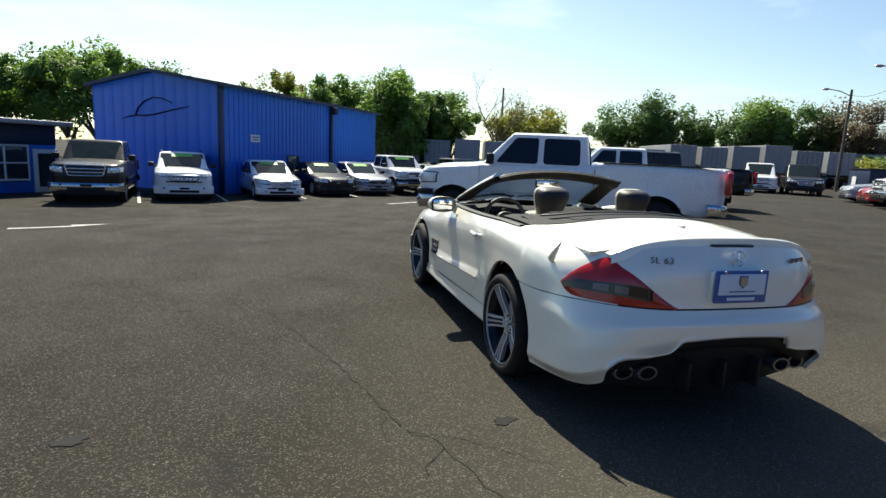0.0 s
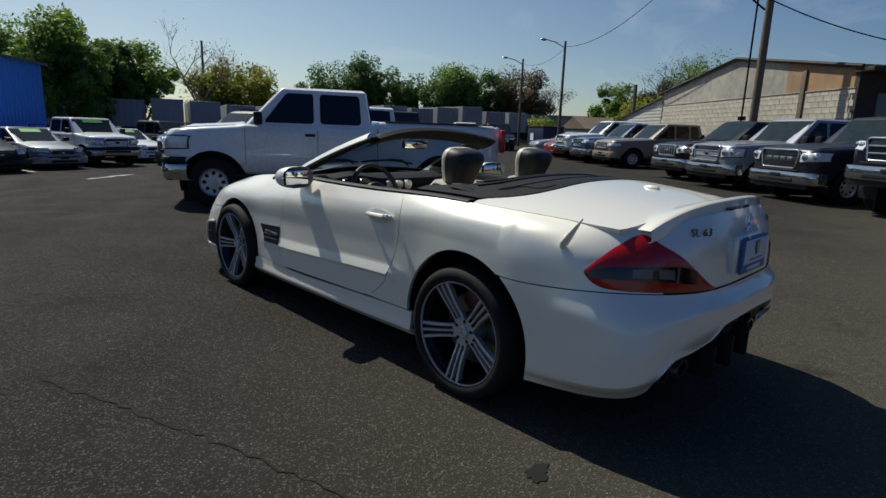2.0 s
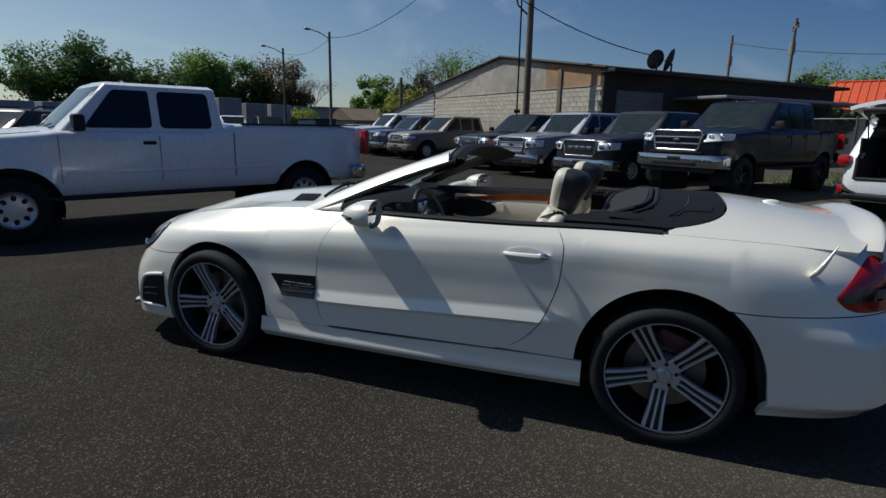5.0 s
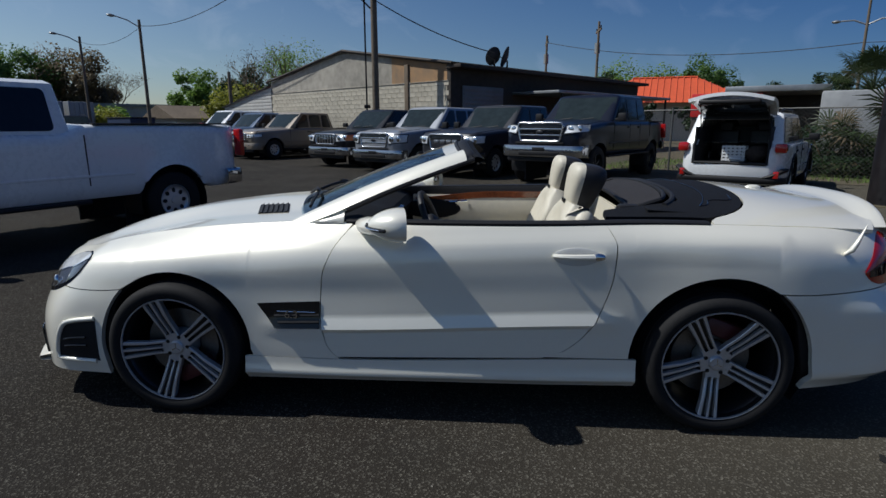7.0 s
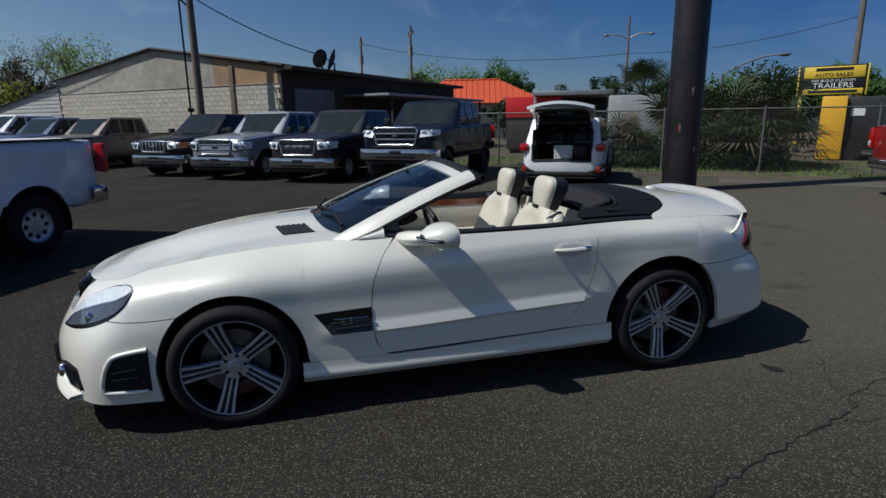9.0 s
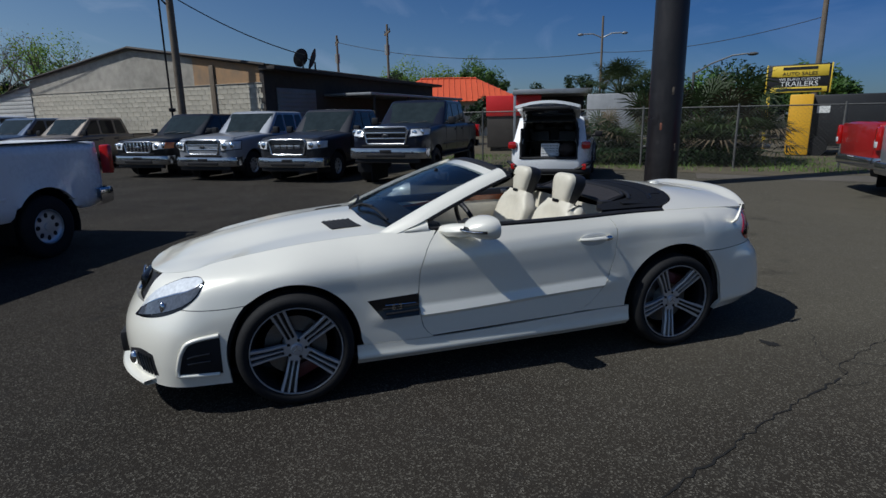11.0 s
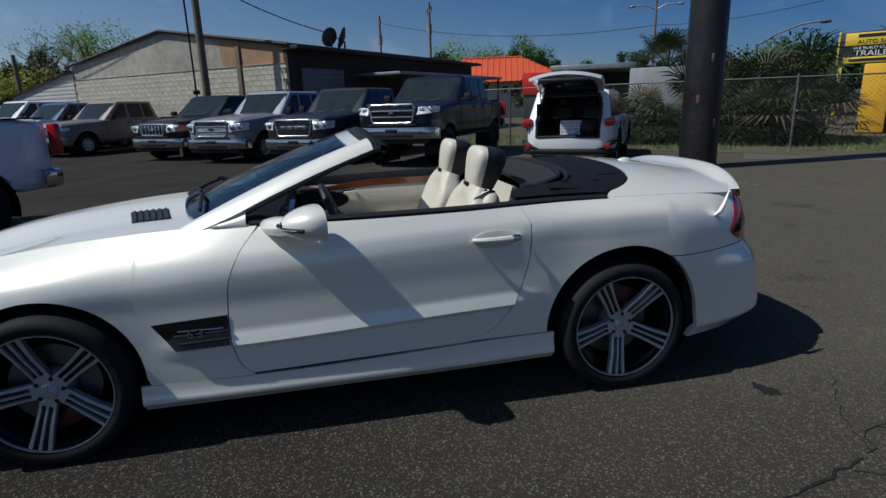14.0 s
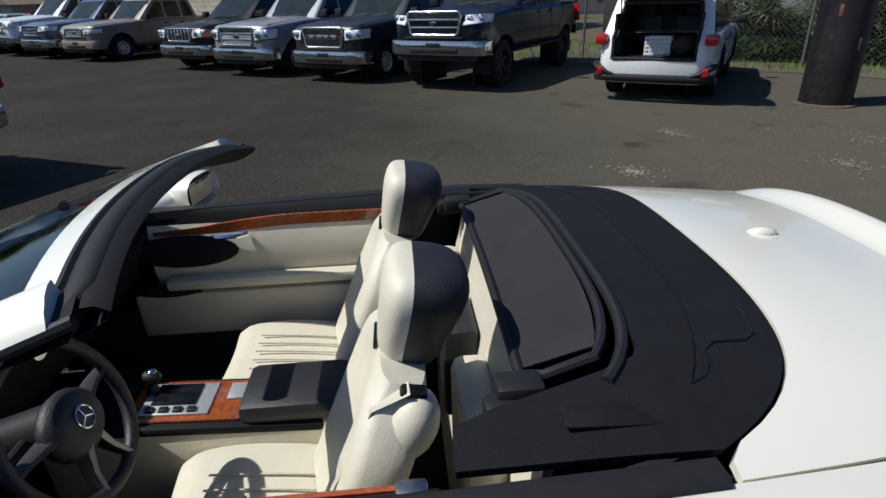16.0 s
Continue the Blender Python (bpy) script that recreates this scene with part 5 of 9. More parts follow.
for s in (-1, 1):
    for o in (0.43, 0.555):
        prof = [(0.040, 0.0), (0.052, 0.0), (0.055, 0.01), (0.055, 0.16), (0.045, 0.16), (0.044, 0.02)]
        ex = part("exhaust_tip", Geo().lathe(prof, 24, Matrix.Translation((s * o, -2.205 + 0.10 * (o / 0.7) ** 3, 0.325)) @ pose(0, 0, 0, -90) @ Matrix.Diagonal((1.12, 0.74, 1, 1))), BADGE, hero, "oval dark chrome exhaust tip")
        part("exhaust_bore", Geo().lathe([(0.044, 0.05), (0.001, 0.05)], 20, Matrix.Translation((s * o, -2.205 + 0.10 * (o / 0.7) ** 3, 0.325)) @ pose(0, 0, 0, -90) @ Matrix.Diagonal((1.12, 0.80, 1, 1))), PLASTIC, ex)


# ---- ground ----
def ground_z(x, y):
    """The lot is level round the convertible and falls towards the blue hall."""
    return -0.6 * smoothstep(9, 17, y - 0.9 * x)


def asphalt_mat():
    m = bpy.data.materials.new("worn_asphalt")
    m.use_nodes = True
    n, l = m.node_tree.nodes, m.node_tree.links
    b = n["Principled BSDF"]
    tc = n.new("ShaderNodeTexCoord")

    def noise_node(scale, detail=4, rough=0.55):
        q = n.new("ShaderNodeTexNoise")
        q.inputs["Scale"].default_value, q.inputs["Detail"].default_value, q.inputs["Roughness"].default_value = scale, detail, rough
        l.new(tc.outputs["Object"], q.inputs["Vector"])
        return q.outputs["Fac"]

    def ranged(src, a, b_, lo, hi):
        q = n.new("ShaderNodeMapRange")
        q.inputs["From Min"].default_value, q.inputs["From Max"].default_value = a, b_
        q.inputs["To Min"].default_value, q.inputs["To Max"].default_value = lo, hi
        l.new(src, q.inputs["Value"])
        return q.outputs["Result"]

    def mixed(fac, a, b_):
        q = n.new("ShaderNodeMix")
        q.data_type = "RGBA"
        l.new(fac, q.inputs["Factor"])
        for key, val in (("A", a), ("B", b_)):
            if isinstance(val, tuple):
                q.inputs[key].default_value = (*val, 1)
            else:
                l.new(val, q.inputs[key])
        return q.outputs["Result"]

    base = mixed(ranged(noise_node(0.35, 6), 0.35, 0.68, 0, 1), (0.0200, 0.0170, 0.0138), (0.035, 0.0298, 0.0240))
    base = mixed(ranged(noise_node(2.2, 6, 0.7), 0.52, 0.72, 0, 0.6), base, (0.034, 0.0312, 0.027))
    # paler tone on the drive towards the road, faint at low x
    sep = n.new("ShaderNodeSeparateXYZ")
    l.new(tc.outputs["Object"], sep.inputs["Vector"])
    wob = n.new("ShaderNodeMath")
    wob.operation = "MULTIPLY_ADD"
    l.new(noise_node(0.5, 6, 0.6), wob.inputs[0])
    wob.inputs[1].default_value = 4.0
    l.new(sep.outputs["Y"], wob.inputs[2])
    pale_mix = n.new("ShaderNodeMath")
    pale_mix.operation = "MULTIPLY"
    l.new(ranged(wob.outputs[0], 2.6, -1.6, 0.0, 0.9), pale_mix.inputs[0])
    l.new(ranged(sep.outputs["X"], -2.3, -0.9, 0.12, 0.75), pale_mix.inputs[1])
    base = mixed(pale_mix.outputs[0], base, (0.094, 0.085, 0.064))
    grain = n.new("ShaderNodeTexVoronoi")
    grain.inputs["Scale"].default_value = 135
    l.new(tc.outputs["Object"], grain.inputs["Vector"])
    speck = ranged(grain.outputs["Color"], 0.64, 0.94, 0, 0.58)
    col = mixed(speck, base, (0.200, 0.186, 0.152))
    g2 = n.new("ShaderNodeTexVoronoi")
    g2.inputs["Scale"].default_value = 42
    l.new(tc.outputs["Object"], g2.inputs["Vector"])
    pale = ranged(g2.outputs["Distance"], 0.16, 0.10, 0, 1)
    sel = ranged(noise_node(14, 2), 0.60, 0.68, 0, 1)
    mul = n.new("ShaderNodeMath")
    mul.operation = "MULTIPLY"
    l.new(pale, mul.inputs[0])
    l.new(sel, mul.inputs[1])
    col = mixed(mul.outputs[0], col, (0.36, 0.34, 0.29))
    dark = ranged(noise_node(1.1, 5, 0.65), 0.60, 0.72, 0, 0.75)
    col = mixed(dark, col, (0.016, 0.015, 0.0145))
    l.new(col, b.inputs["Base Color"])
    l.new(ranged(noise_node(1.3, 5), 0.3, 0.7, 0.78, 0.96), b.inputs["Roughness"])
    b.inputs["Specular IOR Level"].default_value = 0.12
    b.inputs["Diffuse Roughness"].default_value = 0.45
    bp = n.new("ShaderNodeBump")
    bp.inputs["Strength"].default_value, bp.inputs["Distance"].default_value = 0.6, 0.006
    l.new(grain.outputs["Distance"], bp.inputs["Height"])
    l.new(bp.outputs["Normal"], b.inputs["Normal"])
    return m


ASPHALT = asphalt_mat()
xs = sorted(set([-900, -300, -120] + list(np.linspace(-60, 80, 141)) + [140, 320, 900]))
rows = [[(x, y, ground_z(x, y)) for x in xs] for y in sorted(set([-900, -300, -120] + list(np.linspace(-60, 80, 141)) + [140, 320, 900]))]
solid("ground", Geo().grid(rows), ASPHALT, "worn dark asphalt car park with pale chippings and stains", "ground", kind="structure")

CRACK = mat("crack_dirt", (0.006, 0.0055, 0.005), 0.95, var=0.3, scale=20)
LINE = mat("worn_road_paint", (0.55, 0.55, 0.52), 0.7, var=0.25, scale=14, second=(0.22, 0.21, 0.20))
SAND = mat("sandy_dust", (0.26, 0.235, 0.20), 0.95, var=0.4, scale=9, bump=0.4, bscale=120)
CONCRETE = mat("concrete", (0.10, 0.087, 0.068), 0.9, var=0.2, scale=3, bump=0.3, bscale=90)
GRASS = mat("grass", (0.10, 0.17, 0.025), 0.8, var=0.4, scale=8, random_tint=0.2)
DIRT = mat("dirt", (0.085, 0.07, 0.042), 0.95, var=0.35, scale=4, bump=0.5, bscale=60)


def crack(points, w, seed):
    """A ragged crack: a thin dark strip just over the asphalt."""
    rng = random.Random(seed)
    pts = []
    for (x0, y0), (x1, y1) in zip(points, points[1:]):
        k = max(2, int(math.hypot(x1 - x0, y1 - y0) / 0.05))
        for i in range(k):
            t = i / k
            pts.append((lerp(x0, x1, t) + rng.uniform(-0.016, 0.016), lerp(y0, y1, t) + rng.uniform(-0.016, 0.016)))
    rows = []
    for i, (x, y) in enumerate(pts):
        a, b = pts[max(i - 1, 0)], pts[min(i + 1, len(pts) - 1)]
        d = Vector((b[0] - a[0], b[1] - a[1])).normalized()
        ww = w * rng.uniform(0.12, 0.62)
        z = ground_z(x, y) + 0.004
        rows.append([(x - d.y * ww, y + d.x * ww, z), (x + d.y * ww, y - d.x * ww, z)])
    return Geo().grid(rows)


def flat_patch(x, y, r, seed, z=0.004, n=40, sx=1.0, sy=1.0, rot=0.0):
    rng = random.Random(seed)
    ph = [rng.uniform(0, 6.28) for _ in range(5)]
    poly = []
    for i in range(n):
        a = 2 * math.pi * i / n
        rr = r * (1 + 0.22 * math.sin(2 * a + ph[0]) + 0.16 * math.sin(3 * a + ph[1]) + 0.12 * math.sin(7 * a + ph[2]) + 0.07 * math.sin(13 * a + ph[3]))
        px, py = rr * math.cos(a) * sx, rr * math.sin(a) * sy
        poly.append((x + px * math.cos(rot) - py * math.sin(rot), y + px * math.sin(rot) + py * math.cos(rot)))
    g = Geo()
    g.v = [(px, py, ground_z(px, py) + z) for px, py in poly]
    g.f = [tuple(range(n))]
    return g


cracks = thing("asphalt_cracks", "thin branching cracks in the asphalt", "crack", kind="structure")
for i, (pts, w) in enumerate([
    ([(-2.72, 0.62), (-2.62, 0.38), (-2.5, 0.02), (-2.44, -0.10)], 0.009),
    ([(-2.34, 0.15), (-2.30, 0.02), (-2.12, -0.38), (-2.05, -0.58), (-1.94, -0.88), (-1.87, -1.08), (-1.74, -1.45), (-1.63, -1.86), (-1.60, -1.98)], 0.013),
    ([(-1.60, -1.98), (-1.46, -2.09), (-1.42, -2.26), (-1.37, -2.40), (-1.29, -2.60), (-1.22, -3.0)], 0.005),
    ([(-1.60, -1.98), (-1.38, -2.07), (-1.14, -2.26), (-0.93, -2.44)], 0.004),
    ([(-1.66, -1.80), (-1.72, -1.95), (-1.70, -2.08)], 0.008),
    ([(-1.44, -2.18), (-1.55, -2.32), (-1.60, -2.46)], 0.007),
    ([(-3.1, 1.55), (-2.95, 1.60), (-2.78, 1.68)], 0.010),
]):
    part("crack", crack(pts, w, i), CRACK, cracks)
for i, (x, y, r, sx) in enumerate([(-3.15, -1.84, 0.045, 1.7), (-3.06, 0.35, 0.035, 1.5), (-1.05, -1.95, 0.04, 1.6), (-2.6, 1.4, 0.05, 1.3), (-2.15, 1.9, 0.05, 1.0)]):
    solid("oil_stain", flat_patch(x, y, r, i + 20, 0.004, sx=sx), CRACK, "small black oil stain on the asphalt", "stain", group="oil stains", kind="structure")
for i, (x, y, r, sx, rot) in enumerate([(4.9, -6.3, 0.75, 2.2, 0.9), (3.9, -5.2, 0.30, 1.6, 0.4), (4.0, -3.0, 0.25, 1.6, 0.8), (5.6, -4.1, 0.22, 1.8, 0.3)]):
    g = Geo()
    rng = random.Random(70 + i)
    for k in range(150):
        a, q = rng.uniform(0, 6.28), abs(rng.gauss(0, 0.45)) * r
        px, py = q * math.cos(a) * sx, q * math.sin(a)
        cx, cy = x + px * math.cos(rot) - py * math.sin(rot), y + px * math.sin(rot) + py * math.cos(rot)
        s0 = rng.uniform(0.005, 0.017)
        k0 = len(g.v)
        for j in range(5):
            aa = 2 * math.pi * j / 5 + a
            g.v.append((cx + s0 * math.cos(aa) * rng.uniform(0.6, 1.4), cy + s0 * math.sin(aa), ground_z(cx, cy) + 0.004 + 0.0006 * (k % 5)))
        g.f.append(tuple(range(k0, k0 + 5)))
    solid("loose_chippings", g, SAND, "pale loose chippings scattered on the asphalt", "gravel", kind="stuff")


def paint_poly(pts, name="road_arrow", label="worn white painted arrow on the asphalt", parent=None):
    g = Geo()
    g.v = [(x, y, ground_z(x, y) + 0.018) for x, y in pts]
    g.f = [tuple(range(len(pts)))]
    return solid(name, g, LINE, label, "road marking", kind="structure")


def ground_strip(p0, p1, w, name, label, mat_, n=14, h=0.006):
    rows = []
    d = Vector((p1[0] - p0[0], p1[1] - p0[1])).normalized()
    for t in steps(0, 1, n):
        x, y = lerp(p0[0], p1[0], t), lerp(p0[1], p1[1], t)
        rows.append([(x - d.y * w / 2, y + d.x * w / 2, ground_z(x, y) + h), (x + d.y * w / 2, y - d.x * w / 2, ground_z(x, y) + h)])
    return solid(name, Geo().grid(rows), mat_, label, "road marking", kind="structure")


ground_strip((-8.25, 9.12), (-7.12, 9.42), 0.15, "road_line", "worn white arrow shaft on the asphalt", LINE, h=0.016)
paint_poly([(-7.28, 9.78), (-6.40, 9.80), (-7.05, 9.22)])
ground_strip((1.1, 17.0), (2.0, 17.6), 0.15, "road_line", "worn white arrow shaft on the asphalt", LINE, h=0.016)
paint_poly([(1.8, 17.9), (2.75, 18.15), (2.2, 17.3)])
for x, y in ((-7.3, 15.4), (-4.75, 16.6), (-2.0, 18.6), (0.2, 20.4), (2.2, 22.0)):
    ground_strip((x, y), (x - 1.15, y + 4.4), 0.10, "bay_line", "worn white parking bay line", LINE, h=0.016)

# verge: a low kerb, dusty apron and grass along the fence
FENCE_A, FENCE_B = Vector((16.2, -3.6)), Vector((3.0, -19.8))
FD = (FENCE_B - FENCE_A).normalized()
FN = Vector((-FD.y, FD.x))
if FN.dot(Vector((-1, 1))) < 0:
    FN = -FN


def fence_pt(s, off, z):
    p = FENCE_A + FD * s + FN * off
    return (p.x, p.y, z)


FLEN = (FENCE_B - FENCE_A).length
rng = random.Random(4)
offs = [3.1 + 0.4 * math.sin(s * 0.9) + rng.uniform(-0.12, 0.12) for s in range(31)]
rows = [[fence_pt(FLEN * s / 30, -6, 0.02), fence_pt(FLEN * s / 30, 0.2, 0.02), fence_pt(FLEN * s / 30, offs[s] * (0.75 if s < 12 else 1.0) * 0.55, 0.010)] for s in range(31)]
solid("dirt_verge", Geo().grid(rows), DIRT, "sandy dirt verge along the chain-link fence", "verge", kind="structure")
rows = [[fence_pt(FLEN * s / 20, 3.0 + 0.15 * math.sin(s), 0.004), fence_pt(FLEN * s / 20, 1.2, 0.006)] for s in range(9, 21)]
solid("concrete_apron", Geo().grid(rows), CONCRETE, "dusty pale concrete apron by the post", "pavement", kind="structure")
rows = [[fence_pt(-60 + 140 * s / 20, -6, 0.016), fence_pt(-60 + 140 * s / 20, -45, 0.016)] for s in range(21)]
solid("yard_ground", Geo().grid(rows), DIRT, "bare sandy yard behind the fence", "ground", kind="structure")
g = Geo()
rng = random.Random(8)
for k in range(16000):
    s, off = rng.uniform(0, FLEN), rng.uniform(-5.0, 1.0)
    if math.sin(s * 1.7) + math.sin(off * 3.1 + s) + rng.uniform(-1.2, 1.2) < -0.3 - max(off - 0.4, 0) * -0.5 * 0:
        continue
    x, y, z = fence_pt(s, off, 0.015)
    a, h, w = rng.uniform(0, 6.28), rng.uniform(0.04, 0.16), rng.uniform(0.006, 0.014)
    lx, ly = rng.uniform(-0.06, 0.06), rng.uniform(-0.06, 0.06)
    k0 = len(g.v)
    g.v += [(x - w * math.cos(a), y - w * math.sin(a), z), (x + w * math.cos(a), y + w * math.sin(a), z), (x + lx, y + ly, z + h)]
    g.f.append((k0, k0 + 1, k0 + 2))
solid("verge_grass", g, GRASS, "short uneven green grass along the fence", "grass", kind="stuff", smooth=0)


# ---- parked vehicles: one builder, shaped by each vehicle's own sizes ----
WHEELS = {}
CHROME_DULL = mat("dull_chrome", (0.46, 0.47, 0.49), 0.10, 0.95, var=0.15)
GRILLE_CHROME = mat("grille_chrome", (0.55, 0.56, 0.58), 0.20, 0.9, var=0.15)
LAMP_DARK = mat("dark_lamp_housing", (0.06, 0.065, 0.075), 0.12, 0.3, var=0.3, scale=20, coat=1.0)
GREEN_TINT = mat("green_windscreen_sticker", (0.16, 0.50, 0.10), 0.5, var=0.1)
CABIN_DARK = mat("dark_cabin", (0.02, 0.02, 0.022), 0.8)
PALE_PLASTIC = mat("pale_plastic", (0.6, 0.6, 0.6), 0.5, var=0.1)


def wheel_meshes(r, w, style):
    key = (r, w, style)
    if key not in WHEELS:
        rr = r * (0.56 if style == "round" else 0.60 if style != "low" else 0.72)
        M = Matrix.Rotation(radians(90), 4, "Y")
        h = w / 2
        prof = [(rr, h * 0.8), (rr * 1.04, h * 0.98), (r * 0.86, h * 1.02), (r * 0.96, h * 0.9), (r, h * 0.7), (r, h * 0.25), (r * 0.985, h * 0.22), (r * 0.985, h * 0.12), (r, h * 0.1)]
        tyre = Geo().lathe(prof + [(a, -b) for a, b in reversed(prof)], 36, M)
        rim = Geo().lathe([(rr, h * 0.85), (rr * 0.96, h * 0.9), (rr * 0.93, h * 0.55), (rr * 0.9, 0)], 30, M)
        back = Geo().lathe([(rr * 0.92, h * 0.2), (0.001, h * 0.2)], 20, M)
        n = 8 if style == "round" else 6 if style != "low" else 5
        size = (0.02, rr * 0.34, rr * 0.66) if style == "round" else (0.03, rr * 0.20, rr * 0.80)
        spoke = Geo().box((h * 0.54, 0, rr * 0.56), size, 0.008)
        if style == "round":
            spoke = Geo().ball((0, 0, 0), 1.0, 8, (0.006, rr * 0.13, rr * 0.17), Matrix.Translation((h * 0.60, 0, rr * 0.63)))
            back = Geo().lathe([(rr * 0.93, h * 0.70), (rr * 0.86, h * 0.60), (rr * 0.63, h * 0.60), (rr * 0.42, h * 0.64), (0.001, h * 0.64)], 28, M)
        hub = Geo().lathe([(0.001, h * 0.75), (rr * 0.22, h * 0.74), (rr * 0.26, h * 0.5), (rr * 0.42, h * 0.48)], 20, M)
        WHEELS[key] = [g.mesh("wheel_piece", 40) for g in (tyre, rim, back, hub, spoke)] + [n]
    return WHEELS[key]


def vehicle(name, label, m, paint, L=5.8, W=2.0, H=1.93, wb=3.65, fo=0.95, zb=0.42, hood=(1.12, 1.24), belt=1.26, deck=1.27, ws=(0.95, 0.35), roof=(0.25, -1.05), rw=-1.25,
            r=0.39, tw=0.27, bed=None, style="round", grille="bars", grille_z=(0.80, 1.10), grille_w=0.95, chrome_bumper=True, bumper=None, windows=(0.15, -0.42), tails="corner", rails=False,
            headlamp=LAMP_CLEAR, hl=(0.90, 1.10), category="car", group="", sticker=False, arch=0.085, tilt_open=False, roof_w=0.80, round_p=9.0, dark_low=False, flare=False, rimmat=None, trim=None, cut=None, pad=False):
    v = thing(name, label, category, m, group)
    yF = wb / 2 + fo
    yR = yF - L
    yc, half = (yF + yR) / 2, L / 2
    hw = W / 2
    top_curve = curve((yR, deck), (rw, deck if bed is None else deck), (rw + 0.05, belt), (ws[0] - 0.05, belt), (ws[0] + 0.1, hood[1]), (lerp(ws[0], yF, 0.6), lerp(*hood, 0.45)), (yF - 0.10, hood[0]), (yF, hood[0] - 0.05))
    archr = r + arch

    def az(y, z):
        for c in (wb / 2, -wb / 2):
            if abs(y - c) < archr:
                z = max(z, min(r + math.sqrt(archr**2 - (y - c) ** 2) * (1.0 if abs(y - c) < archr * 0.98 else 0.5), belt - 0.12))
        return z

    th = [math.sin(a) for a in steps(-math.pi / 2, math.pi / 2, 30)]
    dense = [(c + q * archr - yc) / half for c in (wb / 2, -wb / 2) for q in np.sin(np.linspace(-1.57, 1.57, 19)) * 1.03]
    ts = sorted(set([round(t, 4) for t in th + dense if -1 <= t <= 1]))
    # each level: height, or depth under the top edge; inset; set-back of the ends
    levels = [(zb, 0.07, 0.10), (zb + 0.05, 0.025, 0.04), (zb + 0.16, 0.004, 0.0), (lerp(zb, belt, 0.50), 0.0, 0.0), (lerp(zb, belt, 0.66), 0.006, 0.0), (-0.13, 0.004, 0.02), (-0.07, 0.010, 0.035), (-0.028, 0.030, 0.06), (-0.001, 0.07, 0.10)]
    rows = []
    for i, (z, inset, pull) in enumerate(levels):
        row = []
        for t in ts:
            g_ = max(1 - abs(t) ** round_p, 0.0) ** (1 / round_p)
            y = yc + t * (half - pull)
            tz = top_curve(y)
            zz = min(z, tz - 0.15 + 0.004 * i) if z > 0 else tz + z
            if i < 7:
                zz = az(y, zz)
            x = (hw - inset) * g_
            for c in (wb / 2, -wb / 2):
                d_ = math.hypot(y - c, zz - r) - archr
                x += 0.020 * math.exp(-(max(d_, 0.0) / 0.07) ** 2) * (g_ > 0.9) * (2 <= i <= 6)
            row.append((x, y, zz))
        rows.append(row)
    top1, top2 = [], []
    for (x, y, z), t in zip(rows[-1], ts):
        if bed and bed[1] + 0.03 < y < bed[0] - 0.02:
            top1.append((max(x - 0.05, 0), y, z - 0.0))
            top2.append((max(x - 0.055, 0), y, z - 0.48))
        else:
            crown = 0.05 * smoothstep(0.02, 0.5, yF - y) if y > ws[0] else 0.015
            top1.append((x * 0.80, y, z + crown * 0.30))
            top2.append((x * 0.56, y, z + crown))
    mid = [(0, y, z) for x, y, z in top2]
    g = Geo().grid([list(reversed(q)) for q in rows + [top1, top2, mid]]).mirror_x()
    if cut:
        g.carve(*cut)
    body = part("body", g, paint, v, "", 38)
    # inner wells
    for c in (wb / 2, -wb / 2):
        for s in (-1, 1):
            part("wheel_well", Geo().grid([[(s * x, c + archr * 1.0 * math.cos(a), r + archr * 1.0 * math.sin(a)) for a in steps(-0.3, math.pi + 0.3, 16)] for x in (hw - 0.40, hw - 0.03)]), PLASTIC, v)
            part("well_back", Geo().box((s * (hw - 0.42), c, r + 0.1), (0.03, archr * 2, archr * 1.8)), PLASTIC, v)
            if flare:
                part("arch_flare", Geo().tube([(s * (hw - 0.002), c + (archr + 0.02) * math.cos(a), r + (archr + 0.02) * math.sin(a)) for a in steps(-0.05, math.pi + 0.05, 18)], 0.035, 6), flare, v)
    for s in (-1, 1):
        part("bonnet_joint", Geo().tube([(s * hw * lerp(0.86, 0.80, q), lerp(yF - 0.16, ws[0] + 0.12, q), top_curve(lerp(yF - 0.16, ws[0] + 0.12, q)) + 0.008) for q in steps(0, 1, 8)], 0.007, 5), PLASTIC, v)
    part("underside", Geo().box((0, yc, zb + 0.05), (W * 0.82, L * 0.9, 0.10), 0.02), PLASTIC, v)
    # cabin
    rz = H
    bw, rwid = hw - 0.085, hw * roof_w
    def cab_pt(y, k, s):
        return (s * lerp(bw, rwid, k), y, lerp(belt - 0.01, rz - 0.06, k))
    base_f, base_r, top_f, top_r = ws[0], rw, roof[0], roof[1]
    prof = []
    for k in steps(0, 1, 6):
        yf_, yr_ = lerp(base_f, top_f, k), lerp(base_r, top_r, k)
        z = lerp(belt - 0.02, rz - 0.05, k)
        w_ = lerp(bw, rwid, k)
        loop_ = []
        for a in steps(0, 1, 8):
            loop_.append((w_ * math.sin(a * math.pi / 2) ** 0.35 if a > 0 else 0.0, yf_ - (0.10 * (1 - k * 0.4)) * (1 - math.cos(a * math.pi / 2)) ** 2, z))
        for y in steps(yf_ - 0.12, yr_ + 0.06, 10):
            loop_.append((w_, y, z))
        for a in steps(1, 0, 8):
            loop_.append((w_ * math.sin(a * math.pi / 2) ** 0.35 if a > 0 else 0.0, yr_ + 0.06 * (1 - math.cos(a * math.pi / 2)), z))
        prof.append(loop_)
    rooftop = [(x * 0.9, lerp(y, (top_f + top_r) / 2, 0.06), rz - 0.012) for x, y, z in prof[-1]]
    rooftop2 = [(x * 0.5, lerp(y, (top_f + top_r) / 2, 0.10), rz) for x, y, z in prof[-1]]
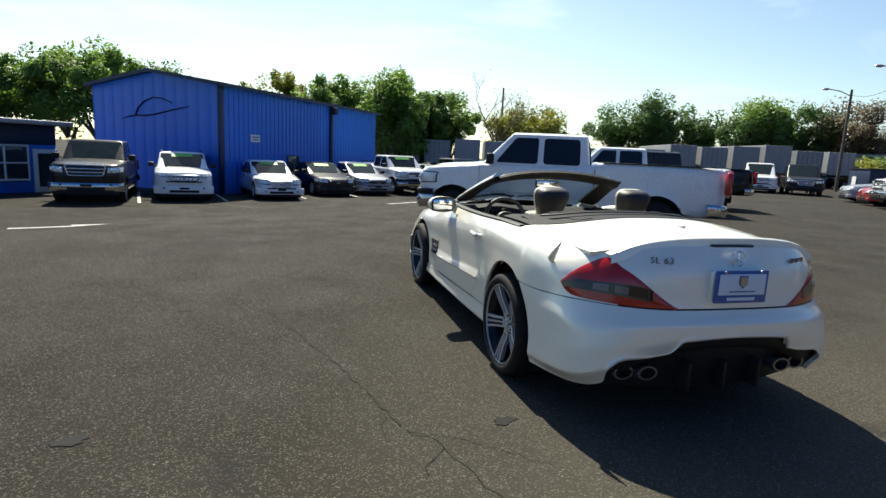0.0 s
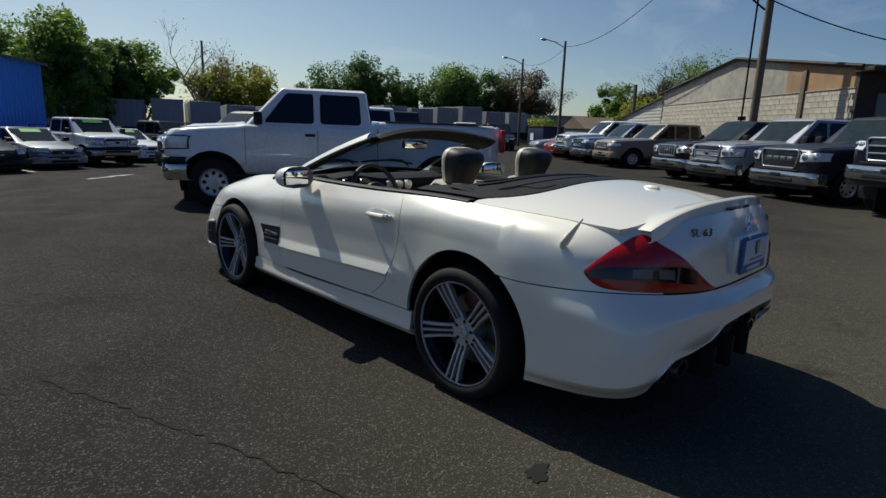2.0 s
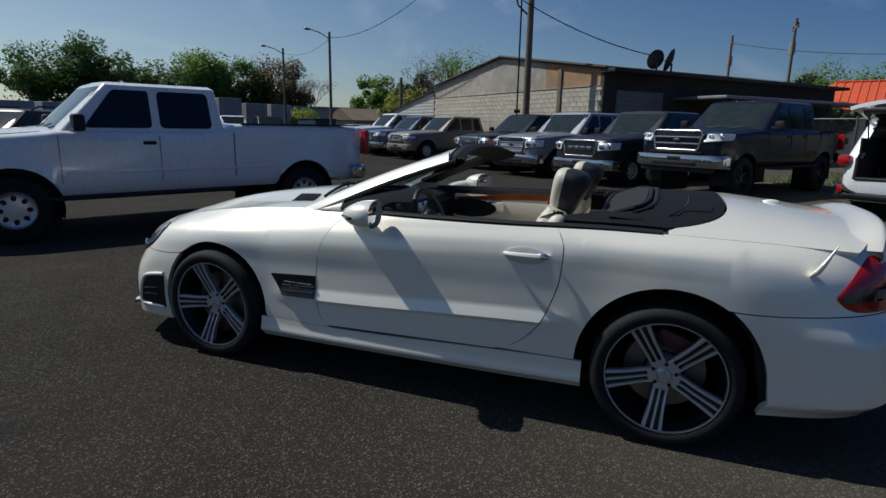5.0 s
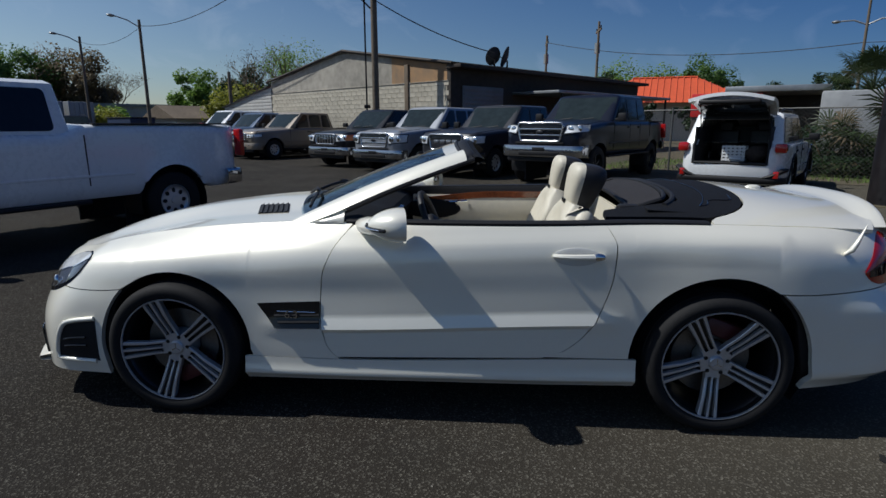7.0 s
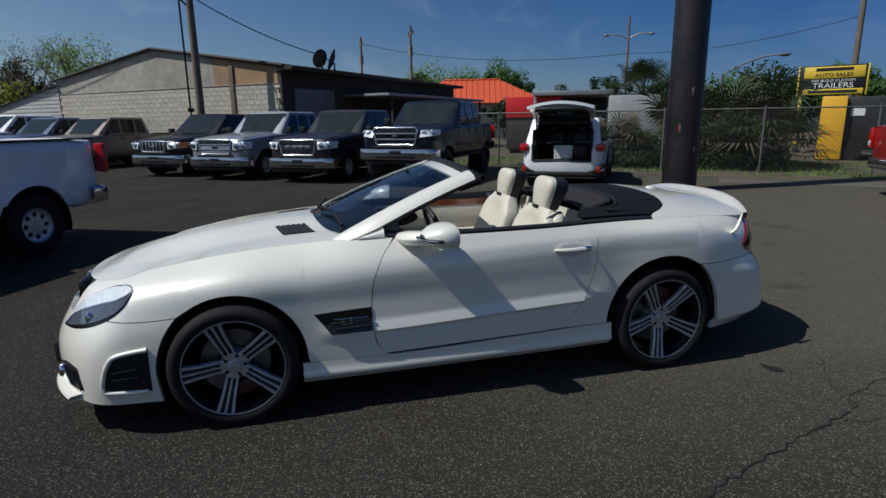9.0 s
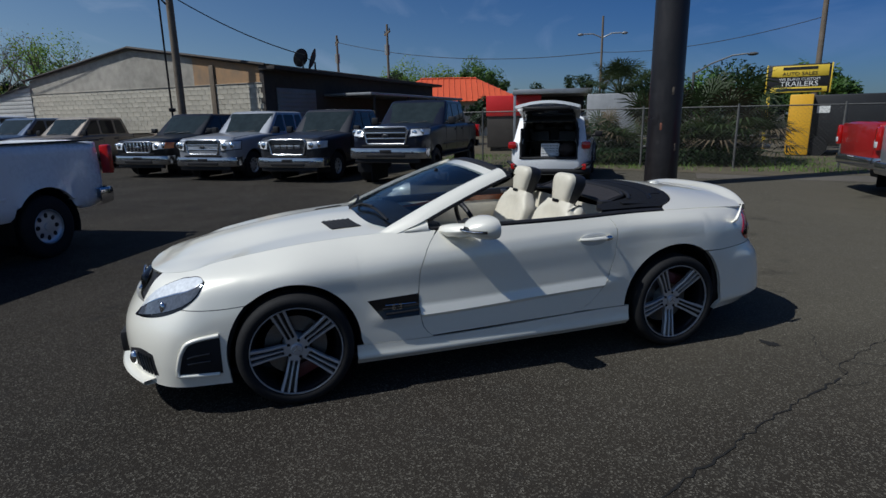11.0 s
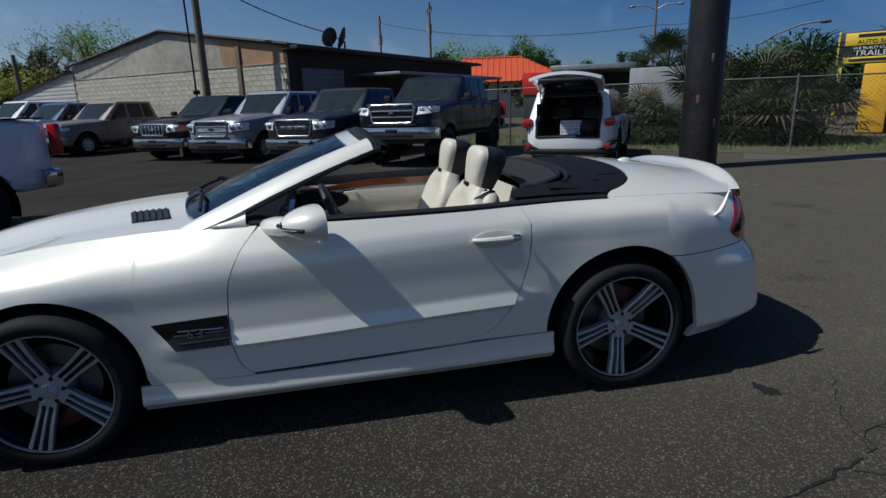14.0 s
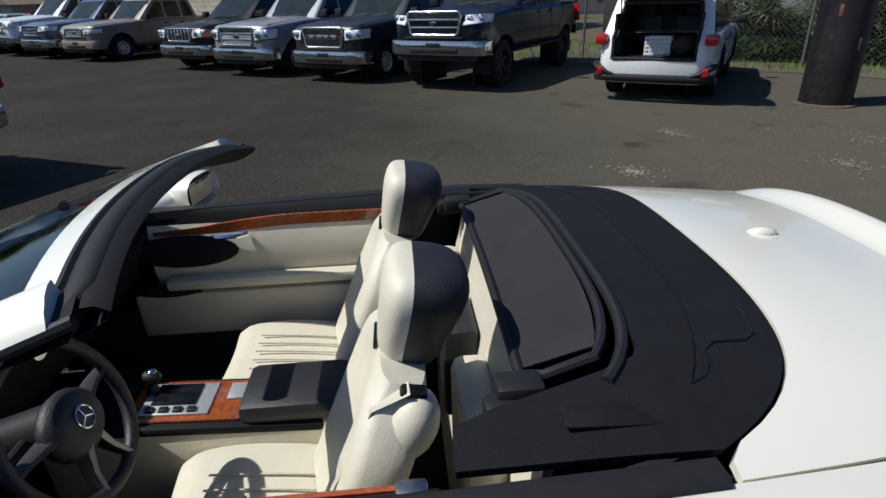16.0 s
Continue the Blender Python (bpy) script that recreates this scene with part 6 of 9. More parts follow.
    rooftop3 = [(0, lerp(y, (top_f + top_r) / 2, 0.10), rz + 0.004) for x, y, z in prof[-1]]
    g = Geo().grid([list(reversed(q)) for q in prof + [rooftop, rooftop2, rooftop3]]).mirror_x()
    if cut:
        g.carve(*cut)
    part("cab", g, paint, v, "", 38)

    def pane(nm, corner, off, lab="", material=CAR_GLASS):
        """corner: four points, low-front, low-rear, top-rear, top-front."""
        a, b, c, d = [Vector(q) for q in corner]
        nrm = (b - a).cross(d - a).normalized()
        if nrm.dot((a + b + c + d) / 4 - Vector((0, (base_f + base_r) / 2, belt))) < 0:
            nrm = -nrm
        ru, rv = min(0.06 / max((b - a).length, 0.1), 0.45), min(0.06 / max((d - a).length, 0.1), 0.45)
        ring = []
        for cu, cv, a0_ in ((1 - ru, rv, -90), (1 - ru, 1 - rv, 0), (ru, 1 - rv, 90), (ru, rv, 180)):
            for e in steps(0, 90, 4):
                uu, vv = cu + ru * math.cos(radians(a0_ + e)), cv + rv * math.sin(radians(a0_ + e))
                ring.append(a.lerp(b, uu).lerp(d.lerp(c, uu), vv))
        k_ = len(ring)
        g_ = Geo()
        g_.v = [tuple(q + nrm * off) for q in ring] + [tuple(q - nrm * 0.01) for q in ring]
        g_.f = [tuple(range(k_))] + [(j, j + k_, (j + 1) % k_ + k_, (j + 1) % k_) for j in range(k_)]
        return part(nm, g_, material, v, lab, 0)

    k0, k1 = 0.10, 0.96
    wsx0, wsx1 = lerp(bw, rwid, k0) - 0.045, lerp(bw, rwid, k1) - 0.05
    f0, f1 = lerp(base_f, top_f, k0 * 0.5), lerp(base_f, top_f, k1)
    z0, z1 = lerp(belt - 0.02, rz - 0.05, k0 * 0.5), lerp(belt - 0.02, rz - 0.05, k1)
    gw = [[(x, lerp(f0, f1, k) - 0.10 * (1 - k * 0.4) * (abs(x) / bw) ** 4 * 0.8 + 0.010, lerp(z0, z1, k) + 0.006) for x in steps(-lerp(wsx0, wsx1, k), lerp(wsx0, wsx1, k), 12)] for k in steps(0, 1, 4)]
    wsob = part("windscreen", Geo().shell(gw, 0.008), CAR_GLASS, v, "", 60)
    if sticker:
        q = Geo().grid([[(x, y + 0.010, z + 0.010) for x, y, z in gw[3][3:10]], [(x, y + 0.012, z + 0.012) for x, y, z in gw[4][3:10]]])
        part("window_sticker", q, GREEN_TINT, wsob, "green price strip on the windscreen")
    for wip in (-0.3, 0.25):
        part("wiper", Geo().tube([(wip * hw + 0.30, f0 + 0.02, z0 + 0.02), (wip * hw - 0.15, f0 - 0.02, z0 + 0.07)], 0.010, 5), PLASTIC, v)
    r0, r1 = lerp(base_r, top_r, 0.12), lerp(base_r, top_r, 0.85)
    zz0, zz1 = lerp(belt, rz - 0.05, 0.12), lerp(belt, rz - 0.05, 0.85)
    if not tilt_open:
        pane("rear_window", [(bw - 0.2, r0, zz0), (-bw + 0.2, r0, zz0), (-rwid + 0.15, r1, zz1), (rwid - 0.15, r1, zz1)], 0.012, material=DARK_GLASS)
    for s in (-1, 1):
        a0, a1 = 0.07, 0.90
        edges = [base_f - 0.30] + list(windows) + [base_r + 0.16]
        tops = [top_f - 0.10] + list(windows) + [top_r + 0.10]
        for i in range(len(edges) - 1):
            lf, lr, tf, tr = edges[i] - (0.05 if i else 0), edges[i + 1] + 0.05, tops[i] - (0.05 if i else 0), tops[i + 1] + 0.05
            p = [(s * lerp(bw, rwid, a0), lf, lerp(belt, rz - 0.05, a0)), (s * lerp(bw, rwid, a0), lr, lerp(belt, rz - 0.05, a0)), (s * lerp(bw, rwid, a1), tr, lerp(belt, rz - 0.05, a1)), (s * lerp(bw, rwid, a1), tf, lerp(belt, rz - 0.05, a1))]
            pane("side_window", p, 0.008, material=DARK_GLASS)
        # door joints and handles
        for i, y in enumerate([base_f - 0.02] + list(windows)):
            part("door_joint", Geo().box((s * (hw - 0.006), y, lerp(zb, belt, 0.56)), (0.016, 0.006, (belt - zb) * 0.74)), PLASTIC, v)
            if i < len(windows):
                hy = list(windows)[i] + 0.12
                part("door_handle", Geo().box((s * (hw + 0.004), hy, belt - 0.14), (0.03, 0.16, 0.045), 0.012), PLASTIC if not trim else trim, v)
        mm = Matrix.Translation((s * (hw + 0.10), base_f - 0.22, belt + 0.10))
        mir = part("door_mirror", Geo().box((0, 0, 0), (0.20, 0.13, 0.20 if bed else 0.15), 0.035, mm), PLASTIC if not trim else trim, v)
        part("mirror_arm", Geo().box((s * (hw - 0.02), base_f - 0.22, belt + 0.05), (0.12, 0.06, 0.05), 0.015), PLASTIC, mir)
        # side rub strip and lamps
        part("rub_strip", Geo().box((s * (hw + 0.001), 0.0, lerp(zb, belt, 0.36)), (0.016, wb - 2 * archr - 0.1, 0.035), 0.006), paint, v)
        if bed:
            part("running_board", Geo().box((s * (hw - 0.06), lerp(ws[0], rw, 0.45), zb - 0.03), (0.16, ws[0] - rw + 0.3, 0.05), 0.02), PLASTIC, v)
        x_c = hw * 0.95

        def nose(q, z):
            """On the front corner: q 0 beside the grille, 1 on the wing."""
            he = half - 0.10 * smoothstep(hood[0] - 0.16, hood[0], z)
            xx = lerp(grille_w / 2 + 0.035, x_c, min(q / 0.75, 1))
            if q <= 0.75:
                return xx, yc + he * (1 - (xx / hw) ** round_p) ** (1 / round_p)
            y0_ = yc + he * (1 - (x_c / hw) ** round_p) ** (1 / round_p)
            yy = y0_ - 0.11 * (q - 0.75) / 0.25
            return hw * (1 - ((yy - yc) / he) ** round_p) ** (1 / round_p), yy

        def lamp_face(q0, q1, k0, k1, out):
            rows_h = []
            for k in steps(k0, k1, 4):
                line = []
                for q in steps(q0, q1, 12):
                    zz = lerp(hl[0] + 0.05 * q, hl[1] + 0.02 * q - 0.02 * max(q - 0.8, 0) / 0.2, k)
                    xx, yy = nose(q, zz)
                    line.append((s * (xx + out * (0.35 + 0.65 * (q > 0.75))), yy + out * (q <= 0.75), zz))
                rows_h.append(line)
            return [list(reversed(q)) if s < 0 else q for q in rows_h]

        lamp = part("headlight", Geo().shell(lamp_face(0, 1, 0, 1, 0.012), 0.05), LAMP_DARK, v, "", 60)
        part("lamp_lens", Geo().shell(lamp_face(0.05, 0.62 if headlamp is LAMP_AMBER else 0.93, 0.10, 0.90, 0.016), 0.006), LAMP_CLEAR, lamp, "", 60)
        if headlamp is LAMP_AMBER:
            part("turn_lens", Geo().shell(lamp_face(0.62, 0.97, 0.10, 0.90, 0.016), 0.006), LAMP_AMBER, lamp, "amber turn lens", 60)
        for q in (0.25, 0.58):
            xx, yy = nose(q, lerp(*hl, 0.5))
            part("lamp_bulb", Geo().ball((s * xx, yy + 0.012, lerp(hl[0] + 0.05 * q, hl[1] + 0.02 * q, 0.5)), 0.33 * (hl[1] - hl[0]), 8, (1, 0.25, 1)), CHROME, lamp, "", 60)
        # tail lamps
        if tails == "corner":
            tl = part("tail_light", Geo().box((s * (hw - 0.075), yR + 0.03, deck - 0.26), (0.15, 0.09, 0.40), 0.03), LAMP_RED, v, "red corner tail light")
            part("tail_lens", Geo().box((s * (hw - 0.075), yR - 0.012, deck - 0.36), (0.11, 0.012, 0.10), 0.004), LAMP_CLEAR, tl)
        else:
            part("tail_light", Geo().box((s * (hw - 0.095), yR + 0.10, belt - 0.06), (0.20, 0.20, 0.17), 0.045), LAMP_RED, v, "red wrap-round tail light")
    # front: grille and bumper
    gz0, gz1 = grille_z
    gy = yF - 0.02
    frame_m = CHROME_DULL if grille not in ("black", "letters") else GLOSSBLACK
    gm = part("grille", Geo().box((0, gy - 0.03, (gz0 + gz1) / 2), (grille_w, 0.07, gz1 - gz0), 0.03), GLOSSBLACK, v, "front grille", 40)
    ring_pts = []
    rc_ = 0.07
    for cx, cz, a0_ in ((1, 0, -90), (1, 1, 0), (-1, 1, 90), (-1, 0, 180)):
        for e in steps(0, 90, 4):
            wz = (grille_w / 2 - (0.05 if cz == 0 else 0.0)) - rc_
            ring_pts.append((cx * wz + rc_ * math.cos(radians(a0_ + e)), gy + 0.012, (gz0 + rc_ if cz == 0 else gz1 - rc_) + rc_ * math.sin(radians(a0_ + e))))
    ring_frame = Geo().tube(ring_pts + ring_pts[:2], 0.026, 8, caps=False)
    if grille in ("bars", "chrome", "vertical"):
        part("grille_frame", ring_frame, GRILLE_CHROME, gm, "", 50)
        if grille == "vertical":
            for x in steps(-grille_w / 2 + 0.1, grille_w / 2 - 0.1, 6):
                part("grille_slat", Geo().box((x, gy + 0.012, (gz0 + gz1) / 2), (0.05, 0.02, gz1 - gz0 - 0.05), 0.008), GRILLE_CHROME, gm)
        else:
            for k in ((0.33, 0.66) if grille == "bars" else (0.2, 0.4, 0.6, 0.8)):
                part("grille_slat", Geo().box((0, gy + 0.012, lerp(gz0, gz1, k)), (grille_w - 0.05, 0.03, 0.040), 0.012), GRILLE_CHROME, gm)
        part("grille_badge", Geo().ball((0, gy + 0.03, (gz0 + gz1) / 2), 0.07, 8, (1.35, 0.25, 0.6)), CHROME_DULL if grille != "bars" else GREY_PAINT, gm)
    elif grille == "letters":
        part("grille_frame", ring_frame, GRILLE_CHROME, gm, "", 50)
        for k in steps(0.15, 0.85, 5):
            part("grille_slat", Geo().box((0, gy + 0.006, lerp(gz0, gz1, k)), (grille_w - 0.06, 0.012, 0.012)), PLASTIC, gm)
        for i, x in enumerate(steps(-0.30, 0.30, 3)):
            part("badge_shape", Geo().box((x, gy + 0.016, lerp(gz0, gz1, 0.52)), (0.15, 0.014, 0.105), 0.02).box((x, gy + 0.022, lerp(gz0, gz1, 0.52)), (0.08, 0.014, 0.035), 0.01), STEEL, gm)
    else:
        for k in (0.3, 0.6):
            part("grille_slat", Geo().box((0, gy + 0.008, lerp(gz0, gz1, k)), (grille_w - 0.06, 0.014, 0.016)), PLASTIC, gm)
        part("grille_badge", Geo().ball((0, gy + 0.02, (gz0 + gz1) / 2), 0.055, 8, (1.3, 0.25, 0.7)), GRILLE_CHROME, gm)
    bmat = bumper or (CHROME_DULL if chrome_bumper else paint)
    def bumper_rows(ye, sgn, zlo, zhi, out):
        rows_b = []
        for z, o in ((zlo, -0.03), (zlo + 0.012, out * 0.7), (zlo + 0.05, out), (lerp(zlo, zhi, 0.55), out + 0.004), (zhi - 0.035, out), (zhi - 0.008, out * 0.75), (zhi, -0.03)):
            line = []
            for a in steps(-1, 1, 34):
                e = abs(a) ** 1.0
                x_ = (hw + 0.004) * math.copysign(min(e / 0.90, 1.0) ** 0.96, a) + math.copysign(o * 0.3, a) * (e > 0.9)
                back = 0.05 * (x_ / hw) ** 2 + 0.09 * smoothstep(0.72, 0.92, e) + 0.26 * max(e - 0.9, 0) / 0.1
                line.append((x_, ye + sgn * (o - back), z))
            rows_b.append(line)
        return rows_b
    fb = part("front_bumper", Geo().grid(bumper_rows(yF, 1, zb - (0.10 if pad else 0.02), gz0 - 0.14 if pad else min(gz0 - 0.03, zb + 0.25), 0.05)), bmat, v, "front bumper", 50)
    if pad:
        part("bumper_top_pad", Geo().grid(bumper_rows(yF, 1, gz0 - 0.145, gz0 - 0.03, 0.058)), PLASTIC, fb, "black top pad", 50)
    part("bumper_intake", Geo().box((0, yF + 0.025, zb + 0.07), (W * 0.50, 0.07, 0.09), 0.02), PLASTIC, fb)
    part("valance", Geo().box((0, yF - 0.08, zb - 0.06), (W * 0.84, 0.12, 0.12), 0.03), PLASTIC, fb)
    part("bumper_pad", Geo().box((0, yF + 0.022, gz0 - 0.045), (W * 0.60, 0.05, 0.045), 0.012), PLASTIC, fb)
    part("plate_bar", Geo().box((0, yF + 0.058, zb + 0.17), (0.30, 0.012, 0.07), 0.004), PLASTIC, fb)
    for s in (-1, 1):
        part("fog_light", Geo().ball((s * hw * 0.66, yF + 0.010, lerp(zb, gz0, 0.40)), 0.055, 8, (1.1, 0.5, 0.8)), LAMP_DARK, fb)
    rb_ = part("rear_bumper", Geo().grid([list(reversed(q)) for q in bumper_rows(yR, -1, zb + 0.02, zb + (0.15 if tilt_open else 0.24), 0.06)]), bmat if not dark_low else PLASTIC, v, "rear bumper", 50)
    if not tilt_open:
        part("plate_bar", Geo().box((0, yR - 0.05, zb + 0.15 if bed else belt - 0.18), (0.30, 0.012, 0.14), 0.004), PALE_PLASTIC, rb_)
    if bed:
        part("tailgate", Geo().box((0, yR + 0.055, lerp(zb + 0.22, deck, 0.53)), (W * 0.78, 0.07, deck - zb - 0.30), 0.02), paint, v)
        for s in (-1, 1):
            part("bed_rail", Geo().box((s * (hw - 0.06), lerp(bed[0], bed[1], 0.5), deck + 0.008), (0.08, bed[0] - bed[1], 0.02), 0.006), PLASTIC, v)
            part("bed_joint", Geo().box((s * (hw - 0.004), rw - 0.05, lerp(zb, belt, 0.6)), (0.014, 0.012, (belt - zb) * 0.78)), PLASTIC, v)
    if rails:
        for s in (-1, 1):
            part("roof_rail", Geo().tube([(s * (rwid - 0.06), top_f - 0.25, rz - 0.01), (s * (rwid - 0.06), top_f - 0.45, rz + 0.05), (s * (rwid - 0.06), top_r + 0.35, rz + 0.05), (s * (rwid - 0.06), top_r + 0.15, rz - 0.01)], 0.02, 6), PLASTIC, v)
    tyre, rim, back, hub, spoke, nsp = wheel_meshes(r, tw, style)
    for s in (-1, 1):
        for c in (wb / 2, -wb / 2):
            w_ = part("wheel", rim, rimmat or ALLOY, v)
            w_.matrix_basis = Matrix.Translation((s * (hw - tw / 2 - 0.015), c, r)) @ Matrix.Rotation(0 if s > 0 else math.pi, 4, "Z")
            for nm, me, mt in (("tyre", tyre, RUBBER), ("wheel_disc", back, (rimmat or ALLOY) if style == "round" else PLASTIC), ("hub", hub, rimmat or ALLOY)):
                part(nm, me, mt, w_)
            for k in range(nsp):
                part("disc_hole" if style == "round" else "spoke", spoke, PLASTIC if style == "round" else rimmat or ALLOY, w_).matrix_basis = Matrix.Rotation(2 * math.pi * k / nsp, 4, "X")
    return v


def parked(x, y, heading, z=None):
    return Matrix.Translation((x, y, ground_z(x, y) if z is None else z)) @ Matrix.Rotation(radians(heading), 4, "Z")


TRUCK = dict(category="pickup truck")
# row of trucks in front of the block building
vehicle("pickup_truck", "lifted black crew-cab pickup truck with a chrome grille and mud tyres", parked(12.03, -2.82, 57), NAVY_PAINT, L=5.82, W=2.03, H=2.12, wb=3.70, fo=0.98, zb=0.68, hood=(1.34, 1.46), belt=1.46, deck=1.46, ws=(1.02, 0.40), roof=(0.30, -1.35), rw=-1.50, r=0.45, tw=0.31, bed=(-1.62, -2.85), style="mud", grille="bars", grille_z=(1.02, 1.42), grille_w=1.12, windows=(-0.05, -0.78), hl=(1.18, 1.38), group="parked pickup trucks", flare=False, rimmat=ALLOY_DARK, bumper=None, **TRUCK)
vehicle("pickup_truck", "dark grey pickup truck with a mesh grille and raised badge shapes", parked(13.79, -0.51, 57), GREY_PAINT, hood=(1.16, 1.26), H=1.93, wb=3.68, L=5.89, ws=(1.0, 0.40), roof=(0.30, -1.25), rw=-1.42, bed=(-1.55, -2.95), grille="letters", grille_z=(0.74, 1.13), grille_w=1.08, windows=(-0.08, -0.72), hl=(0.86, 1.10), group="parked pickup trucks", **TRUCK)
vehicle("pickup_truck", "silver grey pickup truck with a chrome three-bar grille", parked(15.37, 1.73, 57), SILVER_PAINT, hood=(1.16, 1.26), H=1.93, wb=3.68, L=5.89, ws=(1.0, 0.40), roof=(0.30, -1.25), rw=-1.42, bed=(-1.55, -2.95), grille="bars", grille_z=(0.74, 1.13), grille_w=1.10, windows=(-0.08, -0.72), hl=(0.82, 1.10), group="parked pickup trucks", **TRUCK)
vehicle("pickup_truck", "black sport utility truck with a chrome vertical grille and amber lamps", parked(17.04, 3.87, 57), BLACK_PAINT, hood=(1.10, 1.20), H=1.90, wb=3.2, L=5.3, fo=0.95, ws=(0.85, 0.20), roof=(0.10, -2.15), rw=-2.3, deck=1.22, grille="vertical", grille_z=(0.76, 1.07), grille_w=1.0, windows=(-0.25, -1.05), hl=(0.82, 1.06), headlamp=LAMP_AMBER, group="parked pickup trucks", tails="wrap", **TRUCK)
vehicle("pickup_truck", "tan metallic crew-cab pickup truck with chrome bumper", parked(20.9, 8.4, 57), TAN_PAINT, hood=(1.10, 1.20), belt=1.22, deck=1.22, H=1.88, wb=3.55, L=5.6, ws=(1.0, 0.36), roof=(0.28, -1.25), rw=-1.45, bed=(-1.55, -2.75), grille="bars", grille_z=(0.80, 1.02), grille_w=0.95, windows=(-0.08, -0.75), hl=(0.84, 1.00), group="parked pickup trucks", bumper=TAN_PAINT, **TRUCK)
vehicle("pickup_truck", "slate blue pickup truck with a chrome grille", parked(22.6, 10.7, 57), BLUE_PAINT, hood=(1.12, 1.22), H=1.90, ws=(1.0, 0.40), roof=(0.30, -1.25), rw=-1.42, bed=(-1.55, -2.85), grille="bars", windows=(-0.08, -0.72), group="parked pickup trucks", **TRUCK)
vehicle("pickup_truck", "tall white heavy-duty pickup truck", parked(24.3, 12.9, 57), WHITE, H=2.05, hood=(1.25, 1.36), belt=1.36, deck=1.36, zb=0.5, ws=(1.0, 0.40), roof=(0.30, -1.35), rw=-1.50, bed=(-1.62, -2.9), grille="bars", grille_z=(0.90, 1.22), windows=(-0.08, -0.78), hl=(1.0, 1.2), group="parked pickup trucks", **TRUCK)
vehicle("sedan", "dark red sedan parked beside the trucks", parked(25.6, 15.2, 57), RED_PAINT, L=4.7, W=1.8, H=1.45, wb=2.75, fo=0.9, zb=0.26, hood=(0.78, 0.94), belt=0.95, deck=1.02, ws=(0.80, 0.0), roof=(-0.1, -1.0), rw=-1.65, r=0.32, tw=0.21, grille="black", grille_z=(0.45, 0.62), grille_w=0.7, chrome_bumper=False, windows=(-0.35,), hl=(0.60, 0.75), tails="wrap", style="low", category="car", group="parked cars")
vehicle("sedan", "silver sedan at the end of the truck row", parked(27.2, 17.6, 57), SILVER_PAINT, L=4.6, W=1.78, H=1.45, wb=2.7, fo=0.9, zb=0.26, hood=(0.78, 0.94), belt=0.95, deck=1.02, ws=(0.80, 0.0), roof=(-0.1, -1.0), rw=-1.65, r=0.32, tw=0.21, grille="black", grille_z=(0.45, 0.62), grille_w=0.7, chrome_bumper=False, windows=(-0.35,), hl=(0.60, 0.75), tails="wrap", style="low", category="car", group="parked cars")
# pickups beside the convertible
WP = dict(pad=True, L=5.55, W=2.02, H=1.89, wb=3.645, fo=0.72, zb=0.52, hood=(1.17, 1.26), belt=1.28, deck=1.39, ws=(1.36, 0.84), roof=(0.80, -0.60), rw=-0.68, r=0.385, tw=0.25, bed=(-0.86, -2.83), windows=(0.24,), grille="bars", grille_z=(0.80, 1.10), hl=(0.84, 1.08), group="pickups parked side by side", arch=0.10, bumper=CHROME_DULL, **TRUCK)
vehicle("pickup_truck", "white extended-cab pickup truck with dark windows and alloy wheels", parked(2.70, 5.72, 64.3), WHITE, **WP)
vehicle("pickup_truck", "white pickup truck parked in the second row", parked(7.6, 11.3, 66), WHITE, **WP)
vehicle("pickup_truck", "black pickup truck parked in the second row", parked(10.2, 13.2, 66), BLACK_PAINT, **WP)
SUV = dict(L=4.95, W=1.95, H=1.76, wb=2.95, fo=0.95, zb=0.30, hood=(1.0, 1.10), belt=1.12, deck=1.14, ws=(0.95, 0.25), roof=(0.1, -1.9), rw=-2.25, r=0.37, tw=0.24, windows=(-0.2, -1.1), grille="chrome", grille_z=(0.62, 0.92), grille_w=0.9, hl=(0.78, 0.92), chrome_bumper=False, tails="wrap", category="sport utility car", rails=True)
vehicle("suv", "black family sport utility car with chrome grille", parked(4.2, 12.0, 110), BLACK_PAINT, **{**SUV, "H": 1.62, "hood": (0.93, 1.03), "belt": 1.04, "deck": 1.05})
# cars in front of the blue hall
hall = 196
vehicle("pickup_truck", "dark green-grey heavy pickup truck with a chrome grille", parked(-9.05, 17.4, 190), BLACK_PAINT, H=1.98, hood=(1.22, 1.3), belt=1.32, deck=1.32, ws=(1.0, 0.40), roof=(0.30, -1.35), rw=-1.50, bed=(-1.62, -2.85), grille="bars", grille_z=(0.88, 1.2), grille_w=1.05, windows=(-0.05, -0.78), hl=(0.95, 1.15), group="cars in front of the blue hall", **TRUCK)
vehicle("suv", "white compact sport utility car with slotted grille", parked(-6.55, 18.4, hall - 4), WHITE, **{**SUV, "L": 4.62, "W": 1.86, "H": 1.68, "wb": 2.70, "grille": "vertical", "grille_z": (0.74, 0.9), "grille_w": 1.0, "hl": (0.86, 0.94), "sticker": True, "group": "cars in front of the blue hall", "dark_low": True, "rw": -2.0, "roof": (0.1, -1.75)})
SEDAN = dict(L=4.75, W=1.80, H=1.46, wb=2.75, fo=0.92, zb=0.24, hood=(0.74, 0.92), belt=0.94, deck=1.02, ws=(0.85, 0.05), roof=(-0.05, -1.0), rw=-1.65, r=0.33, tw=0.22, grille="black", grille_z=(0.50, 0.70), grille_w=0.8, chrome_bumper=False, windows=(-0.35,), hl=(0.60, 0.78), tails="wrap", style="low", category="car", group="cars in front of the blue hall", round_p=6.0)
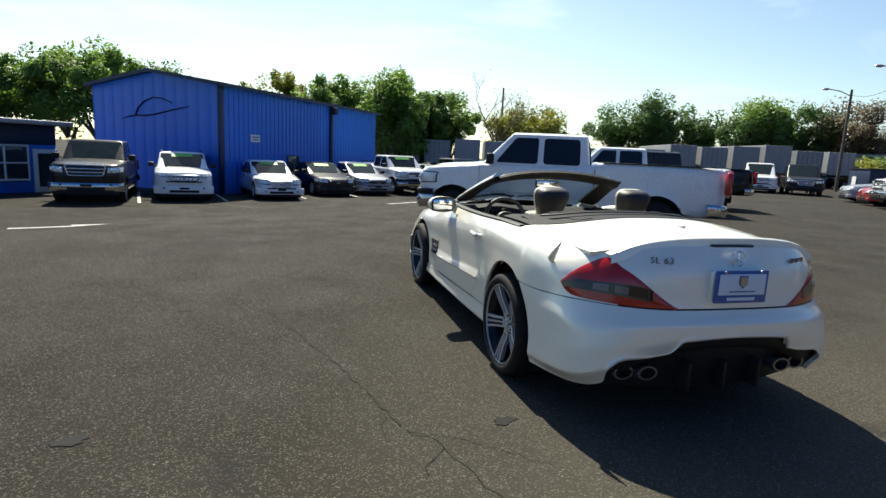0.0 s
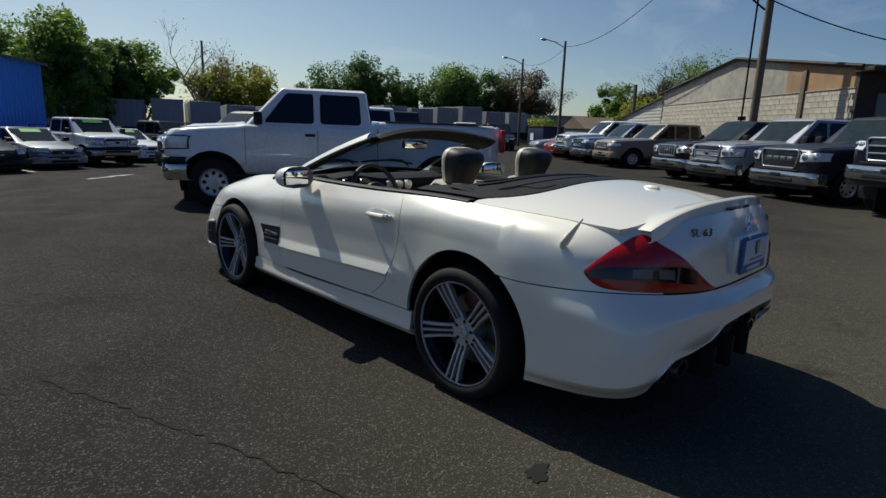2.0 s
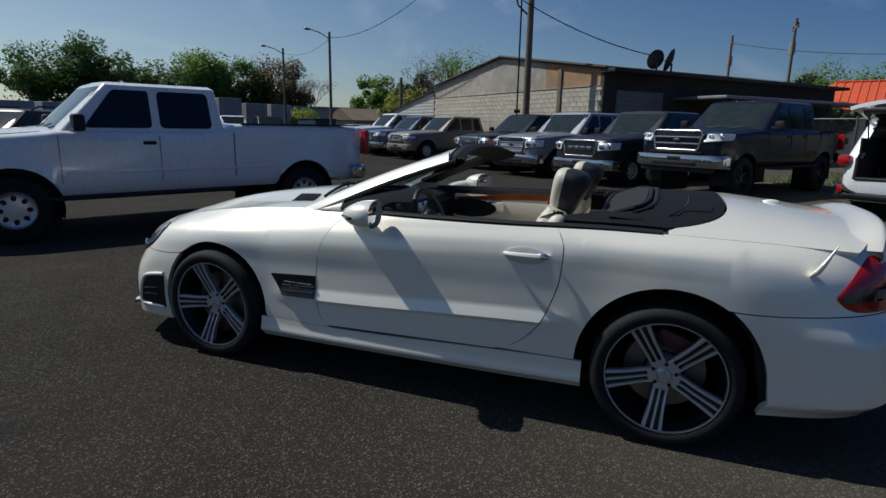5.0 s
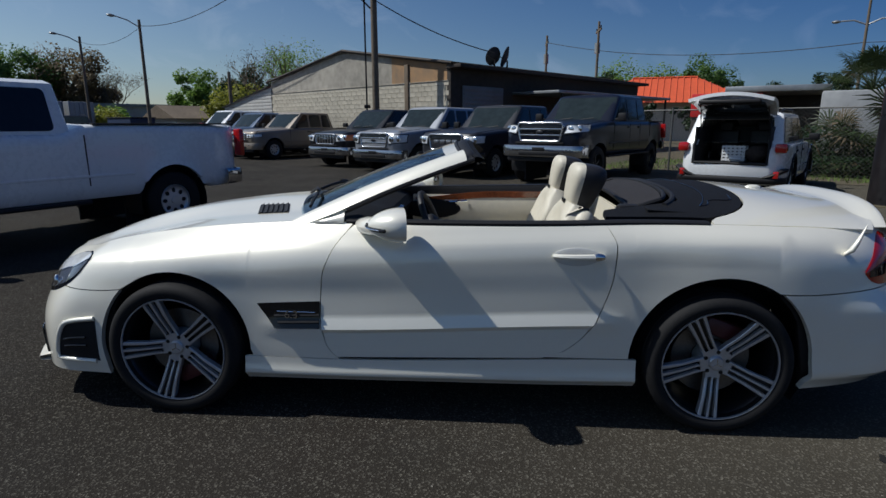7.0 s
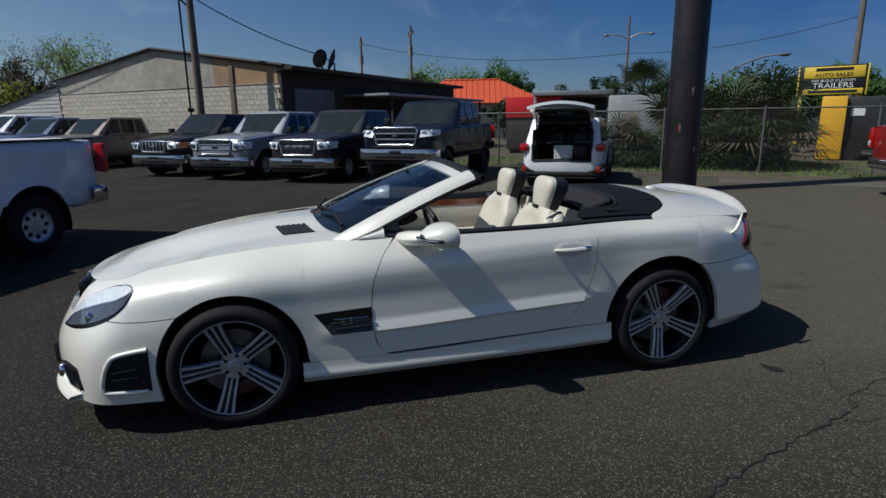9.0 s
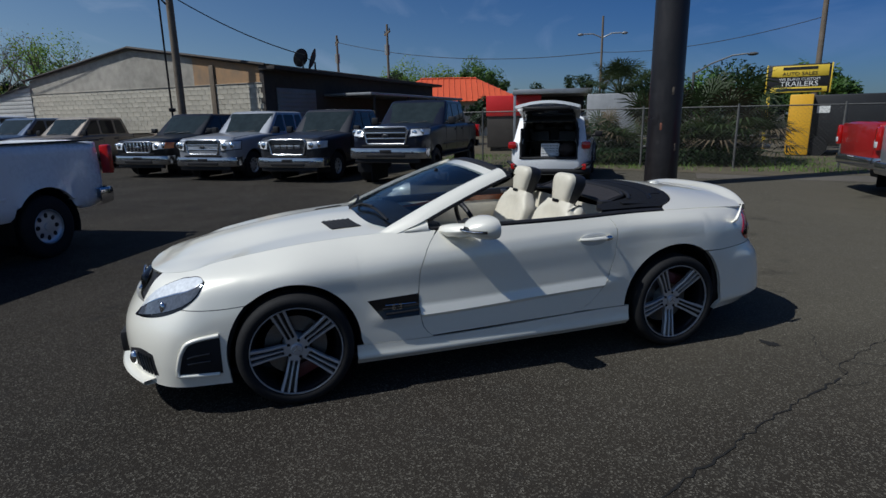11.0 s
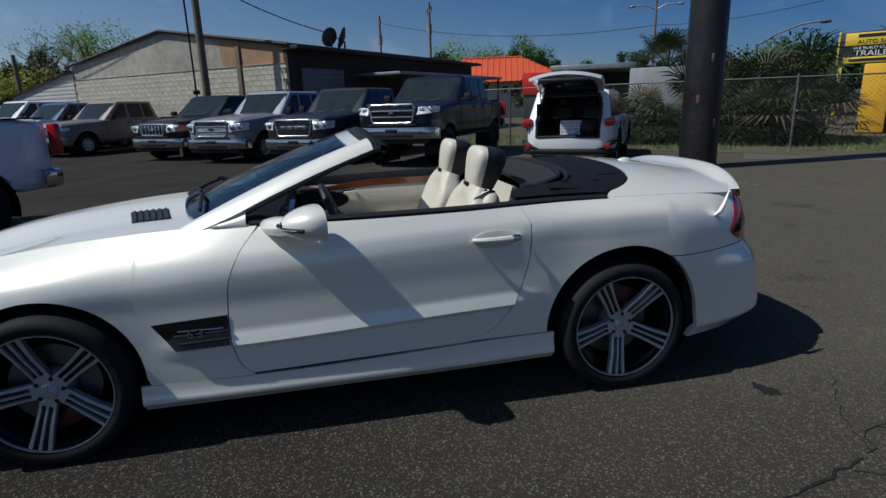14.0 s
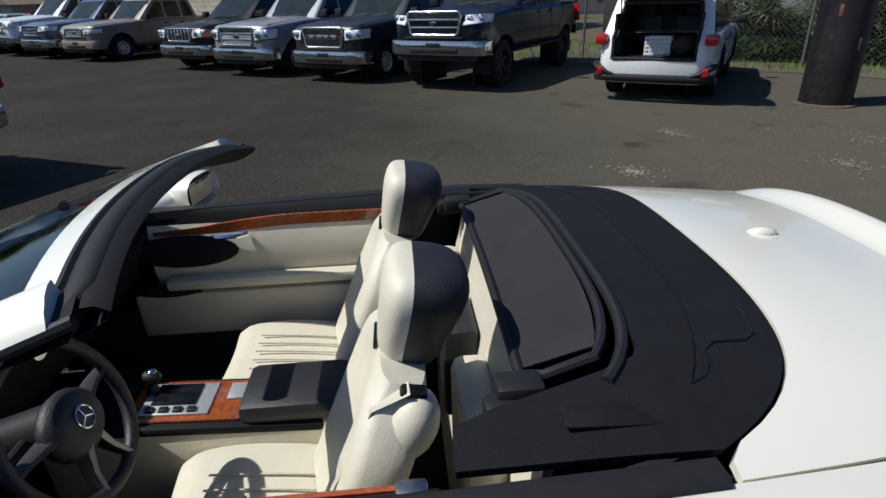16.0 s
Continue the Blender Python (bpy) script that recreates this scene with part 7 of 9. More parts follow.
vehicle("sedan", "silver white sedan with a split chrome grille", parked(-3.55, 19.9, hall), WHITE, **{**SEDAN, "sticker": True, "grille": "chrome"})
vehicle("sedan", "black sedan with a green windscreen strip", parked(-1.35, 22.3, hall + 2), BLACK_PAINT, **{**SEDAN, "sticker": True, "H": 1.42})
vehicle("sedan", "silver hatchback car with a green windscreen strip", parked(0.55, 23.6, hall + 2), SILVER_PAINT, **{**SEDAN, "sticker": True, "L": 4.5})
vehicle("pickup_truck", "white pickup truck with chrome grille", parked(2.5, 24.9, hall + 2), WHITE, **{**WP, "group": "cars in front of the blue hall", "sticker": True})
vehicle("sedan", "pale silver sedan at the end of the row", parked(4.6, 26.6, hall + 2), WHITE, **{**SEDAN, "sticker": True})
vehicle("suv", "black off-road car beside the trailers", parked(8.0, 31.0, hall), BLACK_PAINT, **{**SUV, "H": 1.85, "rails": False})
vehicle("suv", "white sport utility car far across the lot", parked(12.0, 34.0, hall), WHITE, **SUV)
vehicle("suv", "black large sport utility car far across the lot", parked(29.0, 25.0, 140), BLACK_PAINT, **{**SUV, "L": 5.2, "H": 1.9, "W": 2.0, "zb": 0.4})
vehicle("suv", "white van-like car far across the lot", parked(27.4, 26.8, 140), WHITE, **{**SUV, "L": 5.2, "H": 1.9})
# far side, by the road
vehicle("pickup_truck", "red pickup truck by the road", parked(2.9, -12.3, 147), RED_PAINT, **{**WP, "group": "parked pickup trucks"})
vehicle("pickup_truck", "silver grey pickup truck by the road", parked(0.9, -10.7, 147), SILVER_PAINT, **{**WP, "group": "parked pickup trucks"})


# white estate car with its tailgate up
EST = {**SUV, "L": 4.82, "W": 1.84, "H": 1.62, "wb": 2.745, "zb": 0.30, "hood": (0.92, 1.02), "belt": 1.03, "deck": 1.04, "ws": (0.95, 0.25), "roof": (0.1, -2.0), "rw": -2.36, "r": 0.36, "tilt_open": True, "cut": (0.62, 0.66, 1.52, -1.9), "dark_low": True, "flare": PLASTIC}
est = vehicle("estate_car", "white estate car with open tailgate and cargo inside", parked(9.74, -5.977, -123), WHITE, **EST)
yr = 2.745 / 2 + 0.95 - 4.82
part("cargo_floor", Geo().box((0, yr + 0.75, 0.68), (1.26, 1.3, 0.04), 0.01), PLASTIC, est)
part("cargo_wall", Geo().box((-0.64, yr + 0.75, 1.0), (0.03, 1.3, 0.7), 0.01).box((0.64, yr + 0.75, 1.0), (0.03, 1.3, 0.7), 0.01).box((0, yr + 1.4, 1.0), (1.3, 0.03, 0.7), 0.01).box((0, yr + 0.9, 1.50), (1.2, 1.1, 0.03), 0.01), CABIN_DARK, est)
part("opening_rim", Geo().tube([(-0.62, yr + 0.02, 0.68), (0.62, yr + 0.02, 0.68), (0.64, yr + 0.06, 1.0), (0.56, yr + 0.42, 1.52), (-0.56, yr + 0.42, 1.52), (-0.64, yr + 0.06, 1.0), (-0.62, yr + 0.02, 0.68)], 0.03, 8), PLASTIC, est)
for x in (-0.35, 0.35):
    part("rear_seat", Geo().box((x, yr + 1.32, 1.0), (0.5, 0.12, 0.56), 0.05).box((x, yr + 1.30, 1.36), (0.24, 0.09, 0.18), 0.04), BLACK_LEATHER, est)
HATCH = Matrix.Translation((0, yr + 0.47, 1.565)) @ Matrix.Rotation(radians(-15), 4, "X")
rows = [[(x * (1 + 0.07 * math.sin(math.pi * k * 0.6)), -1.02 * k + 0.10 * k * (x / 0.66) ** 2, 0.06 * math.sin(math.pi * k) + 0.06 - 0.09 * (x / 0.66) ** 2) for x in steps(-0.64, 0.64, 16)] for k in steps(0, 1, 12)]
q = Geo().shell([list(reversed(r_)) for r_ in rows], 0.06)
gate = part("tailgate", Geo().add(q.v, q.f, HATCH), WHITE, est, "raised white tailgate")
part("gate_lining", Geo().box((0, -0.45, -0.025), (1.10, 0.72, 0.05), 0.02, HATCH), DARK_GLASS, gate)
part("gate_lining", Geo().box((0, -0.92, -0.03), (1.0, 0.16, 0.06), 0.02, HATCH), PLASTIC, gate)
for s in (-1, 1):
    part("gas_strut", Geo().cyl((s * 0.60, yr + 0.30, 1.20), HATCH @ Vector((s * 0.56, -0.50, 0.0)), 0.012, n=8), PLASTIC, est)
    part("bumper_corner", Geo().tube([(s * 0.56, yr - 0.005, 0.43), (s * 0.70, yr + 0.005, 0.47), (s * 0.83, yr + 0.045, 0.54), (s * 0.895, yr + 0.16, 0.57), (s * 0.905, yr + 0.34, 0.57)], [0.030, 0.055, 0.085, 0.085, 0.06], 10, flat=0.55), PLASTIC, est, "", 50)
    part("reflector", Geo().box((s * 0.80, yr - 0.018, 0.50), (0.09, 0.03, 0.13), 0.012), LAMP_RED, est)
CR = parked(9.74, -5.977, -123)
CRATE = mat("white_crate_plastic", (0.8, 0.8, 0.8), 0.5, var=0.05)
crate = thing("crate", "white plastic slatted crate in the car boot", "crate", CR @ Matrix.Translation((0.0, yr + 0.50, 0.70)))
for z in steps(0.03, 0.27, 4):
    for o, size in (((0, -0.14), (0.38, 0.012, 0.03)), ((0, 0.14), (0.38, 0.012, 0.03)), ((-0.19, 0), (0.012, 0.28, 0.03)), ((0.19, 0), (0.012, 0.28, 0.03))):
        part("crate_bar", Geo().box((o[0], o[1], z), size), CRATE, crate)
for x in steps(-0.19, 0.19, 5):
    for y in (-0.14, 0.14):
        part("crate_post", Geo().box((x, y, 0.15), (0.02, 0.014, 0.29)), CRATE, crate)
part("crate_base", Geo().box((0, 0, 0.01), (0.38, 0.28, 0.015)), PALE_PLASTIC, crate)
BAG = mat("dark_bag_cloth", (0.05, 0.035, 0.03), 0.9, var=0.4, scale=8)
bagg = Geo().ball((0, 0, 0.15), 0.20, 10, (1.1, 0.8, 0.75))
bagg.v = [(x + 0.03 * noise.noise(Vector((x, y, z)) * 9), y + 0.03 * noise.noise(Vector((y, z, x)) * 9), max(z + 0.04 * noise.noise(Vector((z, x, y)) * 8), 0.0)) for x, y, z in bagg.v]
solid("bag", bagg, BAG, "dark crumpled bag beside the crate in the car boot", "bag", m=CR @ Matrix.Translation((0.38, yr + 0.48, 0.70)), smooth=60)

paper = Geo().ball((0, 0, 0.05), 0.085, 8, (1.25, 0.7, 0.6))
paper.v = [(x + 0.03 * noise.noise(Vector((x, y, z)) * 22), y + 0.02 * noise.noise(Vector((y, z, x)) * 22), max(z + 0.03 * noise.noise(Vector((z, x, y)) * 20), 0.0)) for x, y, z in paper.v]
solid("paper_bag", paper, CRATE, "crumpled white paper bag in front of the crate", "bag", m=CR @ Matrix.Translation((0.08, yr + 0.24, 0.70)), smooth=20)


# ---- buildings ----
BLUE_WALL = mat("blue_painted_metal", (0.006, 0.16, 0.66), 0.42, var=0.10, scale=1.2, rvar=0.1)
BLUE_DARK = mat("dark_blue_trim", (0.008, 0.02, 0.06), 0.5, var=0.15)
ROOF_METAL = mat("dull_roof_metal", (0.30, 0.31, 0.32), 0.5, 0.4, var=0.2, scale=1)
BLOCK = mat("painted_concrete_block", (0.46, 0.42, 0.34), 0.9, var=0.30, scale=1.3, bump=0.5, bscale=40, random_tint=0.10)
MORTAR = mat("block_mortar", (0.415, 0.38, 0.305), 0.95, var=0.2, scale=3, bump=0.4, bscale=60)
STUCCO = mat("stained_stucco", (0.46, 0.42, 0.355), 0.9, var=0.4, scale=0.9, second=(0.22, 0.205, 0.175), bump=0.3, bscale=40)
RUST = mat("rust_stained_stucco", (0.48, 0.27, 0.12), 0.9, var=0.4, scale=0.8, second=(0.24, 0.17, 0.11), bump=0.3, bscale=40)
SIDING = mat("white_siding", (0.50, 0.49, 0.46), 0.7, var=0.15, scale=2)
STRIP = mat("stained_brown_strip", (0.15, 0.115, 0.08), 0.85, var=0.3, scale=2)
# dark brown for eaves and posts; on the side wall it also holds painted shade
DARK_WALL = mat("dark_brown_and_shade", (0.045, 0.037, 0.031), 0.85, var=0.3, scale=1.5, bump=0.3)
SHUTTER = mat("grey_shutter", (0.22, 0.22, 0.22), 0.6, 0.3, var=0.15)
RED_ROOF = mat("orange_red_roof", (0.62, 0.10, 0.035), 0.5, var=0.10, scale=1.0)
PALE_WALL = mat("pale_wall", (0.5, 0.47, 0.42), 0.85, var=0.1)
POLE_WOOD = mat("weathered_pole_wood", (0.15, 0.12, 0.09), 0.9, var=0.35, scale=6, bump=0.5, bscale=60)
POLE_BLACK = mat("black_painted_steel", (0.014, 0.012, 0.013), 0.42, var=0.35, scale=4, rvar=0.15, bump=0.08)
GALV = mat("galvanised_steel", (0.36, 0.37, 0.38), 0.45, 0.7, var=0.2, scale=15)
WIRE = mat("black_cable", (0.015, 0.015, 0.016), 0.7)
TRAILER = mat("dirty_white_trailer", (0.34, 0.35, 0.36), 0.6, var=0.18, scale=1.4, rvar=0.15, random_tint=0.15)
SIGN_YELLOW = mat("yellow_sign", (0.72, 0.50, 0.04), 0.5, var=0.08)
SIGN_BLACK = mat("black_sign", (0.012, 0.012, 0.013), 0.5, var=0.2)
SIGN_WHITE = mat("white_lettering", (0.75, 0.75, 0.72), 0.5)
RED_METAL = mat("red_metal", (0.60, 0.02, 0.02), 0.45, var=0.1)
YELLOW_METAL = mat("yellow_metal", (0.75, 0.40, 0.02), 0.45, var=0.1)
WIN_GLASS = mat("window_glass", (0.03, 0.04, 0.05), 0.06, var=0.3, scale=2, spec=0.6)


def wall_frame(p, d):
    """Local axes on a wall: x along it, y into the building, z up."""
    d = Vector((d[0], d[1], 0)).normalized()
    n = Vector((-d.y, d.x, 0))
    return Matrix.Translation((p[0], p[1], 0)) @ Matrix(((d.x, n.x, 0, 0), (d.y, n.y, 0, 0), (0, 0, 1, 0), (0, 0, 0, 1)))


def ribbed(w, z0, z_top, pitch=0.30, depth=0.035):
    """A sheet-metal wall with upright ribs; z_top is a function of x."""
    xs, ys = [], []
    n = int(w / pitch)
    for i in range(n):
        for f, y in ((0.0, 0.0), (0.62, 0.0), (0.70, -depth), (0.92, -depth), (0.999, 0.0)):
            xs.append((i + f) * w / n)
            ys.append(y)
    g = Geo()
    return g.grid([[(x, y, z0) for x, y in zip(xs, ys)], [(x, y, z_top(x)) for x, y in zip(xs, ys)]])


def put(g, m):
    return Geo().add(g.v, g.f, m)


# blue metal hall
HZ0, HZ1, HRIDGE = -0.75, 3.85, 4.35
hallb = thing("blue_hall", "bright blue ribbed metal hall with a low roof", "building")
C = (-5.36, 19.71)
D1, D2 = (0.55, 0.835), (-0.80, 0.60)
L1, L2 = 13.8, 7.4
M2 = wall_frame(C, D2)
gable = lambda x: lerp(HZ1, HRIDGE, 1 - abs(x - L2 / 2) / (L2 / 2))
M1 = wall_frame(C, D1)
w1 = part("wall", put(ribbed(L1, HZ0, lambda x: HZ1), M1 @ Matrix.Diagonal((1, 1, 1, 1))), BLUE_WALL, hallb, "ribbed blue wall", 20)
w2 = part("wall", put(ribbed(L2, HZ0, gable, 0.6, 0.012), M2), BLUE_WALL, hallb, "ribbed blue gable wall", 20)
P = Vector(C)
d1, d2 = Vector(D1).normalized(), Vector(D2).normalized()
corners = [P, P + d1 * L1, P + d1 * L1 + d2 * L2, P + d2 * L2]
ov = 0.25
def roof_pt(a, b, z):
    q = P + d1 * a + d2 * b
    return (q.x, q.y, z)
rg = Geo().grid([[roof_pt(a, -ov, HZ1 - 0.02), roof_pt(a, L2 / 2, HRIDGE + 0.06), roof_pt(a, L2 + ov, HZ1 - 0.02)] for a in steps(-ov, L1 + ov, 10)])
rg.grid([[roof_pt(a, -ov, HZ1 - 0.14), roof_pt(a, L2 / 2, HRIDGE - 0.06), roof_pt(a, L2 + ov, HZ1 - 0.14)] for a in steps(-ov, L1 + ov, 10)])
for a in (-ov, L1 + ov):
    rg.grid([[roof_pt(a, -ov, HZ1 - 0.02), roof_pt(a, L2 / 2, HRIDGE + 0.06), roof_pt(a, L2 + ov, HZ1 - 0.02)], [roof_pt(a, -ov, HZ1 - 0.16), roof_pt(a, L2 / 2, HRIDGE - 0.08), roof_pt(a, L2 + ov, HZ1 - 0.16)]])
for b in (-ov, L2 + ov):
    rg.grid([[roof_pt(a, b, HZ1 - 0.02) for a in (-ov, L1 + ov)], [roof_pt(a, b, HZ1 - 0.16) for a in (-ov, L1 + ov)]])
part("roof", rg, BLUE_DARK, hallb, "dark low-pitched roof", 20)
part("back_wall", Geo().grid([[(corners[1].x, corners[1].y, z), (corners[2].x, corners[2].y, z), (corners[3].x, corners[3].y, z)] for z in (HZ0, HZ1)]), BLUE_WALL, hallb)
part("corner_trim", Geo().box((0.0, -0.03, (HZ0 + HZ1) / 2), (0.26, 0.10, HZ1 - HZ0), 0.01, M1), BLUE_DARK, hallb)
part("downpipe", Geo().box((8.4, -0.08, 1.6), (0.22, 0.14, 4.5), 0.02, M1), BLUE_DARK, hallb)
part("wall_light", Geo().box((8.4, -0.22, 3.45), (0.34, 0.34, 0.34), 0.05, M1), PLASTIC, hallb)
for mm, x, z in ((M1, 2.1, 1.75), (M2, 4.15, 1.47)):
    pl_ = part("sign_plate", Geo().box((x, -0.05, z), (0.62, 0.02, 0.32), 0.004, mm), SIGN_WHITE, hallb, "small white notice plate")
    part("lettering_bar", Geo().box((x, -0.064, z + 0.05), (0.48, 0.006, 0.05), 0, mm).box((x, -0.064, z - 0.06), (0.40, 0.006, 0.04), 0, mm), PLATE_BLUE, pl_)
for mm, x, z, w, h in ((M1, 4.9, 0.55, 0.9, 1.0), (M2, 4.05, 0.15, 0.62, 1.5), (M2, 6.05, 0.3, 0.5, 1.2)):
    wn_ = part("window", Geo().box((x, -0.045, z), (w, 0.05, h), 0.01, mm), WIN_GLASS, hallb)
    part("window_frame", Geo().tube([mm @ Vector((x + sx * w / 2, -0.06, z + sz * h / 2)) for sx, sz in ((-1, -1), (1, -1), (1, 1), (-1, 1), (-1, -1))], 0.035, 4), BLUE_DARK, wn_)
part("hand_rail", Geo().tube([M1 @ Vector((x, -0.7, z)) for x, z in ((10.8, -0.6), (10.8, 0.9), (13.6, 0.9), (13.6, -0.6))], 0.03, 6), WIRE, hallb)
arc = [(5.9, 2.25), (5.3, 2.42), (4.7, 2.50), (4.1, 2.50), (3.5, 2.57), (2.7, 2.72), (2.0, 2.84), (1.45, 2.92)]
part("wall_emblem", put(Geo().tube([(x, 0, z) for x, z in arc], [0.02, 0.09, 0.13, 0.13, 0.12, 0.11, 0.09, 0.03], 8, flat=0.3), M2 @ Matrix.Translation((0, -0.04, 0))), BLUE_DARK, hallb, "dark swooping line emblem on the wall")
part("wall_emblem", put(Geo().tube([(x, 0, z) for x, z in [(4.72, 2.52), (4.55, 2.82), (4.2, 3.08), (3.65, 3.25), (3.1, 3.20), (2.65, 3.05), (2.5, 2.98)]], [0.10, 0.11, 0.11, 0.11, 0.10, 0.08, 0.03], 8, flat=0.3), M2 @ Matrix.Translation((0, -0.04, 0))), BLUE_DARK, hallb)

# low blue office beside it
office = thing("blue_office", "low blue office building with white-framed windows", "building")
OC = (-11.05, 19.3)
MO = wall_frame((OC[0] - 0.60 * 12, OC[1] - 0.80 * 12), (0.60, 0.80))
part("wall", Geo().box((6, 3, 0.1), (12, 6, 2.0), 0.02, MO), BLUE_WALL, office)
part("upper_wall", Geo().box((6, 3, 1.45), (12.02, 6.02, 0.72), 0.02, MO), BLUE_DARK, office)
part("roof", Geo().box((6, 2.8, 1.88), (12.5, 7.0, 0.16), 0.03, MO), ROOF_METAL, office)
for x in (10.2, 8.2, 6.2, 4.2):
    wn_ = part("window", Geo().box((x, -0.02, 0.45), (1.5, 0.06, 1.15), 0.01, MO), WIN_GLASS, office)
    part("window_frame", Geo().tube([MO @ Vector((x + sx * 0.78, -0.06, 0.45 + sz * 0.6)) for sx, sz in ((-1, -1), (1, -1), (1, 1), (-1, 1), (-1, -1))], 0.05, 4).tube([MO @ Vector((x, -0.06, -0.15)), MO @ Vector((x, -0.06, 1.05))], 0.04, 4).tube([MO @ Vector((x - 0.75, -0.06, 0.45)), MO @ Vector((x + 0.75, -0.06, 0.45))], 0.03, 4), SIGN_WHITE, wn_)
dr = part("door", Geo().box((11.6, -0.03, -0.05), (0.9, 0.06, 2.0), 0.01, MO), SIGN_WHITE, office, "white glazed door")
part("door_glass", Geo().box((11.6, -0.07, 0.2), (0.6, 0.02, 1.2), 0, MO), WIN_GLASS, dr)

# block building behind the truck row
gb = thing("block_building", "old beige concrete block building with a stained stucco gable", "building")
GC = (20.11, 1.60)
GD = (0.645, 0.765)
MG = wall_frame(GC, GD)
if (MG @ Vector((5, 1, 0)) - Vector((0, 0, 0))).length < (MG @ Vector((5, -1, 0))).length:
    MG = MG @ Matrix.Diagonal((1, -1, 1, 1))
GL, GE, GA = 14.6, 3.75, 4.78
gtop = lambda x: lerp(GE, GA, 1 - abs(x - 7.2) / (7.2 if x < 7.2 else 7.4))
part("wall", Geo().box((GL / 2, 0.16, 1.55), (GL, 0.28, 3.14), 0, MG), MORTAR, gb, "mortar bed of the block wall")
rows = [[(x, 0.01, 3.12) for x in steps(3.6, GL, 20)], [(x, 0.01, gtop(x)) for x in steps(3.6, GL, 20)]]
part("gable", put(Geo().grid(rows), MG), STUCCO, gb, "grey stained stucco gable", 20)
rows = [[(x, 0.01, 3.12) for x in steps(0, 3.6, 10)], [(x, 0.01, gtop(x)) for x in steps(0, 3.6, 10)]]
part("gable", put(Geo().grid(rows), MG), RUST, gb, "rust-stained stucco gable end", 20)
part("band", Geo().box((GL / 2, -0.012, 3.12), (GL, 0.04, 0.035), 0.008, MG), STUCCO, gb)
part("pilaster", Geo().box((2.55, -0.035, 1.95), (0.24, 0.07, 3.9), 0.01, MG), STRIP, gb, "dark vertical strip on the wall")
part("roof_edge", put(Geo().tube([(-0.3, -0.12, gtop(0) + 0.02), (7.2, -0.12, GA + 0.08), (GL + 0.3, -0.12, gtop(GL) + 0.0)], 0.07, 4), MG), DARK_WALL, gb)
DEEP = 16.0
rows = [[(x, y, gtop(max(min(x, GL), 0)) + 0.06) for x in (-0.4, 7.2, GL + 0.3)] for y in (-0.15, DEEP)]
part("roof", put(Geo().grid(rows), MG), ROOF_METAL, gb, "low metal roof", 20)
# the shade on this side is in the wall's colour
part("side_wall", put(Geo().box((-0.0, DEEP / 2, 1.85), (0.2, DEEP, 3.7), 0), MG), DARK_WALL, gb, "side wall with its shade put into the dark colour")
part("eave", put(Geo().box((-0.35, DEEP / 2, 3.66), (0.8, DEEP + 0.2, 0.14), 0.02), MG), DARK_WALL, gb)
sh = part("shutter", put(Geo().box((-0.12, 2.0, 1.5), (0.06, 2.6, 2.9), 0.01), MG), SHUTTER, gb, "grey roller shutter")
for z in steps(0.3, 2.8, 14):
    part("slat", put(Geo().box((-0.16, 2.0, z), (0.03, 2.5, 0.14), 0.02), MG), SHUTTER, sh)
part("canopy", put(Geo().box((-1.3, 9.5, 2.75), (2.6, 11.0, 0.12), 0.02), MG), ROOF_METAL, gb, "flat metal canopy along the side")
for y in (4.4, 7.8, 11.2, 14.6):
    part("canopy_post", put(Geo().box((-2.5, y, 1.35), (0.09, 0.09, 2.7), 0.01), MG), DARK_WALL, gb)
part("lean_to", put(Geo().box((GL + 3.2, 1.5, 1.25), (6.4, 2.8, 2.5), 0), MG), SIDING, gb, "white boarded lean-to")
rows = [[(x, y, lerp(3.55, 2.45, (x - GL) / 6.6)) for x in (GL, GL + 6.6)] for y in (-0.2, 3.2)]
part("lean_to_gable", put(Geo().grid([[(GL, -0.0, 2.4), (GL + 6.4, 0.0, 2.4)], [(GL, 0.0, 3.5), (GL + 6.4, 0.0, 2.5)]]), MG), SIDING, gb)
for z in steps(1.0, 3.3, 12):
    xe = GL + 6.4 * min(1.0, (3.5 - z) / 1.0)
    part("board", put(Geo().box(((GL + xe) / 2, -0.02, z), (xe - GL, 0.03, 0.17), 0.008), MG), SIDING, gb)
part("lean_to_roof", put(Geo().grid(rows), MG), ROOF_METAL, gb)
# roof dishes
for x, y, rr, az_ in ((0.8, 4.7, 0.50, 62), (0.9, 3.9, 0.42, 100)):
    dish = thing("satellite_dish", "dark satellite dish on the block building's roof", "satellite dish", MG @ Matrix.Translation((x, y, 3.55)), group="roof dishes")
    part("mast", Geo().cyl((0, 0, -0.1), (0, 0, 0.75), 0.04), DARK_WALL, dish)
    q = Geo().lathe([(0.001, 0.0), (rr * 0.5, 0.03), (rr, 0.12), (rr, 0.14), (rr * 0.5, 0.05), (0.001, 0.02)], 24)
    part("reflector", put(q, Matrix.Translation((0, 0, 0.85)) @ Matrix.Rotation(radians(az_), 4, "Z") @ Matrix.Rotation(radians(70), 4, "X")), WIRE, dish)
    part("feed_arm", Geo().cyl((0, 0, 0.7), (0.1, -rr * 0.9, 0.9), 0.02), DARK_WALL, dish)

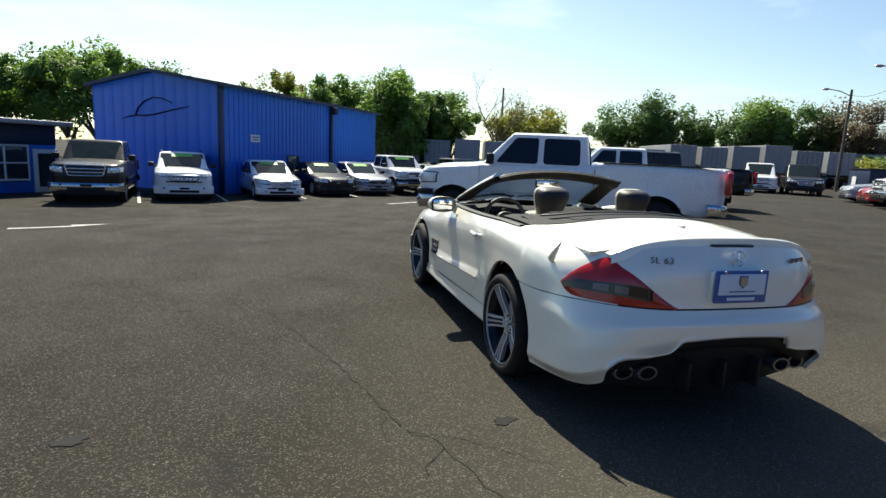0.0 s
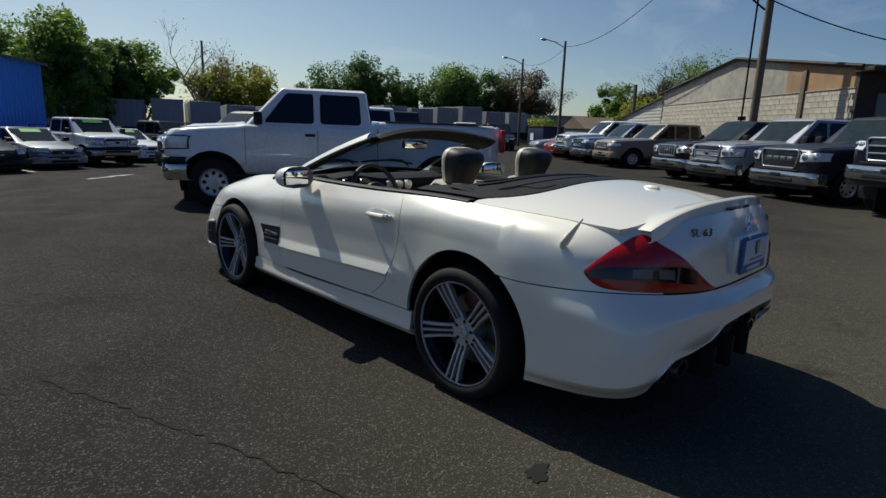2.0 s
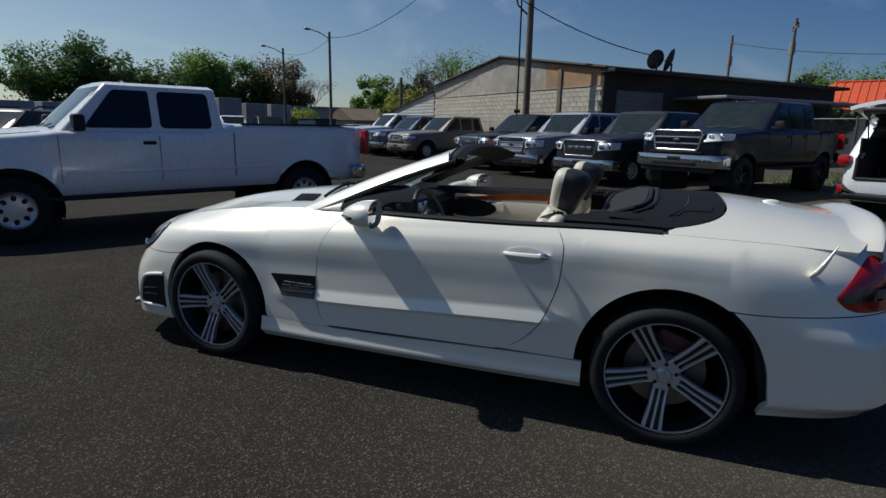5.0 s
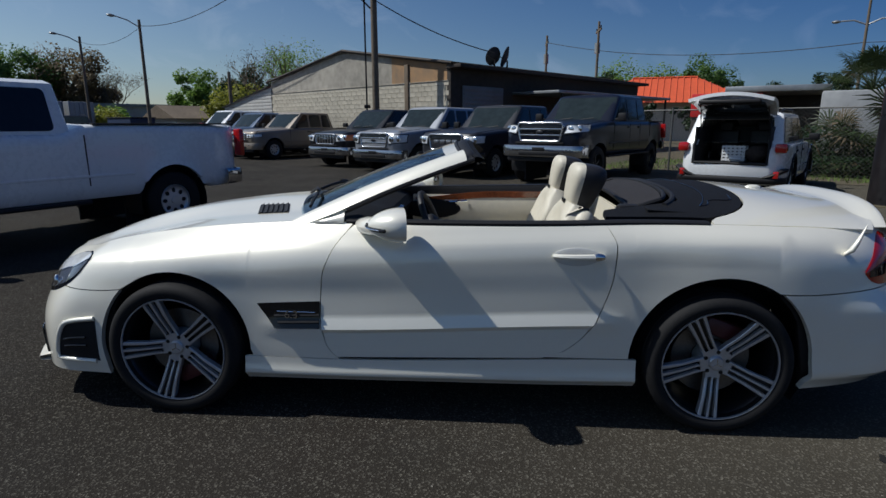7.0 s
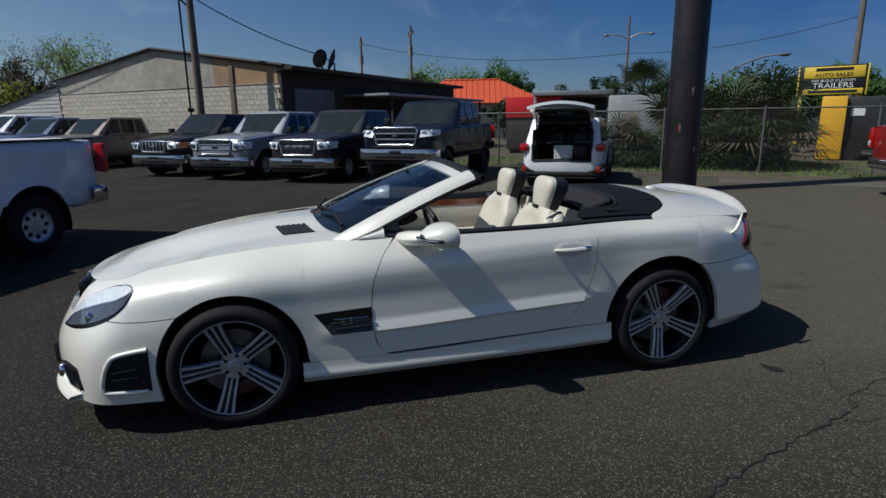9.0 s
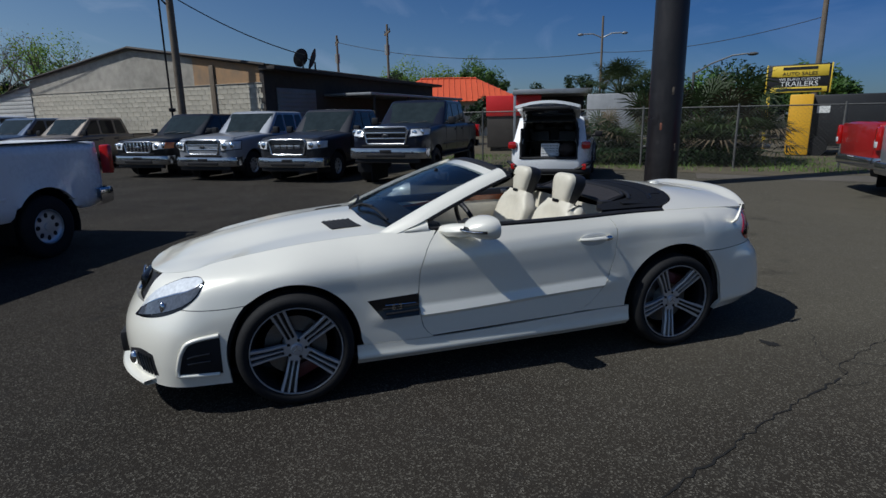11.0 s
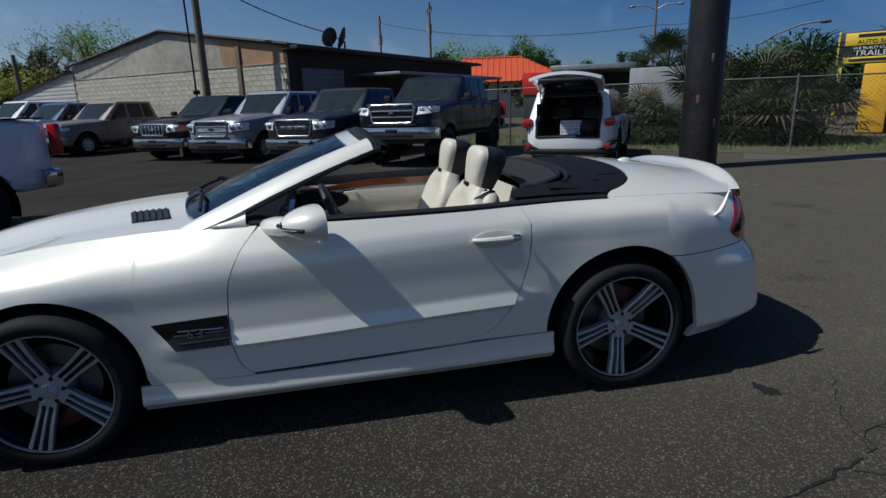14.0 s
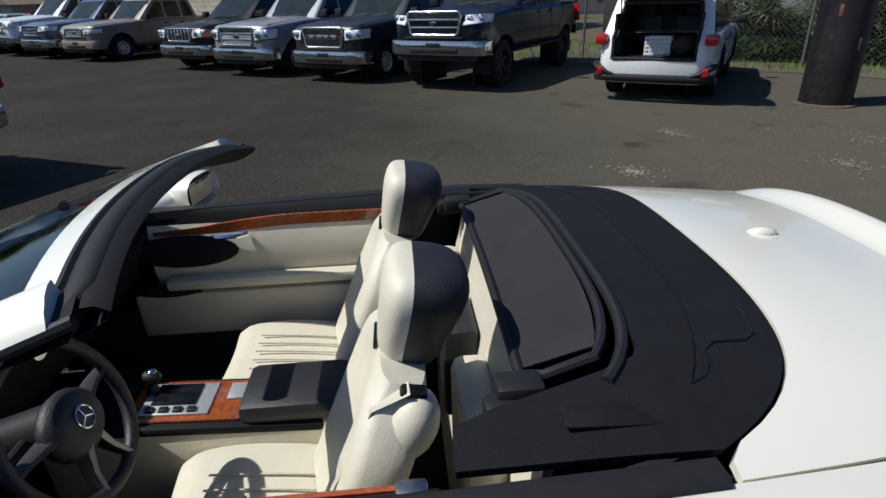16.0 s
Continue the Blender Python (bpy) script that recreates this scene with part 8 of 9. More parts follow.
# red-roofed restaurant far behind
rr_ = thing("red_roof_building", "low building with an orange-red metal hip roof", "building")
ctr, ax = Vector((45.5, -14.0)), Vector((-0.29, -0.957))
MR = wall_frame((ctr.x - ax.x * 6.2, ctr.y - ax.y * 6.2), (ax.x, ax.y))
part("wall", Geo().box((6.2, 5, 1.5), (11.6, 9.0, 3.2), 0, MR), PALE_WALL, rr_)
def hip(x, y):
    return 3.1 + 2.2 * min(1, min(x + 0.6, 13 - x) / 4.2, (y + 0.6) / 3.6, (10.6 - y) / 3.6)
part("roof", put(Geo().grid([[(x, y, hip(x, y)) for x in steps(-0.6, 13, 48)] for y in steps(-0.6, 10.6, 24)]), MR), RED_ROOF, rr_, "orange-red ribbed metal hip roof", 20)
for x in steps(0, 12.4, 24):
    part("roof_rib", put(Geo().tube([(x, y, hip(x, y) + 0.03) for y in (-0.58, 0.3, 1.2, 2.1, 3.0)], 0.04, 4), MR), RED_ROOF, rr_)
part("roof_rib", put(Geo().tube([(x, 3.0, 5.32) for x in (3.6, 8.8)], 0.06, 4), MR), RED_ROOF, rr_)

# distant house and depot
hs = thing("house", "small house with a brown pitched roof far away", "house", parked(49, 29.5, 60))
part("wall", Geo().box((0, 0, 1.0), (5, 4, 2.0), 0), PALE_WALL, hs)
part("roof", Geo().prism([(-2.9, 1.9), (2.9, 1.9), (0, 3.1)], 4.8, Matrix.Translation((0, 2.4, 0)) @ pose(0, 0, 0, 90)), STRIP, hs)
dp = thing("far_shed", "long low grey shed far away", "building", parked(60, 46, 140))
part("wall", Geo().box((0, 0, 1.7), (26, 8, 3.4), 0), SIDING, dp)
part("roof", Geo().box((0, 0, 3.5), (26.6, 8.6, 0.3), 0), ROOF_METAL, dp)

# row of parked box trailers
rngt = random.Random(12)
A, B = Vector((2.0, 51.5)), Vector((47.0, 38.0))
nT = 17
for i in range(nT):
    p = A.lerp(B, i / (nT - 1))
    h = rngt.uniform(2.05, 2.5)
    tr_ = thing("box_trailer", "dirty white box trailer parked in a row", "trailer", parked(p.x, p.y, math.degrees(math.atan2((B - A).y, (B - A).x)) + rngt.uniform(-1, 1)), group="row of box trailers")
    zb_ = 0.95 + 0.35
    part("box", Geo().box((0, 5.5, zb_ + h / 2), (2.45, 11, h), 0.03), TRAILER, tr_, "", 20)
    for x in steps(-1.1, 1.1, 5):
        part("door_rib", Geo().box((x, -0.02, zb_ + h / 2), (0.04, 0.05, h - 0.1), 0), TRAILER if i % 3 else SHUTTER, tr_)
    part("frame", Geo().box((0, 5.0, zb_ - 0.12), (1.2, 10.5, 0.2), 0.02).box((0, 0.03, 0.7), (2.3, 0.08, 0.10), 0.01), PLASTIC, tr_)
    for y in (1.6, 2.9):
        for s in (-1, 1):
            part("wheel", Geo().lathe([(0.001, -0.12), (0.50, -0.12), (0.52, 0), (0.50, 0.12), (0.001, 0.12)], 18, Matrix.Translation((s * 1.0, y, 0.52)) @ Matrix.Rotation(radians(90), 4, "Y")), RUBBER, tr_)

dm = thing("dumpster", "dark blue metal dumpster with a white notice", "dumpster", parked(36.5, 26.3, 60))
part("bin", Geo().box((0, 0, 0.95), (3.4, 1.8, 1.7), 0.05), BLUE_DARK, dm)
part("lid", Geo().box((0, 0, 1.84), (3.5, 1.9, 0.08), 0.02), PLASTIC, dm)
part("notice", Geo().box((0.6, 0.93, 1.0), (0.7, 0.02, 0.6), 0), SIGN_WHITE, dm)

# ---- poles and cables ----
def ground_at(x, y):
    return ground_z(x, y)


bp_ = thing("steel_post", "thick black painted steel post beside the verge", "post", Matrix.Translation((7.02, -7.18, 0)))
part("shaft", Geo().lathe([(0.36, -0.05), (0.355, 0.6), (0.345, 9.0)], 40), POLE_BLACK, bp_, "", 60)
part("foot", Geo().lathe([(0.44, -0.02), (0.43, 0.02), (0.37, 0.035)], 36), DIRT, bp_)
for z, a in ((1.35, 2.3), (2.1, 2.9), (0.9, 3.3)):
    part("scuff", Geo().box((0.352, 0, z), (0.012, 0.05, 0.16), 0.004, Matrix.Rotation(a, 4, "Z")), mat("bare_rust", (0.14, 0.05, 0.03), 0.8, var=0.3) if z == 1.35 else POLE_WOOD, bp_)


def utility_pole(x, y, h, r=0.14, arm=False, label="weathered wooden utility pole", lean=0.0):
    p = thing("utility_pole", label, "utility pole", Matrix.Translation((x, y, ground_at(x, y))) @ Matrix.Rotation(radians(lean), 4, "Y"), group="poles")
    part("shaft", Geo().cyl((0, 0, -0.1), (0, 0, h), r, r * 0.72, 14), POLE_WOOD, p)
    if arm:
        part("crossarm", Geo().box((0, 0, h - 0.7), (2.2, 0.12, 0.14), 0.02), POLE_WOOD, p)
        for q in (-0.9, 0, 0.9):
            part("insulator", Geo().cyl((q, 0, h - 0.62), (q, 0, h - 0.42), 0.05), PLASTIC, p)
        part("transformer", Geo().cyl((0.25, 0, h - 2.4), (0.25, 0, h - 1.6), 0.22), GALV, p)
    return p


def lamp_post(x, y, h, dx, dy, label="slim street lamp on a wooden pole"):
    p = thing("street_lamp", label, "street lamp", Matrix.Translation((x, y, ground_at(x, y))), group="street lamps")
    part("pole", Geo().cyl((0, 0, -0.1), (0, 0, h), 0.13, 0.09, 12), POLE_WOOD, p)
    part("arm", Geo().tube([(0, 0, h - 0.5), (dx * 0.5, dy * 0.5, h - 0.12), (dx, dy, h + 0.05)], 0.04, 8), GALV, p)
    part("lamp_head", Geo().ball((dx * 1.12, dy * 1.12, h + 0.04), 0.26, 8, (1.3, 0.8, 0.35)), GALV, p)
    return p


up = utility_pole(20.3, 4.65, 11.5, 0.155)
part("conduit", Geo().tube([(-0.28, 0.32, 1.2), (-0.28, 0.32, 6.6), (-0.42, 0.42, 6.95), (-0.62, 0.5, 6.7), (-0.5, 0.4, 6.2), (-0.15, 0.1, 5.9)], 0.035, 6), PLASTIC, up, "dark cable conduit with a loop")
part("meter_box", Geo().box((-0.30, 0.30, 2.1), (0.30, 0.20, 0.14), 0.02), PLASTIC, up)
lamp_post(35.5, 24.2, 8.4, -1.3, 0.9)
lamp_post(40.3, 32.3, 8.1, -1.3, 0.9)
utility_pole(38.5, 19.5, 5.2, 0.16)
utility_pole(21.5, 62.0, 10.5, 0.16)
utility_pole(50.7, -4.9, 9.2, 0.13, True)
utility_pole(45.1, -8.5, 9.4, 0.13, True)
p3 = utility_pole(34.3, -22.4, 8.7, 0.10)
for s in (-1, 1):
    part("street_arm", Geo().tube([(0, 0, 7.2), (-0.3 * s, -0.6 * s, 7.5), (-0.6 * s, -1.2 * s, 7.5)], 0.05, 6), GALV, p3)
    part("lamp_head", Geo().ball((-0.7 * s, -1.4 * s, 7.48), 0.24, 6, (1, 1, 0.4)), GALV, p3)
p4 = utility_pole(20.8, -27.5, 11.5, 0.16, True)
FENCE_DARK = mat("weathered_lamp_steel", (0.10, 0.10, 0.10), 0.6, 0.3, var=0.2)
lf = thing("street_lamp", "steel street lamp with a long curved arm", "street lamp", Matrix.Translation((27.0, -24.6, 0)), group="street lamps")
part("pole", Geo().cyl((0, 0, 0), (0, 0, 4.2), 0.10, 0.08, 12), FENCE_DARK, lf)
part("arm", Geo().tube([(0, 0, 4.1), (-0.8, -0.55, 4.65), (-1.8, -1.2, 5.05), (-2.5, -1.7, 5.1)], 0.05, 6), FENCE_DARK, lf)
part("lamp_head", Geo().ball((-2.7, -1.85, 5.06), 0.28, 6, (1.2, 1, 0.35)), FENCE_DARK, lf)


def cable(a, b, sag, r=0.015, name="overhead_cable"):
    a, b = Vector(a), Vector(b)
    pts = [a.lerp(b, t) - Vector((0, 0, sag * 4 * t * (1 - t))) for t in steps(0, 1, 24)]
    return solid(name, Geo().tube(pts, r, 5), WIRE, "black overhead cable strung between poles", "cable", group="cables")


cable((20.3, 4.65, 11.0), (35.5, 24.2, 8.0), 1.6, 0.02)
cable((20.0, 4.9, 6.4), (21.3, -0.2, 4.3), 0.25, 0.022)
cable((35.5, 24.2, 7.9), (40.3, 32.3, 7.7), 0.6, 0.015)
cable((50.7, -4.9, 8.6), (34.3, -22.4, 6.2), 0.9, 0.025)
cable((34.3, -22.4, 6.2), (20.8, -27.5, 6.6), 0.5, 0.02)
cable((20.8, -27.5, 10.8), (8.0, -30.0, 13.5), 0.4, 0.03)
cable((20.8, -27.5, 10.2), (8.0, -30.0, 12.4), 0.4, 0.03)

# ---- fence, sign and yard ----
FENCE = mat("weathered_fence_steel", (0.11, 0.11, 0.105), 0.6, 0.3, var=0.3, scale=15)
fence = thing("chain_link_fence", "galvanised chain-link fence with steel posts", "fence")
FH_ = 1.80
npost = 9
for i in range(npost):
    x, y, z = fence_pt(FLEN * i / (npost - 1), 0, 0)
    part("post", Geo().cyl((x, y, -0.05), (x, y, FH_ + 0.08), 0.032, n=8), FENCE, fence)
part("top_rail", Geo().cyl(fence_pt(0, 0, FH_), fence_pt(FLEN, 0, FH_), 0.022, n=6), FENCE, fence)
g = Geo()
step_ = 0.11
nw = int((FLEN + FH_) / step_)
for i in range(-int(FH_ / step_), nw):
    for sgn in (1, -1):
        s0, s1 = i * step_, i * step_ + FH_
        z0, z1 = (0.04, FH_) if sgn > 0 else (FH_, 0.04)
        if s0 < 0 or s1 > FLEN:
            continue
        a, b = Vector(fence_pt(s0, 0.004 * sgn, z0)), Vector(fence_pt(s1, 0.004 * sgn, z1))
        k0 = len(g.v)
        o = Vector((0, 0, 0.0028))
        g.v += [tuple(a - o), tuple(b - o), tuple(b + o), tuple(a + o)]
        g.f.append((k0, k0 + 1, k0 + 2, k0 + 3))
tagged(part("mesh", g, FENCE, fence, "woven wire mesh", 0), kind="stuff")

sg = thing("road_sign", "black and yellow roadside sign for trailers on two posts", "sign")
ang = math.atan2(-22.3, 20.0)
sg.matrix_basis = Matrix.Translation((16.1, -21.0, 0.767)) @ Matrix.Rotation(ang - math.pi / 2, 4, "Z") @ Matrix.Diagonal((0.86, 1.0, 0.747, 1.0))
part("board", Geo().box((0, 0, 3.05), (2.75, 0.22, 1.62), 0.02), SIGN_BLACK, sg)
part("top_panel", Geo().box((0.05, -0.125, 3.48), (2.45, 0.02, 0.62), 0.005), SIGN_YELLOW, sg)
part("bottom_panel", Geo().box((0.05, -0.125, 2.43), (2.45, 0.02, 0.30), 0.005), SIGN_YELLOW, sg)
part("edge", Geo().box((-1.40, 0, 3.05), (0.06, 0.26, 1.66), 0.005).box((1.40, 0, 3.05), (0.06, 0.26, 1.66), 0.005), SIGN_YELLOW, sg)
for x in (-1.25, 1.15):
    part("post", Geo().box((x, 0.05, 0.63), (0.16, 0.16, 3.36), 0.01), SIGN_YELLOW, sg)
for body, z, size, mt in (("AUTO SALES", 3.33, 0.27, SIGN_BLACK), ("WE BUILD CUSTOM", 3.02, 0.20, SIGN_WHITE), ("TRAILERS", 2.75, 0.40, SIGN_WHITE)):
    me = text_geo(body, size, 0.006)
    me.transform(Matrix.Translation((0.05, -0.145, z)))
    part("lettering", me, mt, sg, "sign lettering " + body.lower())
part("lettering_bar", Geo().box((0.05, -0.142, 3.64), (1.5, 0.01, 0.16), 0), SIGN_BLACK, sg)
part("lettering_bar", Geo().box((0.05, -0.142, 2.43), (2.0, 0.01, 0.14), 0), SIGN_BLACK, sg)

yl = thing("yellow_truck_body", "bright yellow upright truck body in the yard", "truck body", Matrix.Translation((12.6, -17.4, 0)) @ Matrix.Rotation(ang - math.pi / 2, 4, "Z"))
part("panel", Geo().box((0, 0.4, 1.15), (0.75, 0.8, 2.2), 0.04), YELLOW_METAL, yl)
bt = thing("enclosed_trailer", "tall black enclosed trailer in the yard", "trailer", Matrix.Translation((11.6, -18.7, 0)) @ Matrix.Rotation(ang - math.pi / 2, 4, "Z"))
part("box", Geo().box((0, 1.5, 1.30), (3.4, 3.0, 1.85), 0.05), SIGN_BLACK, bt)
part("wheel", Geo().lathe([(0.001, -0.1), (0.36, -0.1), (0.36, 0.1), (0.001, 0.1)], 18, Matrix.Translation((-1.0, 0, 0.36)) @ pose(0, 0, 0, 90)), RUBBER, bt)
part("notice", Geo().box((-0.9, -0.012, 1.7), (0.4, 0.02, 0.25), 0), SIGN_WHITE, bt)
rb2 = thing("red_container", "red metal container behind the fence", "container", Matrix.Translation((21.5, -9.8, 0)) @ Matrix.Rotation(math.atan2(-10, 25) - math.pi / 2, 4, "Z"))
part("box", Geo().box((0, 1.0, 2.15), (2.6, 2.4, 0.95), 0.03), RED_METAL, rb2)
part("lower_body", Geo().box((0, 1.0, 0.95), (2.5, 2.3, 1.5), 0.03), DARK_WALL, rb2)
part("feet", Geo().box((0, 1.0, 0.15), (2.2, 2.0, 0.3), 0.02), PLASTIC, rb2)
whb = thing("enclosed_trailer", "white enclosed cargo trailer behind the fence", "trailer", Matrix.Translation((16.9, -12.2, 0)) @ Matrix.Rotation(math.atan2(-12.9, 20.3) - math.pi / 2, 4, "Z"))
part("box", Geo().box((0, 1.4, 1.5), (2.0, 2.8, 2.0), 0.06), TRAILER, whb)
for s in (-1, 1):
    part("wheel", Geo().lathe([(0.001, -0.1), (0.34, -0.1), (0.34, 0.1), (0.001, 0.1)], 18, Matrix.Translation((s * 0.8, 0.9, 0.34)) @ pose(0, 0, 0, 0, 90)), RUBBER, whb)
cp = thing("carport", "dark open carport with a flat roof behind the fence", "carport", Matrix.Translation((20.3, -11.2, 0)) @ Matrix.Rotation(math.atan2(-12, 24) - math.pi / 2, 4, "Z"))
part("roof", Geo().box((0, 2, 2.75), (3.6, 4.4, 0.22), 0.02), GALV, cp)
part("back", Geo().box((0, 4, 1.4), (3.4, 0.1, 2.6), 0.01), DARK_WALL, cp)
for x in (-1.7, 1.7):
    part("post", Geo().box((x, -0.1, 1.35), (0.12, 0.12, 2.7), 0.01), GALV, cp)
ut = thing("utility_trailer", "low grey utility trailer in the yard", "trailer", Matrix.Translation((12.6, -13.0, 0)) @ Matrix.Rotation(math.atan2(FD.y, FD.x), 4, "Z"))
part("deck", Geo().box((0, 0, 0.55), (4.2, 1.8, 0.10), 0.02), GALV, ut)
part("rail", Geo().tube([(-2.1, -0.9, 0.6), (-2.1, -0.9, 0.9), (2.1, -0.9, 0.9), (2.1, -0.9, 0.6)], 0.03, 6), GALV, ut)
for x in (-0.4, 0.4):
    for y in (0.95, -0.95):
        part("wheel", Geo().lathe([(0.12, -0.1), (0.33, -0.1), (0.35, 0), (0.33, 0.1), (0.12, 0.1)], 20, Matrix.Translation((x, y, 0.35)) @ pose(0, 0, 0, 90)), RUBBER, ut)
    part("mudguard", Geo().grid([[(x + 0.42 * math.cos(a), -0.95 + o, 0.36 + 0.42 * math.sin(a)) for a in steps(0.2, math.pi - 0.2, 10)] for o in (-0.13, 0.13)]), GALV, ut)


# ---- trees and palms ----
def leaf_mat(name, color, through=0.42, scale=0.8):
    """Leaves: matt from above and letting the sun shine through from behind."""
    m = mat(name, color, 0.55, var=0.35, scale=scale)
    n, l = m.node_tree.nodes, m.node_tree.links
    b = n["Principled BSDF"]
    tl, mx1 = n.new("ShaderNodeBsdfTranslucent"), n.new("ShaderNodeMixShader")
    l.new(b.inputs["Base Color"].links[0].from_socket, tl.inputs["Color"])
    mx1.inputs["Fac"].default_value = through
    l.new(b.outputs["BSDF"], mx1.inputs[1])
    l.new(tl.outputs["BSDF"], mx1.inputs[2])
    l.new(mx1.outputs["Shader"], n["Material Output"].inputs["Surface"])
    return m


LEAF_A = leaf_mat("leaf_green", (0.17, 0.28, 0.050), 0.46)
LEAF_B = leaf_mat("leaf_dark_green", (0.085, 0.165, 0.035), 0.44)
LEAF_C = leaf_mat("leaf_yellow_green", (0.27, 0.28, 0.045), 0.5)
LEAF_D = leaf_mat("leaf_bluish_dark", (0.020, 0.046, 0.014))
LEAF_DRY = leaf_mat("leaf_brown", (0.17, 0.13, 0.07))
BARK = mat("grey_bark", (0.13, 0.105, 0.08), 0.95, var=0.35, scale=5, bump=0.6, bscale=40)
PALM_LEAF = leaf_mat("palm_leaf", (0.036, 0.056, 0.015), 0.3, 4)
PALM_DRY = mat("dry_palm_leaf", (0.095, 0.07, 0.038), 0.8, var=0.35, scale=4)


def branches(g, base, d, length, r, depth, rng, tips, spread=0.6, n_seg=4):
    p, dd = Vector(base), Vector(d).normalized()
    pts, rs = [p.copy()], [r]
    for i in range(n_seg):
        dd = (dd + Vector((rng.uniform(-1, 1), rng.uniform(-1, 1), rng.uniform(-0.4, 0.8))) * 0.16).normalized()
        p = p + dd * (length / n_seg)
        pts.append(p.copy())
        rs.append(r * (1 - 0.55 * (i + 1) / n_seg))
    g.tube(pts, rs, 6 if r > 0.04 else 4, caps=False)
    tips.append((p.copy(), depth))
    if depth > 0:
        for k in range(rng.choice((2, 3, 3))):
            q = pts[rng.randint(max(1, n_seg - 2), n_seg)]
            nd = (dd + Vector((rng.uniform(-1, 1), rng.uniform(-1, 1), rng.uniform(-0.3, 0.7))) * spread * 1.2).normalized()
            branches(g, q, nd, length * rng.uniform(0.55, 0.8), r * 0.55, depth - 1, rng, tips, spread, n_seg)


def tree(x, y, h, w, leaf, seed, n=3600, bare=0.0, leaf_size=0.28, z=None, trunk=0.3, label="", name="tree", low=0.28):
    """Trunk and limbs, with a crown of leaf clumps in uneven lobes."""
    rng = random.Random(seed)
    t = thing(name, label or "broad leafy tree with an uneven green crown", "tree", Matrix.Translation((x, y, (ground_z(x, y) if z is None else z))), group="trees")
    g, tips = Geo(), []
    branches(g, (0, 0, -0.1), (0, 0, 1), h * low * 1.15, h * 0.028, 0, rng, [], 0.3)
    top = Vector(g.v[-1])
    for k in range(5):
        a = 2 * math.pi * k / 5 + rng.uniform(-0.4, 0.4)
        branches(g, (0, 0, h * low * rng.uniform(0.75, 1.05)), (math.cos(a) * w / h * 1.3, math.sin(a) * w / h * 1.3, rng.uniform(0.7, 1.3)), h * (0.30 if bare > 0.5 else 0.34), h * (0.011 if bare > 0.5 else 0.016), 4 if bare > 0.5 else 2, rng, tips, 0.75)
    part("trunk", g, BARK, t, "", 60)
    g = Geo()
    lobes = []
    for k in range(16):
        a, q = rng.uniform(0, 6.28), math.sqrt(rng.random()) * 0.72
        zz = rng.uniform(low + 0.10, 0.86)
        k_ = math.sqrt(max(1 - ((zz - 0.55) / 0.5) ** 2, 0.05))
        lobes.append((Vector((math.cos(a) * q * w * k_, math.sin(a) * q * w * k_, zz * h)), rng.uniform(0.24, 0.40) * w))
    lobes.append((Vector((0, 0, 0.82 * h)), 0.3 * w))
    lobes += [(p, 0.16 * w) for p, d in tips if p.z > low * h]
    if bare > 0.3:
        leaf_size *= 0.5
    count = int(n * 4.4 * (1 - bare))
    leaf_size *= 0.58
    nr = np.random.default_rng(seed)
    unit = lambda q: q / np.maximum(np.linalg.norm(q, axis=1, keepdims=True), 1e-6)
    pick = nr.integers(0, len(lobes), count)
    cen, rad = np.array([tuple(c) for c, _ in lobes])[pick], np.array([q for _, q in lobes])[pick, None]
    d = unit(nr.normal(size=(count, 3)))
    p = cen + d * rad * nr.random((count, 1)) ** 0.30 * 1.0
    p += 0.10 * rad * np.sin(p * 7.0 / w)[:, [1, 2, 0]]
    sz = leaf_size * nr.uniform(0.5, 1.3, (count, 1))
    u_ = unit(nr.normal(size=(count, 3)) * (1, 1, 0.6))
    v_ = unit(np.cross(u_, d + np.array((0, 0, 0.3))))
    quads = np.stack([p - u_ * sz, p + v_ * sz * 0.6 - u_ * sz * 0.1, p + u_ * sz, p - v_ * sz * 0.6 + u_ * sz * 0.15], axis=1)
    g.v = quads.reshape(-1, 3).tolist()
    g.f = np.arange(count * 4).reshape(-1, 4).tolist()
    if count:
        part("crown", g, leaf, t, "", 0)
    return t


def grove(points, leaf, h, w, seed, **kw):
    for i, (x, y) in enumerate(points):
        rng = random.Random(seed + i)
        tree(x, y, h * rng.uniform(0.85, 1.12), w * rng.uniform(0.85, 1.15), leaf if isinstance(leaf, bpy.types.Material) else leaf[i % len(leaf)], seed + i, **kw)


# behind the blue office and hall
grove([(-36, 44), (-30, 47), (-25, 50), (-20.5, 47), (-16, 52), (-17.5, 44)], (LEAF_A, LEAF_B, LEAF_A), 8.6, 4.4, 100, n=3800)
grove([(-4.5, 58), (-0.5, 55), (3.6, 57), (6.5, 60)], (LEAF_C, LEAF_A, LEAF_A), 10.6, 4.0, 120, n=2600, bare=0.1)
grove([(6.8, 49), (9.6, 52), (12.4, 53), (5.0, 46)], (LEAF_A, LEAF_B, LEAF_A, LEAF_A), 9.2, 3.8, 140, n=4600, low=0.12)
tree(19.5, 58, 11.0, 5.2, LEAF_DRY, 161, n=500, bare=0.75, label="tall bare spring tree with spreading grey limbs")
grove([(22.5, 60), (26.5, 62), (31, 66)], (LEAF_C, LEAF_C, LEAF_A), 8.8, 4.0, 170, n=2800, low=0.15)
grove([(37, 59), (41.5, 58)], (LEAF_B, LEAF_B), 11.6, 5.2, 180, n=5200, low=0.15)
grove([(46, 54), (50.5, 52), (54, 49.5), (58, 47)], (LEAF_B, LEAF_A, LEAF_B, LEAF_DRY), 10.2, 4.4, 190, n=4000, low=0.12)
